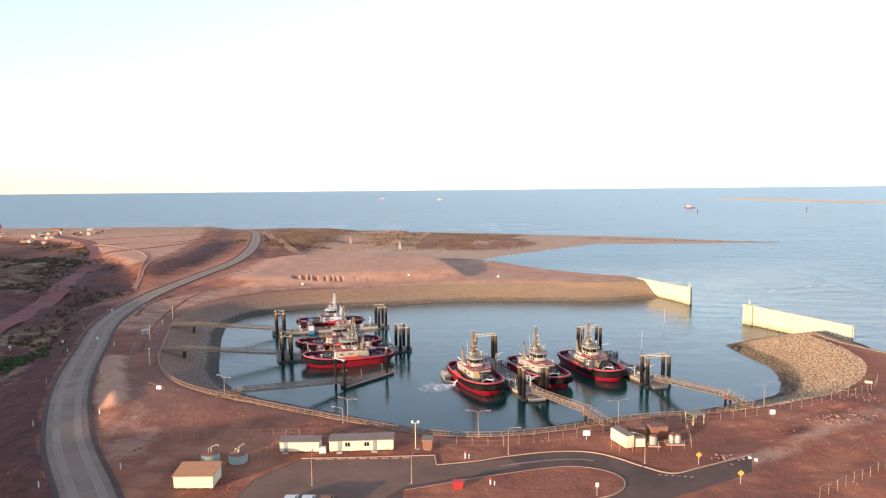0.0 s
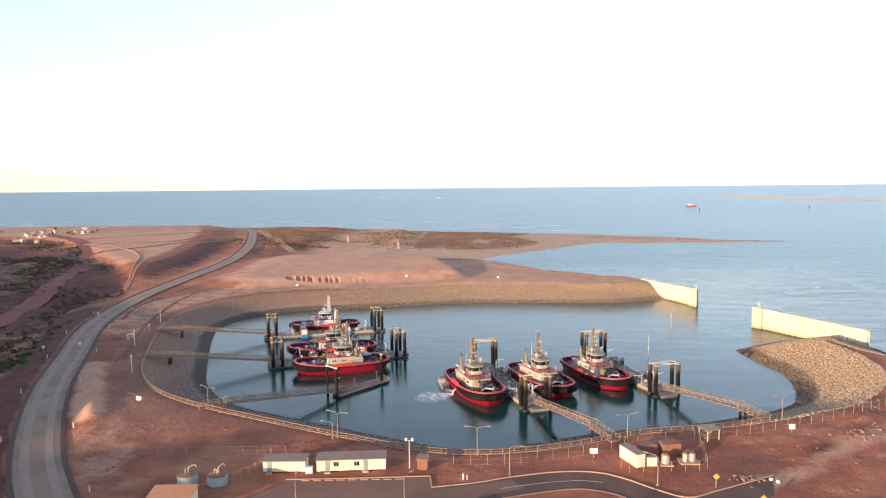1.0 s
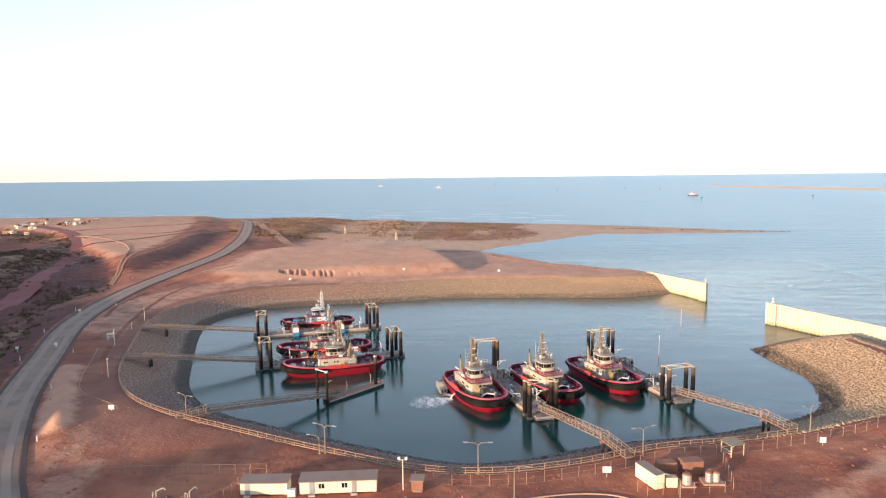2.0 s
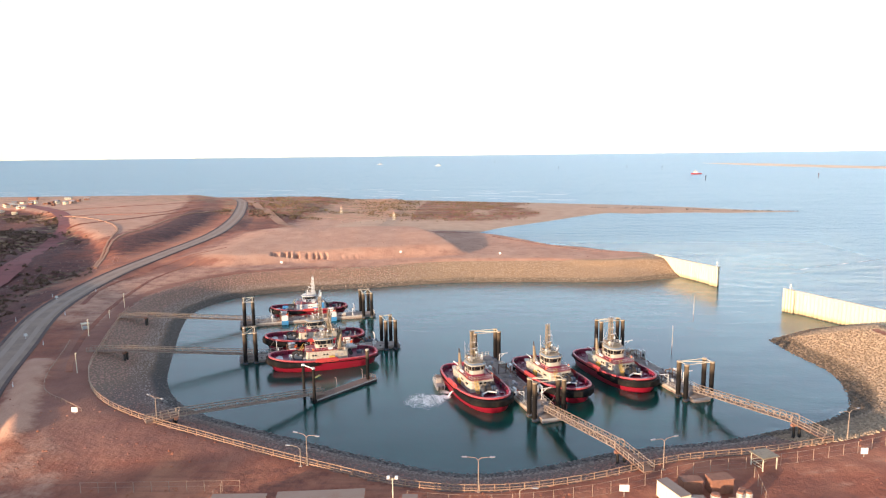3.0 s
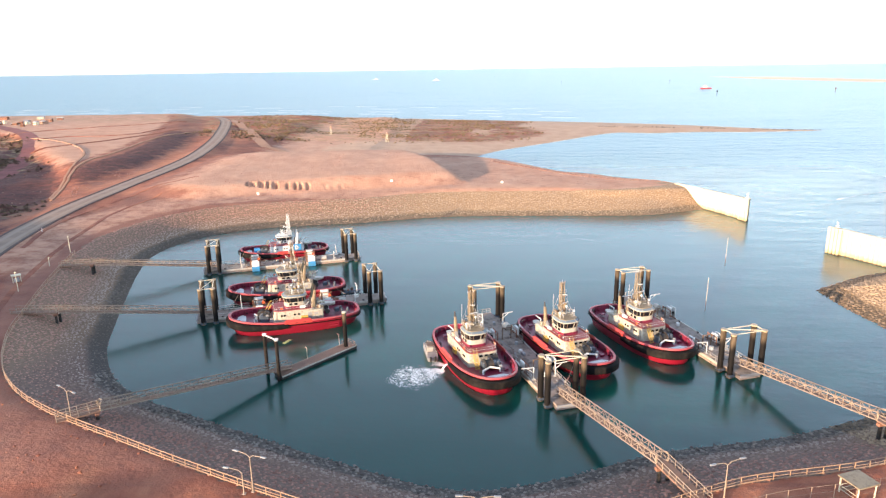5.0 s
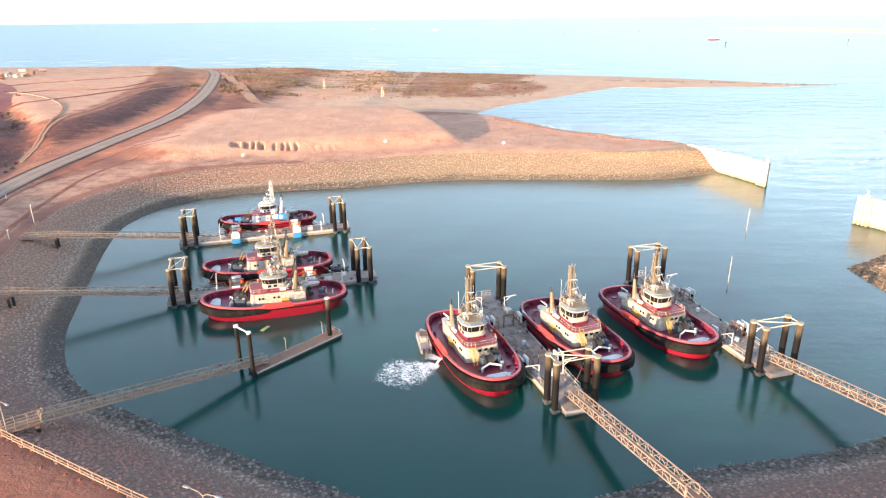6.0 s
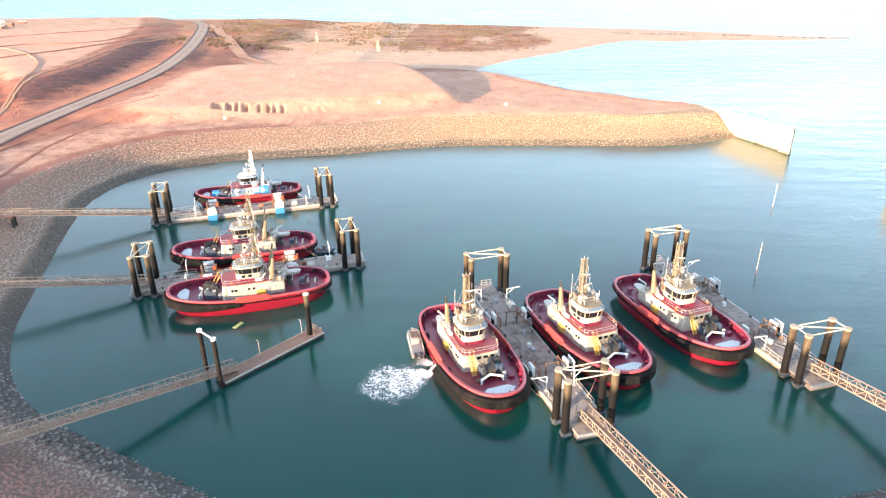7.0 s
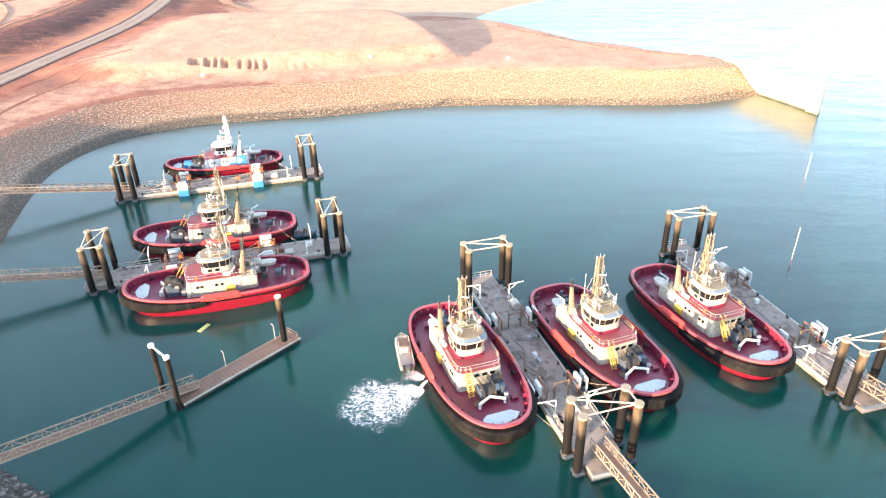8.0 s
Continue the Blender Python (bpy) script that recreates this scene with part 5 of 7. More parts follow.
def pontoon(m, length, label, seed):
    """Floating concrete pontoon along x, with kerbs, hatches and cleats."""
    root = thing("pontoon", m, label, "pontoon", "berth pontoons")
    h = length / 2
    bm = box(fresh(), (length - 9, 5.9, 1.5), (0, 0, 0.25), 0, 0.08)
    for s in (-1, 1):
        box(bm, (4.6, 4.6, 1.44), (s * (h - 2.3), 0, 0.25), 0, 0.08)
    part("float", bm, CONCRETE, root)
    for s in (-1, 1):
        part("edge_beam", box(fresh(), (length - 9.2, 0.28, 0.5), (0, s * 2.95, 0.85), 0, 0.05), GALV, root)
        part("end_beam", box(fresh(), (0.3, 4.7, 0.6), (s * h, 0, 0.7), 0, 0.05), GREY, root)
    r = random.Random(seed)
    n = int((length - 6) / 4)
    for i in range(n):
        x = -h + 4.5 + i * 4.0
        part("deck_panel", box(fresh(), (3.9, 5.4, 0.06), (x, 0, 1.03), 0, 0.02), CONCRETE, root)
    for i in range(6):
        x = -h + 6 + i * (length - 12) / 5
        for s in (-1, 1):
            bm = rod(fresh(), (x, s * 2.5, 1.0), (x, s * 2.5, 1.5), 0.14, 8)
            rod(bm, (x - 0.35, s * 2.5, 1.42), (x + 0.35, s * 2.5, 1.42), 0.09, 6)
            part("cleat", bm, BLACK, root, smooth=True)
    for s in (-1, 1):
        pts = [(-h + 5.0 + 1.8 * i, s * 2.72, 1.05) for i in range(5)]
        railing_parts(pts, 1.05, 0.045, GALV, root)
    pts = [(h - 0.3, -2.0 + i, 1.0) for i in range(5)]
    railing_parts(pts, 1.05, 0.045, GALV, root)
    for i in range(5):
        x = r.uniform(-h + 6, h - 6)
        part("service_box", box(fresh(), (r.uniform(0.5, 1.2), 0.6, r.uniform(0.6, 1.1)), (x, r.uniform(-0.8, 0.8), 1.5), r.uniform(-0.2, 0.2), 0.05), r.choice([GREY, WHITE, RUST]), root)
    drum = part("hose_drum", rod(fresh(), (11.1, -2.1, 1.75), (12.7, -2.1, 1.75), 0.7, 20), GALV, root, "pale steel drum on a cradle", True)
    for x in (11.4, 12.4):
        part("cradle", box(fresh(), (0.16, 1.3, 0.5), (x, -2.1, 1.25), 0, 0.03), RUST, drum)
    for x in (-8.5, 8.1):
        for y in (-1.0, 1.0):
            part("gantry_post", box(fresh(), (0.2, 0.2, 2.7), (x - 1.2, y, 2.35), 0, 0.02), BROWN, root)
        part("gantry_beam", box(fresh(), (0.16, 2.3, 0.18), (x - 1.2, 0, 3.6), 0, 0.02), BROWN, root)
    # hoses and cables lying along the deck, oil stains, timber frames by the fenders
    for i in range(4):
        y = r.uniform(-2.0, 2.0)
        x0 = r.uniform(-h + 5, 0)
        pts = curve_through([(x0 + 2.2 * j, max(-2.5, min(2.5, y + r.uniform(-0.8, 0.8)))) for j in range(6)], 0.5)
        part("hose", tube([(p.x, p.y, 1.1) for p in pts], 0.05, 5), r.choice([BLACK, GREY, RUST]), root, smooth=True)
    for i in range(26):
        x, y, w = r.uniform(-h + 5, h - 5), r.uniform(-2.4, 2.4), r.uniform(0.25, 0.9)
        k = r.randint(7, 11)
        ring = [(x + w * r.uniform(0.6, 1.4) * math.cos(2 * math.pi * j / k), y + 0.6 * w * r.uniform(0.6, 1.4) * math.sin(2 * math.pi * j / k)) for j in range(k)]
        part("stain", loft(fresh(), [[(u, v, z) for u, v in ring] for z in (1.05, 1.064)]), STAIN, root)
    for x in (-8.5, 8.1):
        for s in (-1, 1):
            bm = fresh()
            for dx in (-1.5, 1.5):
                box(bm, (0.18, 0.18, 1.9), (x + dx, s * 2.2, 1.95), 0, 0.02)
            box(bm, (3.2, 0.14, 0.16), (x, s * 2.2, 2.75), 0, 0.02)
            box(bm, (3.2, 0.12, 0.14), (x, s * 2.2, 1.9), 0, 0.02)
            part("fender_frame", bm, RUST, root, "rusty timber and steel frame")
            part("fender_beam", box(fresh(), (5.6, 0.3, 0.3), (x, s * 2.75, 1.2), 0, 0.04), TIMBER, root)
        bm = rod(fresh(), (x + 1.0, 1.95, 2.1), (x + 1.0, 2.1, 2.1), 0.4, 14)
        part("lifebuoy", bm, ORANGE, root, "orange lifebuoy")
    for i in range(8):
        x, y = r.uniform(-h + 6, h - 6), r.choice([-1, 1]) * r.uniform(1.2, 2.4)
        part("loose_gear", box(fresh(), (r.uniform(0.2, 0.7), r.uniform(0.2, 0.6), r.uniform(0.12, 0.45)), (x, y, 1.2), r.uniform(0, 3), 0.04), r.choice([GREY, BROWN, WINCH, CREAM]), root)
    return root


def truss_gangway(a, b, width, label, tall=1.25):
    """Trussed footbridge from a (high) to b (low)."""
    a, b = Vector(a), Vector(b)
    root = thing("gangway", Matrix(), label, "gangway", "gangways to the pontoons")
    d = b - a
    flat = Vector((d.x, d.y, 0)).normalized()
    side = Vector((-flat.y, flat.x, 0)) * (width / 2)
    rz, tilt = math.atan2(flat.y, flat.x), Matrix.Rotation(-math.atan2(d.z, Vector((d.x, d.y)).length), 4, "Y")
    part("walkway", box(fresh(), (d.length, width - 0.1, 0.1), (a + b) / 2, rz, 0.0, tilt), TIMBER, root, "brown walkway grating")
    n = max(4, round(d.length / 1.6))
    up = Vector((0, 0, tall))
    for s in (1, -1):
        bm = fresh()
        pts = [a + d * (i / n) + side * s for i in range(n + 1)]
        rod(bm, pts[0], pts[-1], 0.11, 6)
        rod(bm, pts[0] + up, pts[-1] + up, 0.10, 6)
        rod(bm, pts[0] + up * 0.5, pts[-1] + up * 0.5, 0.04, 5)
        for i, p in enumerate(pts):
            rod(bm, p, p + up, 0.06, 5)
            if i < n:
                q = pts[i + 1]
                rod(bm, p + (up if i % 2 else up * 0), q + (up * 0 if i % 2 else up), 0.055, 5)
        part("side_truss", bm, TRUSS, root, "tan painted side truss", True)
    bm = fresh()
    for i in range(n + 1):
        p = a + d * (i / n)
        rod(bm, p - side - Vector((0, 0, 0.12)), p + side - Vector((0, 0, 0.12)), 0.06, 5)
    part("cross_beams", bm, GALV, root)
    return root


def approach(a, b, width, label):
    """Fixed landing bridge on two piles, from the bank's top to the gangway's hinge."""
    a, b = Vector(a), Vector(b)
    root = thing("landing_bridge", Matrix(), label, "footbridge", "landing bridges on the bank")
    d = (b - a)
    flat = d.normalized()
    side = Vector((-flat.y, flat.x, 0)) * (width / 2)
    part("walkway", box(fresh(), (d.length, width, 0.3), (a + b) / 2 - Vector((0, 0, 0.1)), math.atan2(flat.y, flat.x), 0.03), TIMBER, root)
    for s in (1, -1):
        n = max(2, round(d.length / 1.6))
        railing_parts([tuple(a + d * (i / n) + side * s) for i in range(n + 1)], 1.1, 0.06, TRUSS, root)
        p = b - flat * 0.5 + side * s * 0.7
        part("support_column", rod(fresh(), (p.x, p.y, ground_z(p.x, p.y) - 1), (p.x, p.y, b.z - 0.2), 0.3, 12), BLACK, root, smooth=True)
    part("headstock", box(fresh(), (0.6, width + 0.6, 0.5), b - flat * 0.5 - Vector((0, 0, 0.45)), math.atan2(flat.y, flat.x), 0.04), RUST, root)
    arch = []
    for k in range(11):
        t = math.pi * k / 10
        arch.append(b + side * math.cos(t) * 1.05 + flat * (0.5 * math.sin(t)) + Vector((0, 0, 0.5 + 1.0 * math.sin(t) ** 0.35)))
    part("portal", tube(arch, 0.07, 7), TRUSS, root, "tan tubular hoop over the hinge", True)
    return root


# berths: pile-frame centre next to the bank, centre at the outer end
BERTHS = (((16.3, 182.8), (3.25, 220.8), (26.2, 154.0), (29.1, 145.4), "long concrete pontoon between two red tugs"),
          ((52.8, 195.1), (40.15, 233.25), (62.4, 166.1), (64.9, 158.5), "concrete pontoon beside a single red tug"),
          ((-77.55, 259.6), (-39.1, 272.9), (-106.4, 246.4), (-115.2, 244.7), "concrete pontoon with blue fender panels before the white tug"),
          ((-64.1, 221.7), (-26.0, 235.3), (-93.7, 209.7), (-104.2, 209.3), "concrete pontoon lying between two broadside tugs"))
for k, (near_end, far_end, pivot, hinge, label) in enumerate(BERTHS):
    a, b = Vector(near_end), Vector(far_end)
    out = (b - a).normalized()
    rz = math.degrees(math.atan2(out.y, out.x))
    mid = (a + b) / 2
    m = placed(mid.x, mid.y, rz)
    pontoon(m, (b - a).length + 6.0, label, k + 1)
    for p in (a, b):
        dolphin(placed(p.x, p.y, rz), "four ochre steel piles, black below, tied by white braces")
    hinge, pivot, foot = Vector(hinge), Vector(pivot), a + out * 0.6
    approach((hinge.x, hinge.y, 6.6), (pivot.x, pivot.y, 6.6), 2.0, "fixed timber-decked landing bridge over the rock bank")
    truss_gangway((pivot.x, pivot.y, 6.55), (foot.x, foot.y, 1.75), 1.7, "long tan trussed gangway sloping to the pontoon")
    blue = k >= 2
    for s, side in ((-8.5, 1), (8.1, 1), (-8.5, -1), (8.1, -1)):
        q = m @ pose(s, side * 3.3, 0, 0, 0, 0 if side > 0 else 180)
        fender(q, "white fender panel with blue lower facing and rubber cones" if blue else "white fender panel on rubber cones beside tug hull", blue)
    for s, side in ((-12.8, 1), (16.4, 1), (-12.6, -1), (15.1, -1)):
        davit_frame(m @ pose(s, side * 2.3, 0, 0, 0, 0 if side > 0 else 180))

def mooring_rope(a, b, sag):
    pts = [Vector(a).lerp(Vector(b), i / 8) - Vector((0, 0, sag * 4 * (i / 8) * (1 - i / 8))) for i in range(9)]
    tagged(link(tube(pts, 0.05, 5), "mooring_rope", TRUSS, None, True), "pale mooring rope from tug to pontoon", "rope", "mooring ropes")


for tx, ty, heading, side in ((0.34, 197.95, AXIS_SOUTH, 1), (19.6, 204.15, AXIS_SOUTH, -1), (36.85, 210.95, AXIS_SOUTH, 1), (-42.1, 218.8, AXIS_EAST + 180, -1), (-49.2, 237.95, AXIS_EAST + 180, 1), (-60.6, 275.7, AXIS_EAST + 180, 1)):
    m = placed(tx, ty, heading)
    for x0, x1 in ((12.6, 15.5), (11.0, 5.0), (-11.5, -15.0), (-10.0, -5.0)):
        mooring_rope(m @ Vector((x0, side * 4.4, 3.4)), m @ Vector((x1, side * 7.6, 1.3)), 0.5)

# small pontoon with its own piles
a, out = Vector((-39.2, 191.0)), Vector((0.6225, 0.7826)).normalized()
rz = math.degrees(math.atan2(out.y, out.x))
root = thing("pontoon", placed(a.x, a.y, rz), "narrow timber-decked pontoon held by slim dark piles", "pontoon", "berth pontoons")
part("float", box(fresh(), (19.4, 2.75, 1.1), (10.2, -0.7, 0.15), 0, 0.06), BLACK, root)
part("edge_beam", box(fresh(), (19.5, 0.16, 0.3), (10.2, -2.13, 0.66), 0, 0.04), GALV, root)
part("edge_beam", box(fresh(), (19.5, 0.16, 0.3), (10.2, 0.73, 0.66), 0, 0.04), TRUSS, root)
for i in range(32):
    part("plank", box(fresh(), (0.57, 2.65, 0.08), (0.8 + 0.605 * i, -0.7, 0.74)), TIMBER, root)
for x in (8.6, 17.2):
    bm = rods(fresh(), [(x, 0.5, 0.7), (x, 0.5, 3.3), (x, 1.0, 3.4)], 0.05, 6)
    part("light_post", bm, GALV, root)
rail_bm = rail_run(fresh(), [(18.0, 0.5, 0.75), (19.6, 0.5, 0.75), (19.6, -1.9, 0.75), (18.0, -1.9, 0.75)], 0.9, 0.04)
part("handrail", rail_bm, RAILING, root)
root = thing("pile_frame", placed(a.x, a.y, rz), "pair of dark piles joined by a white crossbeam", "mooring piles")
for y in (-1.75, 2.2):
    pile = part("column", rod(fresh(), (0, y, -5), (0, y, 8.6), 0.36, 16), PILE_BLACK, root, smooth=True)
    part("pile_cap", rod(fresh(), (0, y, 8.5), (0, y, 8.85), 0.41, 16), WHITE, pile, smooth=True)
part("brace", rod(fresh(), (0, -1.75, 8.6), (0, 2.2, 8.6), 0.13, 10), WHITE, root, smooth=True)
root = thing("mooring_pile", placed(-27.4, 204.5, 0), "single dark steel pile with pale top", "mooring piles")
part("column", rod(fresh(), (0, 0, -5), (0, 0, 8.6), 0.45, 16), PILE, root, smooth=True)
part("pile_cap", rod(fresh(), (0, 0, 8.55), (0, 0, 8.8), 0.5, 16), CREAM, root, smooth=True)
hinge, pivot, foot = Vector((-65.2, 163.2)), Vector((-60.3, 166.9)), a + out * 3.6 + Vector((0.3, -0.25))
approach((hinge.x, hinge.y, 6.6), (pivot.x, pivot.y, 6.6), 1.8, "fixed timber-decked landing bridge over the rock bank")
truss_gangway((pivot.x, pivot.y, 6.55), (foot.x, foot.y, 1.2), 1.5, "slim tan trussed gangway down to the narrow pontoon")

# channel marker poles
for x, y in ((57.0, 228.1), (74.9, 264.9)):
    root = thing("marker_pole", placed(x, y, 0), "slim white marker pole, dark at the base, standing in water", "marker pole", "marker poles")
    part("pole", rod(fresh(), (0, 0, 2.4), (0.1, 0, 8.6), 0.05, 8), CREAM, root, smooth=True)
    part("base", rod(fresh(), (0, 0, -4), (0, 0, 2.5), 0.065, 8), BROWN, root, smooth=True)

# workboat, pump discharge and drifting debris
root = thing("workboat", placed(-8.9, 202.0, 103), "small flat grey aluminium workboat beside a tug", "boat")
part("hull", loft(fresh(), [[(-3.2, -0.9, -0.2), (2.4, -0.9, -0.2), (3.4, -0.5, 0), (3.4, 0.5, 0), (2.4, 0.9, -0.2), (-3.2, 0.9, -0.2)],
                            [(-3.4, -1.15, 0.85), (2.5, -1.15, 0.85), (3.8, -0.7, 1.05), (3.8, 0.7, 1.05), (2.5, 1.15, 0.85), (-3.4, 1.15, 0.85)]]), GREY, root)
part("deck", box(fresh(), (5.4, 1.8, 0.1), (-0.4, 0, 0.86), 0, 0.02), GREY, root)
part("console", box(fresh(), (1.3, 1.2, 1.0), (0.2, 0, 1.4), 0, 0.08), GALV, root)
part("canopy", box(fresh(), (2.0, 1.5, 0.08), (0.2, 0, 2.5), 0, 0.03), BROWN, root, "brown canvas canopy")
for x, y in ((-0.7, -0.7), (-0.7, 0.7), (1.1, -0.7), (1.1, 0.7)):
    part("canopy_post", rod(fresh(), (x, y, 0.9), (x, y, 2.5), 0.035, 5), GALV, root)
part("railing", rail_run(fresh(), [(-3.2, -1.0, 0.9), (-1.5, -1.0, 0.9), (0.5, -1.0, 0.9), (2.5, -1.0, 0.9), (3.6, 0, 1.0), (2.5, 1.0, 0.9), (0.5, 1.0, 0.9), (-1.5, 1.0, 0.9), (-3.2, 1.0, 0.9)], 0.8, 0.04), GALV, root)
for y in (-0.5, 0.5):
    part("outboard", box(fresh(), (0.5, 0.4, 1.0), (-3.6, y, 0.7), 0, 0.1), BLACK, root)
root = thing("inflatable_boat", placed(-32.8, 240.6, AXIS_EAST), "small dark inflatable tender tied at a tug's stern", "boat")
part("tube", loft(fresh(), [[(-1.9, -0.9, 0.1), (1.4, -0.9, 0.1), (2.3, 0, 0.15), (1.4, 0.9, 0.1), (-1.9, 0.9, 0.1)], [(-2.0, -1.05, 0.6), (1.5, -1.05, 0.6), (2.6, 0, 0.75), (1.5, 1.05, 0.6), (-2.0, 1.05, 0.6)],
                            [(-1.9, -0.8, 0.85), (1.3, -0.8, 0.85), (2.1, 0, 0.95), (1.3, 0.8, 0.85), (-1.9, 0.8, 0.85)]]), WINCH, root, "dark grey inflated tube", True)
part("console", box(fresh(), (0.7, 0.6, 0.9), (0.2, 0, 1.2), 0, 0.08), BROWN, root)
part("seat", box(fresh(), (0.6, 0.9, 0.4), (-0.8, 0, 1.0), 0, 0.08), RUST, root)
part("outboard", box(fresh(), (0.5, 0.45, 1.0), (-2.2, 0, 0.9), 0, 0.12), BLACK, root)
bm = tube([(-1.2, -0.85, 0.8), (-1.2, -0.8, 1.9), (-1.2, 0.8, 1.9), (-1.2, 0.85, 0.8)], 0.05, 6)
part("arch", bm, GALV, root)
root = thing("debris", placed(-41.5, 208.5, 68), "pale green-yellow drifting board on the water", "debris")
part("board", box(fresh(), (2.3, 0.75, 0.12), (0, 0, 0.04), 0, 0.03), plain("weedy_board", (0.42, 0.45, 0.17), 0.7, dirt=(0.20, 0.24, 0.10), amount=0.6, scale=1.5), root)


def foam_patch(start, along, reach, grow):
    """White water thrown by the pump: lacy threads that thin out away from the hull."""
    cos, faces, dense = [], [], []
    start, along = Vector(start), Vector(along).normalized()
    across = Vector((-along.y, along.x))
    noise.seed_set(3)
    cell = 0.07
    for i in range(180):
        for j in range(-80, 81):
            s, w = i * cell, j * cell
            half = 0.45 + grow * min(s, 6.0) - 0.13 * max(0.0, s - 6) ** 2
            edge = abs(w) / max(half, 0.05) + 0.45 * noise.noise(Vector((s * 0.55, w * 0.55, 2)))
            if edge > 1.0 or s > reach:
                continue
            u, v = s + 0.45 * noise.noise(Vector((s, w, 0))), w + 0.45 * noise.noise(Vector((s, w, 7)))
            big, small = noise.voronoi(Vector((u * 1.6, v * 2.4, 0.0)))[0], noise.voronoi(Vector((u * 4.2, v * 5.4, 3.0)))[0]
            lace = 0.55 * (big[1] - big[0]) + 0.45 * (small[1] - small[0])
            limit = 0.28 - 0.016 * s - 0.20 * max(0, edge - 0.35) + 0.10 * noise.noise(Vector((s * 0.5, w * 0.5, 9)))
            thread = (limit - lace + 0.10 * noise.noise(Vector((s * 3, w * 3, 5)))) / 0.16 + 0.5
            core = (2.6 - s) / 2.0 + 0.6 * (0.6 - edge)
            amount = max(0.0, min(1.0, max(thread, core))) * min(1.0, max(0.0, (1.0 - edge) / 0.35)) * min(1.0, max(0.0, (reach - s) / 2.5))
            amount = max(amount, 0.30 * min(1.0, max(0.0, (1.0 - edge) / 0.6)) * max(0.0, 1.0 - s / reach))
            if amount > 0.04:
                p = start + along * s + across * w
                k = len(cos)
                for dx, dy in ((0, 0), (1, 0), (1, 1), (0, 1)):
                    q = p + along * (dx * cell) + across * (dy * cell)
                    cos.append((q.x, q.y, 0.03))
                    dense.append(amount)
                faces.append((k, k + 1, k + 2, k + 3))
    me = bpy.data.meshes.new("foam")
    me.from_pydata(cos, [], faces)
    me.attributes.new("dense", "FLOAT", "POINT").data.foreach_set("value", np.array(dense, np.float32))
    me.materials.append(FOAM_LACE)
    return tagged(new("foam", me), "lacy white foam spreading on the basin beside a tug", "foam", kind="stuff")


foam_patch((-5.6, 194.9), (-0.90, -0.44), 13.2, 0.98)
foam_patch((-5.6, 197.3), (-0.95, 0.12), 3.4, 0.55)
bm = fresh()
jet = curve_through([(0.0, 1.3), (0.6, 1.2), (1.1, 0.8), (1.6, 0.0)], 0.2)
rings = []
for i, p in enumerate(jet):
    t = i / (len(jet) - 1)
    c = Vector((-4.6, 195.2)) + Vector((-0.93, -0.37)) * p.x
    r = 0.10 + 0.28 * t
    rings.append([(c.x + 0.37 * r * math.cos(a), c.y - 0.93 * r * math.cos(a), p.y + r * math.sin(a)) for a in [k * math.pi / 4 for k in range(8)]])
tagged(link(loft(bm, rings), "water_jet", FOAM, None, True), "white jet of pumped water leaving a tug's side", "water jet")


# ---- the rim: railing, fence, lamps ----
RIM = offset_line(BASIN, 17.6)
rim_south = [p for p in RIM if p.y < 262 and p.x < 67.5]


def along(line, step):
    """Points at even steps along a line."""
    out, left = [line[0]], step
    for a, b in zip(line, line[1:]):
        length, at = (b - a).length, 0.0
        while length - at >= left:
            at += left
            out.append(a.lerp(b, at / length))
            left = step
        left -= length - at
    return out


def long_rail(name, line, step, height, rails, mat, post_r, label, category, mesh_mat=None):
    root = thing(name, Matrix(), label, category)
    pts = along(line, step)
    zs = [ground_z(p.x, p.y) for p in pts]
    post_bm = rod(fresh(), (0, 0, -0.3), (0, 0, height), post_r, 6)
    first = part("post", post_bm, mat, root)
    first.matrix_basis = Matrix.Translation((pts[0].x, pts[0].y, zs[0]))
    for p, z in list(zip(pts, zs))[1:]:
        ob = new("post", first.data)
        ob.parent = root
        ob.matrix_basis = Matrix.Translation((p.x, p.y, z))
    for up, r in rails:
        part("rail", rods(fresh(), [(p.x, p.y, z + up) for p, z in zip(pts, zs)], r, 5), mat, root)
    return root


long_rail("safety_railing", rim_south, 2.4, 1.15, ((1.15, 0.07), (0.6, 0.05), (0.2, 0.09)), RAILING, 0.07, "ochre tubular safety railing along the top of the bank", "railing")
outer = [p for p in offset_line(BASIN, 22.6) if p.y < 180 and -12 < p.x < 125]
long_rail("wire_fence", outer, 3.2, 2.1, ((2.05, 0.02), (1.1, 0.012), (0.15, 0.012)), FENCE, 0.04, "thin galvanised wire fence on steel posts", "fence")
long_rail("wire_fence", [Vector(p) for p in ((-62, 136.2), (-40, 137.4), (-36, 137.6))], 2.8, 1.8, ((1.75, 0.02), (0.9, 0.015)), FENCE, 0.04, "thin wire fence on the bare ground behind the site huts", "fence")
long_rail("wire_fence", [Vector(p) for p in ((-39.5, 136.5), (-40.5, 129), (-43, 121))], 2.2, 1.8, ((1.75, 0.02), (0.9, 0.015)), FENCE, 0.04, "wire fence beside the site huts", "fence")
long_rail("wire_fence", [Vector(p) for p in ((45.5, 143.7), (44, 136), (43.2, 132.5), (27.5, 131.0), (27.3, 134.5))], 2.6, 2.0, ((1.95, 0.02), (1.0, 0.015)), FENCE, 0.04, "wire fence round a services compound", "fence")
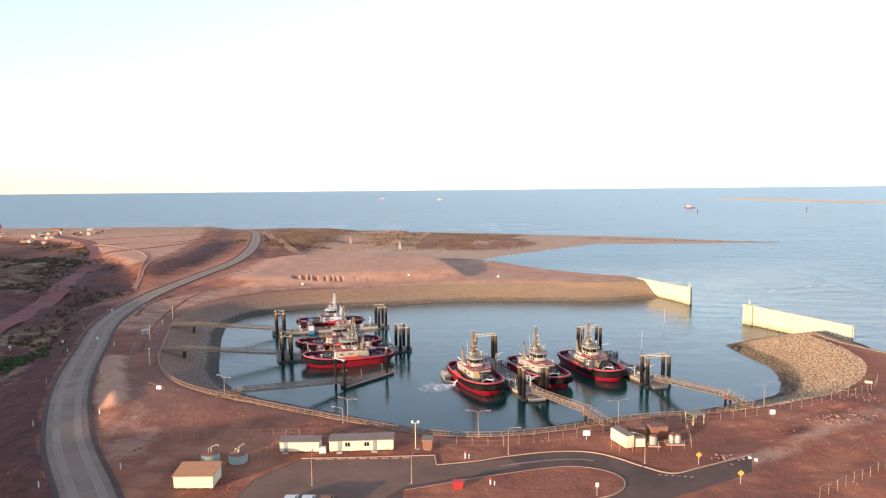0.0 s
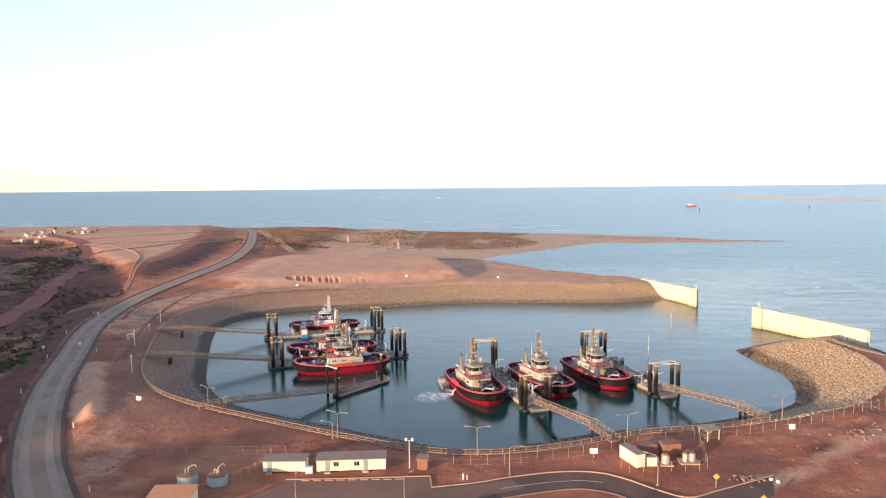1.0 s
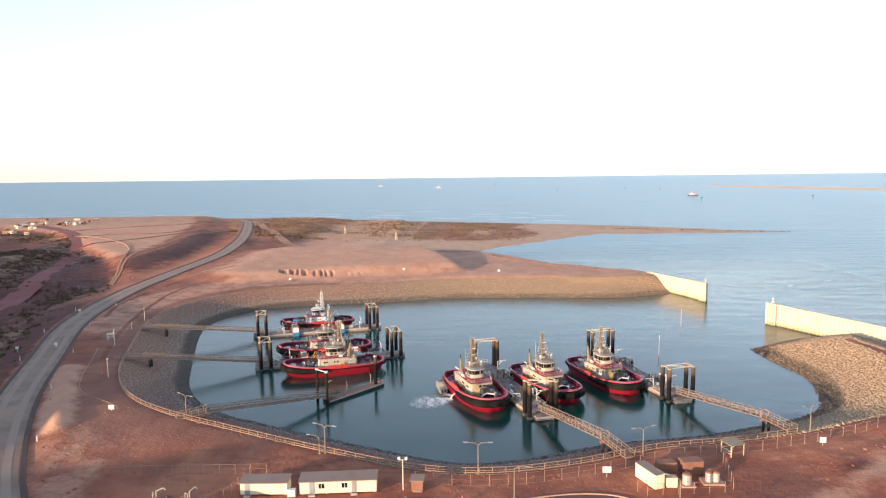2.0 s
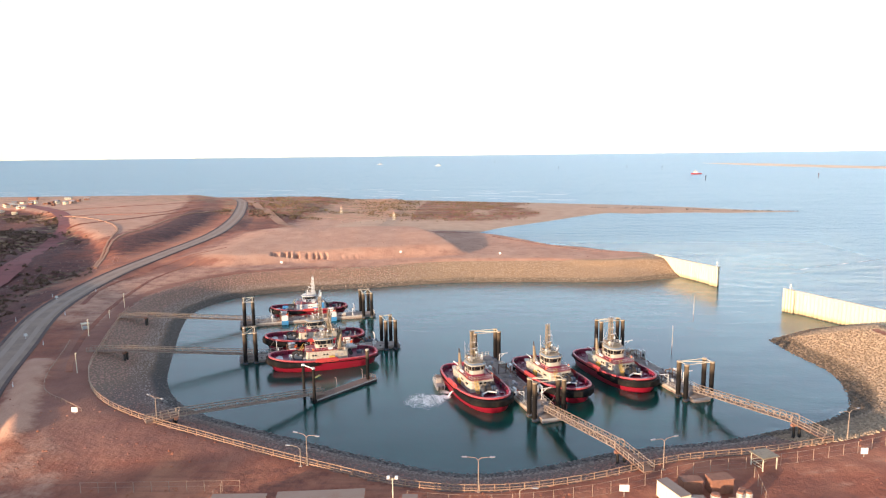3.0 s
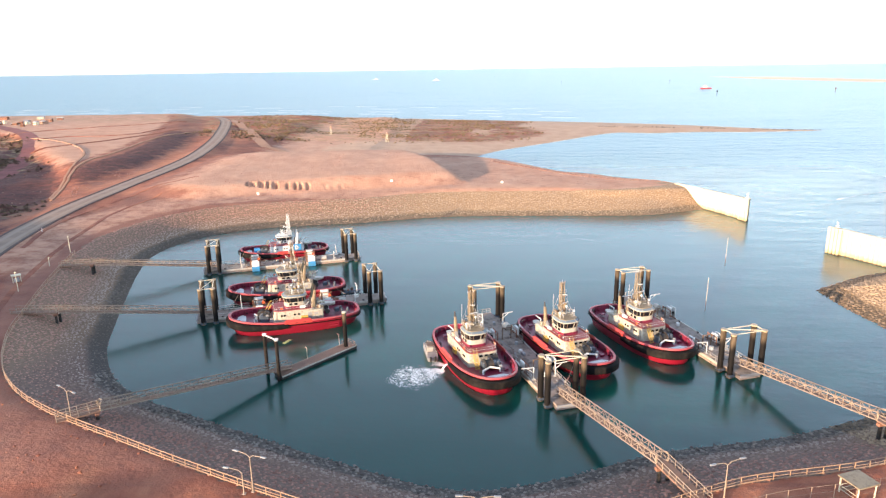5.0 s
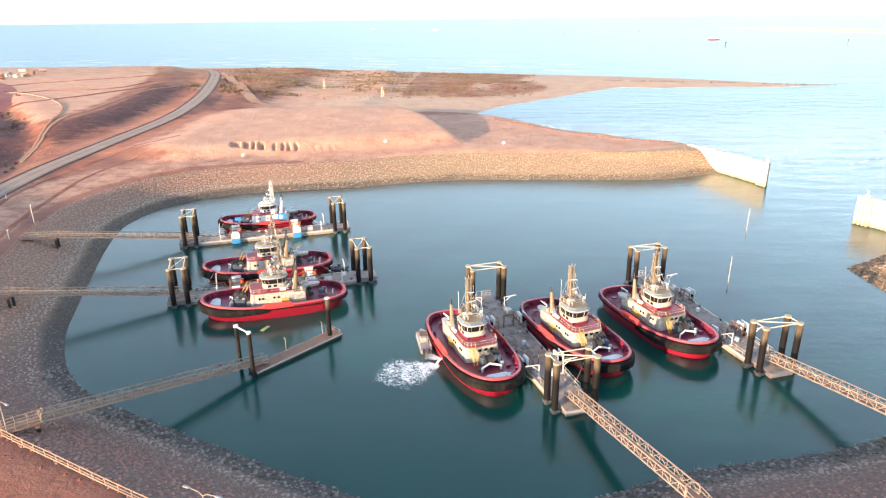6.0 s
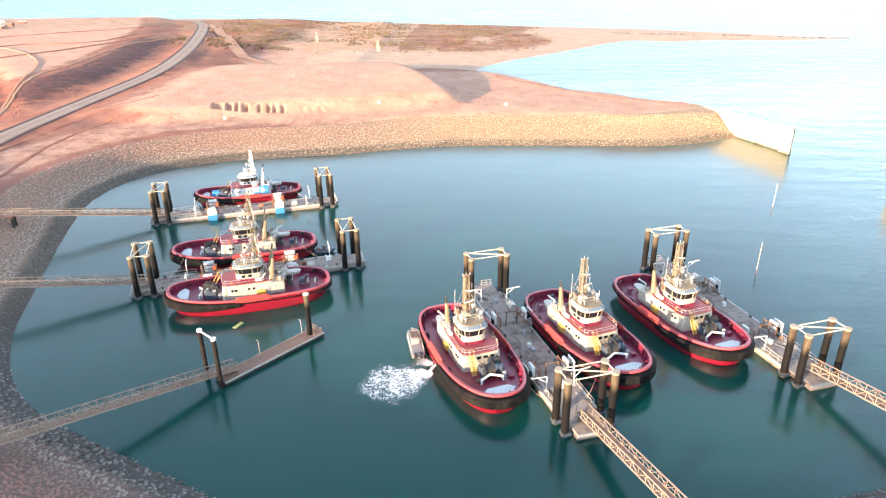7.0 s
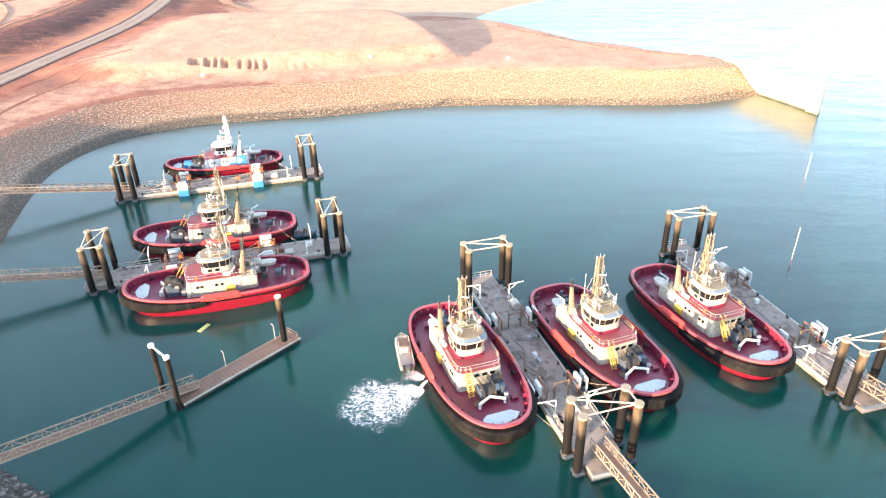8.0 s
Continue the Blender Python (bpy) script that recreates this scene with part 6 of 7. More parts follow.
long_rail("wire_fence", [Vector(p) for p in ((58, 113), (75, 124), (95, 137))], 2.6, 2.0, ((1.95, 0.02), (1.0, 0.015)), FENCE, 0.04, "wire fence on red earth beside the track", "fence")
inner_left = curve_through([(-114.4, 217.4), (-107.1, 200.0), (-97.5, 180.5), (-88.4, 173.0), (-80.5, 167.0)], 2)
long_rail("low_barrier", inner_left, 2.6, 0.7, ((0.65, 0.05),), RAILING, 0.05, "low pale barrier rail along the track on the west side", "barrier")


def street_lamp(x, y, rz, arms, height, label):
    root = thing("street_lamp", placed(x, y, rz) @ Matrix.Translation((0, 0, ground_z(x, y))), label, "street lamp", "lamps round the basin")
    part("pole", rod(fresh(), (0, 0, -0.2), (0, 0, height - 0.4), 0.11, 10, 0.06), TRUSS, root, smooth=True)
    part("base_plate", box(fresh(), (0.5, 0.5, 0.12), (0, 0, 0.06), 0, 0.02), CONCRETE, root)
    for s in arms:
        part("arm", rods(fresh(), [(0, 0, height - 0.5), (s * 0.5, 0, height - 0.1), (s * 1.9, 0, height + 0.05)], 0.055, 6), TRUSS, root, smooth=True)
        part("lamp_head", box(fresh(), (0.85, 0.3, 0.14), (s * 2.2, 0, height + 0.05), 0, 0.04), GREY, root)
    return root


for x, y, rz, arms, h, label in ((-63.2, 164.0, 150, (1, -1), 5.4, "twin-arm galvanised lamp post beside the railing"), (-28.3, 146.6, 160, (1, -1), 5.6, "twin-arm galvanised lamp post beside the railing"),
                                 (0.95, 138.6, 0, (1, -1), 5.8, "twin-arm galvanised lamp post beside the railing"), (31.7, 146.2, 20, (1, -1), 5.6, "twin-arm galvanised lamp post beside the railing"),
                                 (68.4, 159.0, 25, (1, -1), 5.6, "twin-arm galvanised lamp post beside the railing"), (6.8, 129.6, -5, (1,), 5.5, "single-arm lamp post beside the kerb"),
                                 (32.4, 126.2, 150, (1,), 5.5, "single-arm lamp post beside the compound"), (-11.0, 116.5, 60, (1,), 5.6, "slim lamp post in the car park"),
                                 (-28.6, 115.2, 100, (1,), 5.6, "slim lamp post in the car park"), (-29.3, 146.0, 170, (1,), 3.6, "short single-arm lamp post behind the huts")):
    street_lamp(x, y, rz, arms, h, label)
root = thing("flood_light", placed(-11.7, 132.0, 0) @ Matrix.Translation((0, 0, 6.5)), "pole with two flood lights beside the huts", "flood light")
part("pole", rod(fresh(), (0, 0, -0.2), (0, 0, 5.4), 0.12, 10, 0.08), CREAM, root, smooth=True)
part("crossbar", rod(fresh(), (-0.6, 0, 5.3), (0.6, 0, 5.3), 0.06, 6), CREAM, root)
for x in (-0.6, 0.6):
    part("lamp_head", box(fresh(), (0.45, 0.35, 0.5), (x, -0.1, 5.6), 0, 0.06), WHITE, root)


# ---- huts, tanks and plant by the car park ----
def hut(m, size, label, pitch=0.5, wall=PANEL, roofing=ROOF, windows=(), doors=(), category="hut"):
    """Site hut: walls, single-slope roof with eaves, framed windows, doors, panel joints, air units."""
    lx, ly, h = size
    root = thing("site_hut", m, label, category, "huts beside the car park")
    bm = loft(fresh(), [[(0, 0, 0.25), (lx, 0, 0.25), (lx, ly, 0.25), (0, ly, 0.25)], [(0, 0, h), (lx, 0, h), (lx, ly, h + pitch), (0, ly, h + pitch)]])
    part("wall", bm, wall, root)
    bm = loft(fresh(), [[(-0.2, -0.25, h + up), (lx + 0.2, -0.25, h + up), (lx + 0.2, ly + 0.2, h + pitch + up), (-0.2, ly + 0.2, h + pitch + up)] for up in (0.0, 0.14)])
    part("roof", bm, roofing, root)
    n = int(lx / 1.2)
    for i in range(1, n):
        part("joint_strip", box(fresh(), (0.05, 0.03, h - 0.3), (lx * i / n, -0.015, (h + 0.25) / 2)), CREAM, root)
    for i in range(4):
        part("stump", box(fresh(), (0.25, 0.25, 0.5), (0.4 + (lx - 0.8) * i / 3, 0.3, 0.1)), GREY, root)
    for x in windows:
        w = part("window", box(fresh(), (0.95, 0.08, 0.85), (x, -0.03, 1.55), 0, 0.02), GLASS, root)
        bm = fresh()
        for dx in (-0.5, 0, 0.5):
            box(bm, (0.06, 0.1, 0.95), (x + dx, -0.05, 1.55))
        for dz in (-0.45, 0.45):
            box(bm, (1.06, 0.1, 0.06), (x, -0.05, 1.55 + dz))
        part("window_frame", bm, WHITE, w)
    for x in doors:
        d = part("door", box(fresh(), (0.85, 0.07, 1.95), (x, -0.03, 1.25), 0, 0.02), GREY, root)
        part("handle", box(fresh(), (0.12, 0.06, 0.05), (x + 0.3, -0.09, 1.2)), BLACK, d)
        part("step", box(fresh(), (1.1, 0.6, 0.2), (x, -0.4, 0.1), 0, 0.02), GALV, root)
    return root


Z = Matrix.Translation((0, 0, SOUTH_RIM))
hut(Z @ pose(-28.7, 129.6, 0, 0, 0, 6), (12.7, 3.2, 2.3), "long cream portable office with dark windows and brown roof", 0.08, windows=(3.6, 7.4), doors=(2.0, 9.0), category="portable office")
hut(Z @ pose(-38.6, 129.2, 0, 0, 0, 2.5), (7.8, 2.9, 2.2), "cream portable building beside a wire fence", 0.06, windows=(), doors=(1.2,), category="portable building")
hut(Z @ pose(-52.7, 113.0, 0, 0, 0, 3.3), (6.9, 4.6, 2.35), "white shed with sunlit orange-brown roof", 0.55, roofing=plain("roof_orange", (0.50, 0.24, 0.12), 0.7, dirt=(0.36, 0.15, 0.08), amount=0.5), category="shed")
hut(Z @ pose(-10.2, 131.0, 0, 0, 0, 0), (1.9, 1.9, 2.1), "small brown timber-coloured kiosk", 0.1, wall=RUST, category="kiosk")
for x, y in ((-30.0, 129.4),):
    root = thing("water_box", Z @ placed(x, y, 5), "white box unit beside the portable office", "service box")
    part("cabinet", box(fresh(), (1.3, 0.9, 1.2), (0, 0, 0.65), 0, 0.06), WHITE, root)
    part("base", box(fresh(), (1.5, 1.1, 0.12), (0, 0, 0.06)), CONCRETE, root)


def tank(m, r, h, label, gear=True, mat=TANK):
    root = thing("water_tank", m, label, "tank", "round tanks")
    part("shell", rod(fresh(), (0, 0, 0), (0, 0, h), r, 28), mat, root, smooth=True)
    part("lid", rod(fresh(), (0, 0, h), (0, 0, h + 0.25), r, 28, r * 0.7), RUST, root, smooth=True)
    for i in range(3):
        z = h * (i + 0.5) / 3
        part("hoop", rod(fresh(), (0, 0, z - 0.03), (0, 0, z + 0.03), r + 0.03, 28), GREY, root)
    if gear:
        bm = rods(fresh(), [(0.2, 0, h), (0.2, 0, h + 1.2), (1.3, 0.2, h + 1.5), (1.6, 0.2, h + 1.1)], 0.09, 7)
        rods(bm, [(-0.3, -0.4, h), (-0.3, -0.4, h + 1.0), (-0.3, 0.5, h + 1.0), (-0.3, 0.5, h)], 0.05, 6)
        part("pipework", bm, CREAM, root, smooth=True)
    return root


tank(Z @ placed(-51.0, 125.0, 20), 1.75, 1.6, "low round pale green tank with pipework on top")
tank(Z @ placed(-45.5, 125.0, 50), 1.75, 1.6, "low round pale green tank with pipework on top")
tank(Z @ placed(36.2, 134.9, 0), 0.75, 1.9, "small grey cylindrical tank on a slab", False, GALV)
for dx, dy in ((0, 0), (1.2, 0.1), (0.6, 0.9)):
    tank(Z @ placed(40.2 + dx, 135.8 + dy, 0), 0.6, 1.8, "small grey gas cylinder tank in a cluster", False, GALV)
tagged(link(box(fresh(), (3.6, 2.6, 0.3), (40.8, 136.0, SOUTH_RIM + 0.1), 0, 0.03), "pavement", KERB), "concrete slab under small tanks", "slab", kind="structure")
tagged(link(box(fresh(), (2.4, 2.2, 0.3), (36.3, 134.9, SOUTH_RIM + 0.1), 0, 0.03), "pavement", KERB), "concrete slab under small tanks", "slab", kind="structure")


def container(m, size, mat, label):
    lx, ly, h = size
    root = thing("container", m, label, "container", "containers in the compound")
    part("body", box(fresh(), (lx, ly, h), (0, 0, h / 2 + 0.12), 0, 0.05), mat, root)
    for s in (-1, 1):
        for i in range(int(lx / 0.6)):
            part("rib", box(fresh(), (0.25, 0.06, h - 0.4), (-lx / 2 + 0.4 + 0.6 * i, s * (ly / 2 + 0.01), h / 2 + 0.12)), mat, root)
    part("roof", box(fresh(), (lx + 0.1, ly + 0.1, 0.12), (0, 0, h + 0.16), 0, 0.03), ROOF if mat is not RUST else RUST, root)
    part("door", box(fresh(), (0.08, ly - 0.3, h - 0.4), (lx / 2 + 0.03, 0, h / 2 + 0.1), 0, 0.02), mat, root)
    return root


container(Z @ placed(30.2, 135.6, -67), (5.4, 1.9, 2.5), PANEL, "white shipping container glowing in low sun")
container(Z @ placed(33.4, 134.2, 0), (1.8, 1.2, 1.7), PANEL, "small white equipment cabinet beside the container")
container(Z @ placed(33.8, 139.0, 10), (3.2, 1.9, 2.1), RUST, "rust-brown steel container in the compound")
container(Z @ placed(38.3, 139.4, 10), (3.6, 2.2, 2.3), RUST, "rust-brown steel container in the compound")

root = thing("shelter", Z @ placed(48.6, 147.6, 20), "open-sided timber shelter with flat sheet roof", "shelter")
part("roof", box(fresh(), (3.4, 3.2, 0.18), (0, 0, 2.3), 0, 0.03), MAST, root)
for x in (-1.4, 1.4):
    for y in (-1.3, 1.3):
        part("post", box(fresh(), (0.14, 0.14, 2.4), (x, y, 1.1)), CREAM, root)
part("bench", box(fresh(), (2.6, 0.5, 0.1), (0, 0.9, 0.5), 0, 0.02), TIMBER, root)
part("railing", rail_run(fresh(), [(-1.4, -1.3, 0), (-1.4, 1.3, 0), (1.4, 1.3, 0)], 1.0, 0.04), CREAM, root)
root = thing("shelter", placed(-117.5, 230.0, 40) @ Matrix.Translation((0, 0, ground_z(-117.5, 230.0))), "small pale equipment stand with roof beside the track", "shelter")
part("roof", box(fresh(), (2.2, 1.6, 0.25), (0, 0, 1.9), 0, 0.04), CREAM, root)
for x in (-0.9, 0.9):
    for y in (-0.6, 0.6):
        part("post", box(fresh(), (0.12, 0.12, 2.0), (x, y, 0.9)), CREAM, root)
part("cabinet", box(fresh(), (1.2, 0.8, 1.0), (0, 0, 0.6), 0, 0.04), GREY, root)


def sign(x, y, w, h, up, mat, label, diamond=False, rz=0.0):
    root = thing("sign", placed(x, y, rz) @ Matrix.Translation((0, 0, ground_z(x, y))), label, "sign", "signs and boards")
    bm = rod(fresh(), (0, 0, -0.1), (0, 0, up + h * 0.4), 0.05, 6)
    part("post", bm, GALV, root)
    tilt = Matrix.Rotation(radians(45), 4, "Y") if diamond else None
    part("board", box(fresh(), (w, 0.06, h), (0, -0.08, up + h / 2), 0, 0.015, tilt), mat, root)
    return root


sign(23.3, 137.4, 1.5, 1.1, 0.9, WHITE, "white notice board by the wire fence")
sign(67.0, 151.4, 1.2, 1.1, 0.6, WHITE, "white notice board on bare earth")
sign(42.2, 125.6, 0.85, 0.85, 1.6, YELLOW, "yellow diamond warning sign on a post", True)
sign(46.9, 117.9, 0.85, 0.85, 1.6, YELLOW, "yellow diamond warning sign on a post", True)
sign(20.9, 112.3, 0.55, 0.8, 1.8, WHITE, "white and black roadside sign on a post")
sign(12.5, 360.6, 1.1, 0.9, 0.6, WHITE, "white sign board on the breakwater")
sign(-36.1, 360.0, 1.1, 0.9, 0.4, WHITE, "white sign board on the breakwater")
sign(-81.0, 165.6, 1.3, 1.0, 0.4, WHITE, "white notice board on bare earth inside the bend")
sign(-90.5, 343.0, 1.1, 0.9, 0.4, WHITE, "white sign board on the breakwater")
for x, y in ((-1.6, 127.6), (3.0, 116.2)):
    root = thing("hydrant", placed(x, y, 0) @ Z, "white and red hydrant post on bare earth", "hydrant", "hydrants")
    part("body", rod(fresh(), (0, 0, 0), (0, 0, 1.1), 0.16, 10), WHITE, root, smooth=True)
    part("cap", rod(fresh(), (0, 0, 1.1), (0, 0, 1.4), 0.22, 10, 0.1), RED, root, smooth=True)
    part("marker_post", rod(fresh(), (0.7, -0.2, 0), (0.7, -0.2, 0.9), 0.09, 8), WHITE, root)
root = thing("skip_bin", Z @ placed(-2.7, 114.9, 4), "bright red steel bin on the kerb side", "bin")
part("body", loft(fresh(), [[(-0.7, -0.5, 0.15), (0.7, -0.5, 0.15), (0.7, 0.5, 0.15), (-0.7, 0.5, 0.15)], [(-0.95, -0.65, 1.25), (0.95, -0.65, 1.25), (0.95, 0.65, 1.25), (-0.95, 0.65, 1.25)]]), RED, root)
part("lid", box(fresh(), (2.0, 1.4, 0.08), (0, 0, 1.3), 0, 0.02), RED, root)


def ute(m, body_mat, label, category="utility vehicle"):
    root = thing("utility_vehicle", m, label, category, "parked vehicles")
    prof = [(-2.5, 0.45), (2.45, 0.45), (2.5, 0.85), (1.3, 1.05), (0.75, 1.7), (-0.55, 1.72), (-0.7, 1.05), (-2.5, 1.05)]
    bm = loft(fresh(), [[(x, y, z) for x, z in prof] for y in (-0.88, 0.88)])
    part("body", bm, body_mat, root)
    part("tray", box(fresh(), (1.8, 1.85, 0.5), (-1.6, 0, 1.15), 0, 0.04), GALV, root)
    part("windscreen", box(fresh(), (0.05, 1.5, 0.7), (1.03, 0, 1.4), 0, 0, Matrix.Rotation(-0.7, 4, "Y")), GLASS, root)
    for s in (-1, 1):
        part("side_window", box(fresh(), (1.1, 0.04, 0.42), (0.1, s * 0.88, 1.42)), GLASS, root)
        for x in (-1.5, 1.55):
            part("wheel", rod(fresh(), (x, s * 0.68, 0.38), (x, s * 0.92, 0.38), 0.38, 16), RUBBER, root, smooth=True)
        part("headlight", box(fresh(), (0.06, 0.3, 0.18), (2.5, s * 0.6, 0.75)), WHITE, root)
    return root


ute(Z @ placed(-30.4, 107.6, 92), WHITE, "white utility vehicle with blue cover parked on asphalt")
ute(Z @ placed(-27.5, 107.6, 92), WHITE, "white utility vehicle parked on asphalt")
ute(Z @ placed(-24.4, 107.8, 88), RUST, "brown utility vehicle parked in the car park")
for x in (-30.4, -27.5):
    root = thing("tray_cover", Z @ placed(x, 106.2, 2) @ Matrix.Translation((0, 0, 1.4)), "blue tarpaulin load on a vehicle tray", "tray cover")
    part("cover", box(fresh(), (1.7, 1.7, 0.35), (0, 0, 0.15), 0, 0.1), BLUE, root)
ute(placed(-47.5, 497, 10) @ Matrix.Translation((0, 0, ground_z(-47.5, 497) + 0.05)), WHITE, "white utility vehicle on the sandy track", "car")

# road guide posts and survey marks
guide = None
for side, step in ((6.6, 36), (-6.6, 36)):
    for p in along(offset_line(ROAD_LINE, side), step)[:7]:
        m = Matrix.Translation((p.x, p.y, ground_z(p.x, p.y)))
        if guide is None:
            guide = thing("guide_post", m, "white plastic guide post at the road edge", "guide post", "guide posts along the road")
            part("post", box(fresh(), (0.22, 0.12, 1.3), (0, 0, 0.6), 0, 0.03), WHITE, guide)
            part("reflector", box(fresh(), (0.12, 0.02, 0.2), (0, -0.07, 1.0)), RED, guide)
        else:
            copy_thing(guide, m)
for x, y in ((-139.5, 216.9), (-128.7, 219.3), (-163.0, 223.3), (-151.0, 268.0)):
    root = thing("service_marker", placed(x, y, 20) @ Matrix.Translation((0, 0, ground_z(x, y))), "white service marker board on short post", "marker")
    part("post", rod(fresh(), (0, 0, -0.2), (0, 0, 1.2), 0.08, 6), WHITE, root)
    part("board", box(fresh(), (0.9, 0.1, 0.8), (0, 0, 1.3), 0, 0.02), WHITE, root)
for x, y, h in ((-96.5, 191.5, 5.0), (-112.0, 222.5, 5.0), (-121.0, 259.0, 5.0), (-118.5, 245.0, 2.5)):
    root = thing("utility_pole", placed(x, y, 0) @ Matrix.Translation((0, 0, ground_z(x, y))), "slim pale pole beside the west track", "pole", "poles along the west track")
    part("pole", rod(fresh(), (0, 0, -0.2), (0, 0, h), 0.1, 8, 0.07), CREAM, root, smooth=True)
    part("head", box(fresh(), (0.4, 0.25, 0.2), (0.1, 0, h), 0, 0.03), CREAM, root)


# ---- far things: pylons, town, ships, buoys, sandbank ----
for x, y in ((-114.0, 600.0), (-64.0, 560.0)):
    root = thing("beacon_tower", placed(x, y, 15) @ Matrix.Translation((0, 0, ground_z(x, y))), "slim lattice beacon tower in pale orange among dunes", "beacon", "beacon towers on the dunes")
    bm = fresh()
    for sx in (-1, 1):
        for sy in (-1, 1):
            rod(bm, (sx * 0.9, sy * 0.9, -0.5), (sx * 0.35, sy * 0.35, 7.0), 0.11, 5)
    for k in range(5):
        z0, z1 = k * 1.4, k * 1.4 + 1.4
        w0, w1 = 0.9 - 0.078 * z0, 0.9 - 0.078 * z1
        for s in (-1, 1):
            rod(bm, (-w0, s * w0, z0), (w1, s * w1, z1), 0.07, 4)
            rod(bm, (s * w0, -w0, z0), (s * w1, w1, z1), 0.07, 4)
    part("lattice", bm, CREAM, root)
    part("day_board", box(fresh(), (1.0, 0.1, 1.8), (0, -0.5, 5.9), 0, 0.02), KERB, root, "faded orange day board")

r = random.Random(21)
walls = [PANEL, CREAM, GREY, RUST, KERB]
for i in range(54):
    x, y = (r.uniform(-520, -398), r.uniform(575, 725)) if i < 20 else (r.uniform(-900, -520), r.uniform(640, 830)) if i < 34 else (r.uniform(-440, -388), r.uniform(585, 690))
    lx, ly, h = (r.uniform(3, 9) if i < 34 else r.uniform(2.2, 5)), r.uniform(2.5, 5), r.uniform(1.6, 2.6)
    root = thing("house", placed(x, y, r.uniform(-25, 25)) @ Matrix.Translation((0, 0, ground_z(x, y) - 0.2)), "small distant pale building with pitched roof", "house", "houses near the shore")
    part("wall", box(fresh(), (lx, ly, h), (0, 0, h / 2)), r.choice(walls), root)
    bm = loft(fresh(), [[(sx * (lx / 2 + 0.4), -ly / 2 - 0.4, h), (sx * (lx / 2 + 0.4), 0, h + 0.8), (sx * (lx / 2 + 0.4), ly / 2 + 0.4, h)] for sx in (-1, 1)])
    part("roof", bm, r.choice([ROOF, RUST, GREY, GALV]), root)
    for k in range(3):
        part("window", box(fresh(), (0.7, 0.06, 0.7), (-lx / 3 + k * lx / 3, -ly / 2 - 0.02, h * 0.55)), GLASS, root)
root = thing("warehouse", placed(-592, 772, 10) @ Matrix.Translation((0, 0, ground_z(-592, 772))), "long dark red shed near the far shore", "warehouse")
part("wall", box(fresh(), (30, 14, 5), (0, 0, 2.5), 0, 0.2), RED, root)
part("roof", loft(fresh(), [[(sx * 15.6, -7.6, 5), (sx * 15.6, 0, 6.8), (sx * 15.6, 7.6, 5)] for sx in (-1, 1)]), RED, root)


def ship(x, y, k, rz, hull_mat, label):
    root = thing("ship", placed(x, y, rz), label, "ship", "ships out at sea")
    bm = loft(fresh(), [[(-11 * k, -2.6 * k, -0.5), (7 * k, -2.6 * k, -0.5), (11 * k, 0, -0.5), (7 * k, 2.6 * k, -0.5), (-11 * k, 2.6 * k, -0.5)],
                        [(-12 * k, -3 * k, 2.4 * k), (8 * k, -3 * k, 2.6 * k), (13 * k, 0, 3.2 * k), (8 * k, 3 * k, 2.6 * k), (-12 * k, 3 * k, 2.4 * k)]])
    part("hull", bm, hull_mat, root)
    bm = box(fresh(), (8 * k, 4.6 * k, 3 * k), (1 * k, 0, 3.9 * k), 0, 0.2 * k)
    box(bm, (4.6 * k, 3.8 * k, 2.4 * k), (2 * k, 0, 6.4 * k), 0, 0.2 * k)
    part("superstructure", bm, WHITE, root)
    part("wheelhouse_window", box(fresh(), (4.7 * k, 3.9 * k, 0.8 * k), (2 * k, 0, 6.8 * k)), GLASS, root)
    part("mast", rod(fresh(), (0.5 * k, 0, 7 * k), (0.5 * k, 0, 11 * k), 0.3 * k, 6), CREAM, root)
    return root


ship(445, 1402, 1.0, 200, RAIL_RED, "red-hulled white tug under way on the sea")
ship(-342, 2418, 0.9, 20, WHITE, "white vessel far out on the sea")
ship(-120, 2190, 0.9, 10, WHITE, "white vessel far out on the sea")
for x, y, mat in ((208, 1711, GREY), (385, 1748, GREY), (455, 1683, GREY), (379, 1151, BLACK), (582, 1195, RUST), (70, 2417, GREY)):
    root = thing("channel_beacon", placed(x, y, 0), "slim channel beacon standing in the sea", "beacon", "channel beacons")
    part("column", rod(fresh(), (0, 0, -4), (0, 0, 7), 0.3, 8), mat, root)
    part("topmark", box(fresh(), (1.6, 1.6, 1.8), (0, 0, 8), 0.4, 0.2), mat, root)
bank_line = curve_through([(724, 2224), (768, 2000), (830, 1800), (950, 1580), (1200, 1420)], 30)
rows = []
for i, p in enumerate(bank_line):
    k = min(1.0, i / 8)
    q = Vector((0.85, 0.53))
    rows.append([(p.x + q.x * s * k, p.y + q.y * s * k, z) for s, z in ((-20, -0.5), (5, 1.5 * k + 0.2), (60, 2.4 * k + 0.2), (120, 1.2 * k), (150, -0.5))])
tagged(link(loft(fresh(), rows, closed=False, caps=False), "backdrop", SANDBANK, None, True), "low sandy spoil bank far out at sea", "sandbank", kind="structure")


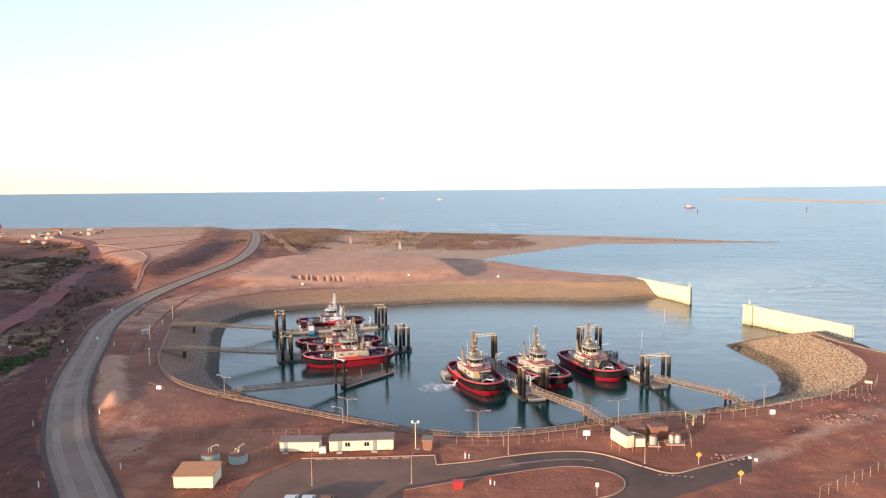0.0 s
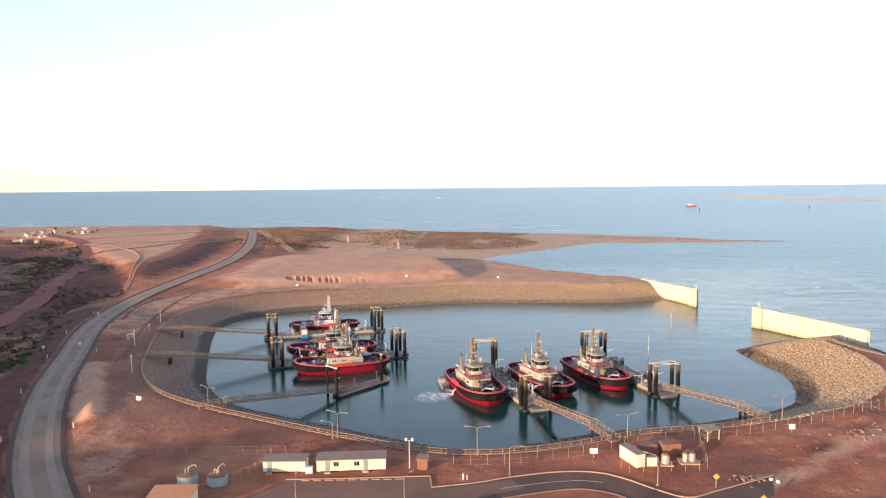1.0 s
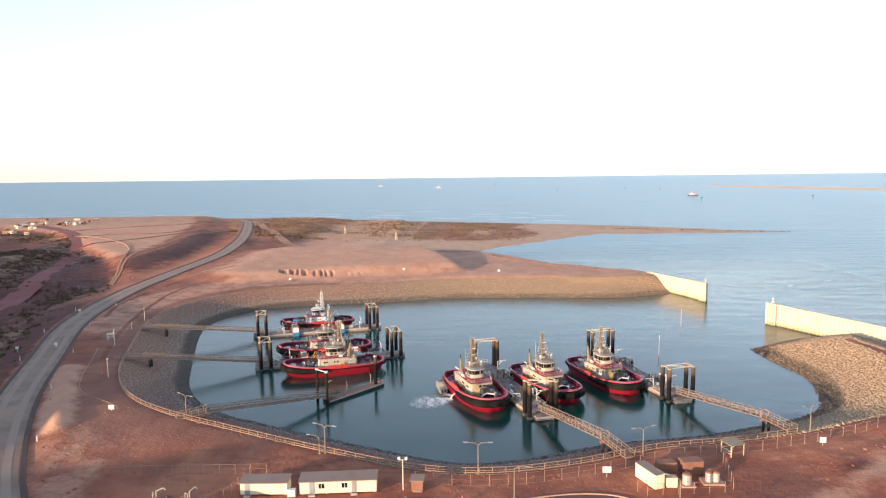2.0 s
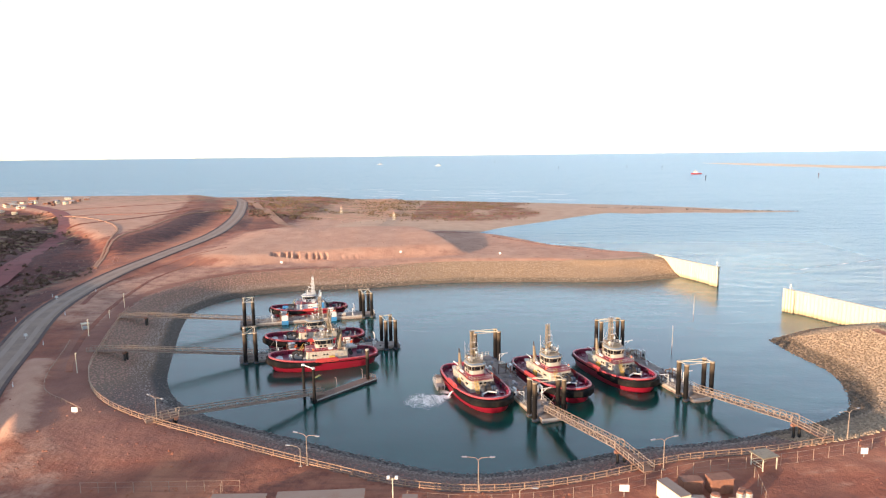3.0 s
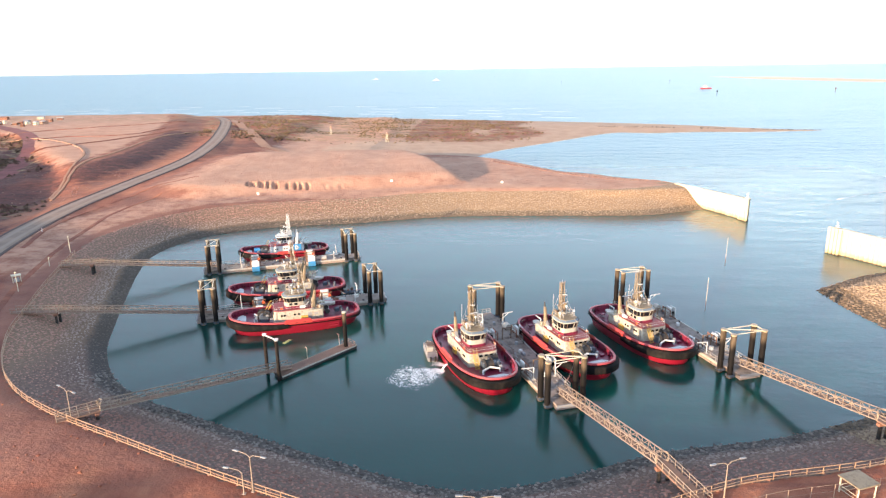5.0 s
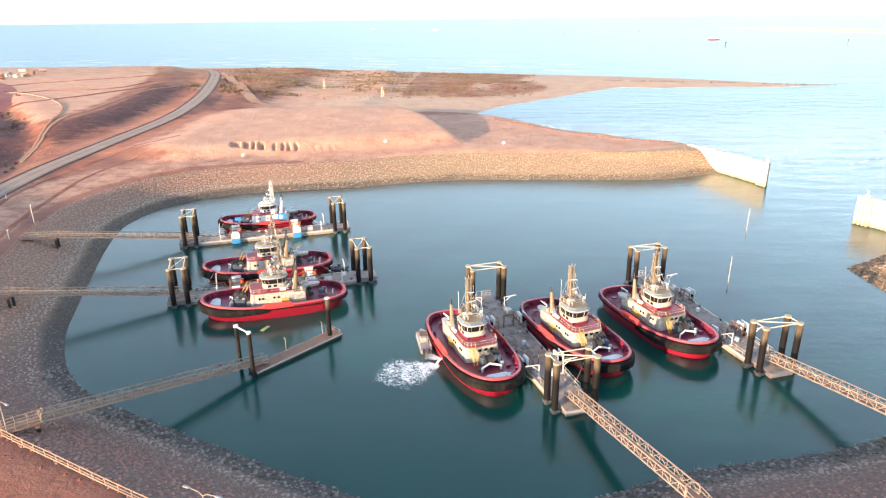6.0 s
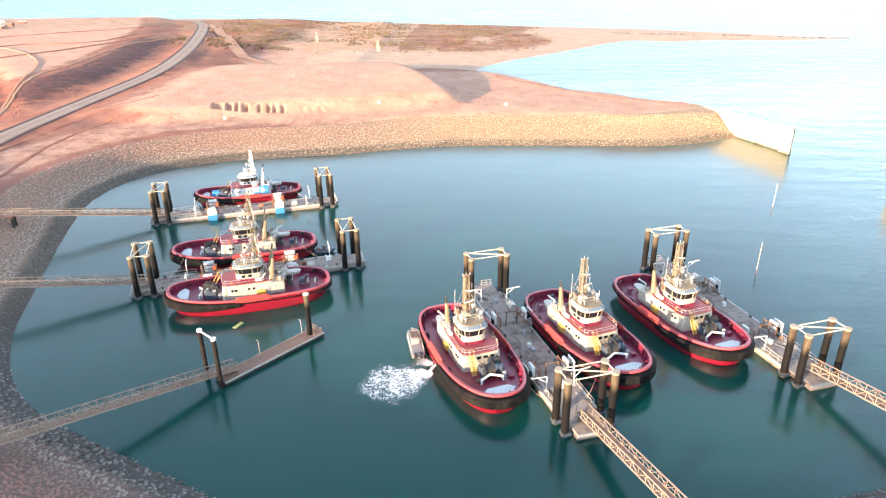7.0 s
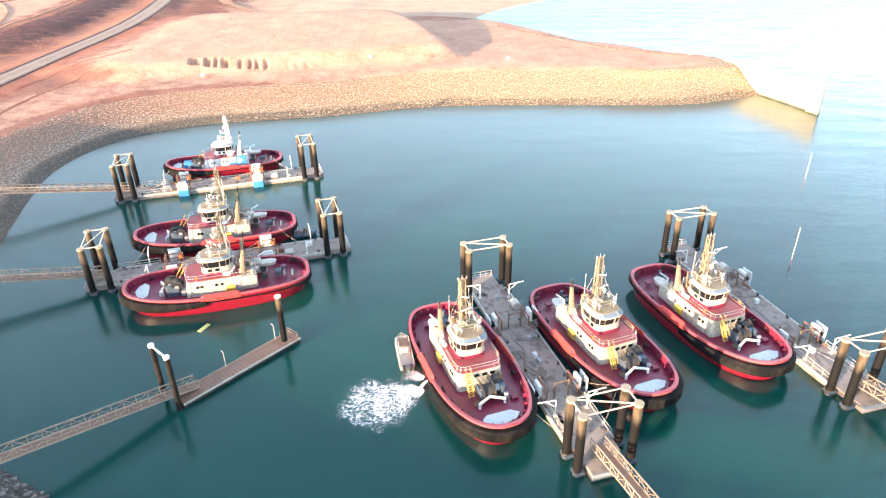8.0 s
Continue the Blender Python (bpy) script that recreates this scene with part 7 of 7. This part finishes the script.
# ---- scrub, rubble and surf ----
def scatter(name, region, count, leaf_mat, size_low, size_high, label, seed, leaves=26):
    """Low shrubs as clumps of small leaf blades."""
    rg = np.random.RandomState(seed)
    pts = []
    while len(pts) < count:
        xy = np.stack([rg.uniform(region[0], region[1], 3000), rg.uniform(region[2], region[3], 3000)], 1)
        z, masks = terrain(xy[:, 0], xy[:, 1])
        ok = (rg.uniform(0, 1, 3000) < masks["scrub"]) & (z > 0.5) & (waves(xy[:, 0], xy[:, 1], 10, seed) > 0.0)
        ok &= distances(xy[:, 0], xy[:, 1], ROAD_LINE, False) > 8
        pts += [(x, y, h) for (x, y), h in zip(xy[ok], z[ok])]
    cos, faces = [], []
    for x, y, z in pts[:count]:
        s = rg.uniform(size_low, size_high)
        for _ in range(leaves):
            v = rg.normal(0, 1, 3)
            v /= np.linalg.norm(v)
            c = np.array([x, y, z]) + v * np.array([s, s, s * 0.55]) * rg.uniform(0.5, 1.0) + (0, 0, s * 0.3)
            a, b = rg.normal(0, 0.34 * s, 3), rg.normal(0, 0.34 * s, 3)
            k = len(cos)
            cos += [c - a, c + b, c + a]
            faces.append((k, k + 1, k + 2))
    me = bpy.data.meshes.new(name)
    me.from_pydata(np.array(cos), [], faces)
    me.materials.append(leaf_mat)
    return tagged(new(name, me), label, "scrub", kind="stuff")


scatter("dune_scrub", (-230, 60, 545, 800), 2400, LEAF_DRY, 0.35, 1.0, "dry olive and brown scrub covering the dunes", 31)
scatter("hollow_scrub", (-440, -140, 200, 600), 2600, LEAF, 0.35, 1.3, "dry brown scrub on the hollow ground west of the road", 32)
scatter("green_scrub", (-160, -128, 185, 245), 220, LEAF_GREEN, 0.4, 1.1, "green weeds on the verge below the road", 33)

bx, by = rng.uniform(-240, -132, 1600), rng.uniform(190, 430, 1600)
bz, _ = terrain(bx, by)
rx = np.interp(by, [p.y for p in ROAD_LINE], [p.x for p in ROAD_LINE])
ok = (rx - bx > 14) & (waves(bx, by, 14, 40) > -0.1)
tagged(joined("rubble", bx[ok], by[ok], bz[ok] + 0.1, rng.uniform(0.15, 0.5, ok.sum()), SHADE_GRAVEL), "pale loose rubble on the hollow ground", "rubble", kind="stuff")

# loose clods and stones on the bare ground
gx2 = np.concatenate([rng.uniform(-125, -45, 700), rng.uniform(40, 125, 380), rng.uniform(-60, 45, 350), rng.uniform(-150, 60, 700), rng.uniform(-260, -150, 700)])
gy2 = np.concatenate([rng.uniform(105, 215, 700), rng.uniform(105, 175, 380), rng.uniform(105, 138, 350), rng.uniform(335, 440, 700), rng.uniform(200, 480, 700)])
gz2, gm2 = terrain(gx2, gy2)
ok = (gm2["rock"] < 0.1) & (distances(gx2, gy2, ROAD_LINE, False) > 7) & (waves(gx2, gy2, 9, 51) > -0.1)
ok &= ~((gx2 > -42) & (gx2 < 56) & (gy2 < 132))
tagged(joined("earth_clod", gx2[ok], gy2[ok], gz2[ok] + 0.03, rng.uniform(0.08, 0.34, ok.sum()), GROUND), "scattered red earth clods on the graded ground", "clods", kind="stuff")

rim_rocks = curve_through([(69.0, 159.6), (73.0, 161.3), (77.7, 163.0), (83.5, 165.2), (89.4, 167.8), (97, 172)], 0.8)
group = "boulders along the east rim"
boulder = None
for p in rim_rocks:
    k = float(rng.uniform(0.35, 0.62))
    m = Matrix.LocRotScale((p.x + float(rng.uniform(-0.3, 0.3)), p.y + float(rng.uniform(-0.3, 0.3)), ground_z(p.x, p.y) + 0.6 * k), Euler((0, 0, float(rng.uniform(0, 6)))), (k, k * 0.85, k))
    if boulder is None:
        co, tri = SHAPES[2]
        me = bpy.data.meshes.new("boulder")
        me.from_pydata(co, [], tri.tolist())
        me.materials.append(SUN_STONE)
        boulder = tagged(new("boulder", me), "pale boulder set along the rim beside the wire fence", "boulder", group)
        boulder.matrix_basis = m
    else:
        copy_thing(boulder, m)
for cx0, cy0, n, w in ((84.5, 151.0, 46, 3.2), (78.5, 147.3, 30, 2.2), (48.8, 128.8, 40, 1.8), (94.3, 164.1, 30, 2.5)):
    hx, hy = rng.normal(cx0, w, n), rng.normal(cy0, w * 0.55, n)
    hz, _ = terrain(hx, hy)
    tagged(joined("rubble", hx, hy, hz + 0.08, rng.uniform(0.12, 0.42, n), SHADE_GRAVEL), "scattered broken rock on the east ground", "rubble", kind="stuff")
for x, y, rz in ((52.9, 128.7, 20), (53.7, 127.8, -30)):
    bag = thing("bulk_bag", pose(x, y, ground_z(x, y), 0, 0, rz), "white slumped bulk bag on bare earth", "bag", "bulk bags on the ground")
    part("sack", loft(fresh(), [rounded(0.3, 0.24, 0.0, 3.5, 14), rounded(0.36, 0.28, 0.2, 3, 14), rounded(0.3, 0.24, 0.42, 3, 14), rounded(0.12, 0.1, 0.5, 2.5, 14)]), WHITE, bag, smooth=True)
block = thing("concrete_block", pose(103, 177.5, ground_z(103, 177.5), 0, 0, -25), "pale concrete block beside the fence on the head", "block")
part("body", box(fresh(), (1.7, 0.8, 0.6), (0, 0, 0.3), 0, 0.08), CREAM, block)
surf = []
for k, (off, w) in enumerate(((45, 4.0), (80, 3.4), (125, 4.2), (165, 3.0))):
    line = [p for p in offset_line(COAST, -off) if p.x < 120 and p.y > 700 and p.x > -900]
    bm = fresh()
    prev = None
    for i, p in enumerate(along(line, 4.0)):
        live = noise.noise(Vector((i * 0.09, k * 9.0, 0))) > 0.02 * k
        h = w * (0.5 + noise.noise(Vector((i * 0.4, k, 4))))
        row = (bm.verts.new((p.x, p.y - h, 0.03)), bm.verts.new((p.x, p.y, 0.35)), bm.verts.new((p.x, p.y + h, 0.03)))
        if prev and live:
            bm.faces.new((prev[0], row[0], row[1], prev[1]))
            bm.faces.new((prev[1], row[1], row[2], prev[2]))
        prev = row
    tagged(link(bm, "surf", FOAM, None, True), "thin broken white surf line off the beach", "surf", kind="stuff")
inner_bay = [p for p in COAST if 12 < p.x < 262 and 515 < p.y < 642]
bm = fresh()
prev = None
for i, p in enumerate(along(inner_bay, 3.0)):
    h = 0.9 * (0.9 + noise.noise(Vector((i * 0.35, 2.0, 4.0))))
    row = (bm.verts.new((p.x, p.y - 1.2 - h, 0.05)), bm.verts.new((p.x, p.y - 1.0, 0.12)), bm.verts.new((p.x, p.y - 0.4 + h, 0.06)))
    if prev and noise.noise(Vector((i * 0.12, 5.0, 0.0))) > -0.15:
        bm.faces.new((prev[0], row[0], row[1], prev[1]))
        bm.faces.new((prev[1], row[1], row[2], prev[2]))
    prev = row
tagged(link(bm, "surf", FOAM, None, True), "thin white wash along the inner edge of the sand spit", "surf", kind="stuff")
spit = curve_through([(110, 676), (160, 664), (205, 655), (250, 646), (288, 640)], 1.1)
sx = np.array([p.x for p in spit]) + rng.normal(0, 2.2, len(spit))
sy = np.array([p.y for p in spit]) + rng.normal(0, 1.6, len(spit))
sz, _ = terrain(sx, sy)
keep = (sz > 0.05) & (waves(sx, sy, 9, 61) > -0.35)
tagged(joined("rubble", sx[keep], sy[keep], sz[keep] + 0.15, rng.uniform(0.35, 0.95, keep.sum()), SHADE_GRAVEL), "dark rocks and wrack along the sand spit", "rubble", kind="stuff")
# a fading wake on the open water outside the gate
cos, faces, dense = [], [], []
wake_line = curve_through([(150, 356), (168, 367.5), (188, 377.5), (209, 388), (232, 402)], 0.8)
for i, (p, q) in enumerate(zip(wake_line, wake_line[1:])):
    side = Vector((-(q - p).y, (q - p).x)).normalized() * (0.8 + 0.5 * noise.noise(Vector((i * 0.2, 3.0, 1.0))))
    k = len(cos)
    for j, (c, a) in enumerate(((p - side, 0.0), (p, 1.0), (p + side, 0.0))):
        cos.append((c.x, c.y, 0.04))
        dense.append(a * max(0.0, 0.34 + 0.5 * noise.noise(Vector((i * 0.11, 8.0, 2.0)))))
    if i:
        faces += [(k - 3, k - 2, k + 1, k), (k - 2, k - 1, k + 2, k + 1)]
me = bpy.data.meshes.new("wake")
me.from_pydata(cos, [], faces)
me.attributes.new("dense", "FLOAT", "POINT").data.foreach_set("value", np.array(dense, np.float32))
me.materials.append(FOAM_LACE)
tagged(new("wake", me), "faint pale wake line on the sea outside the gate", "wake", kind="stuff")
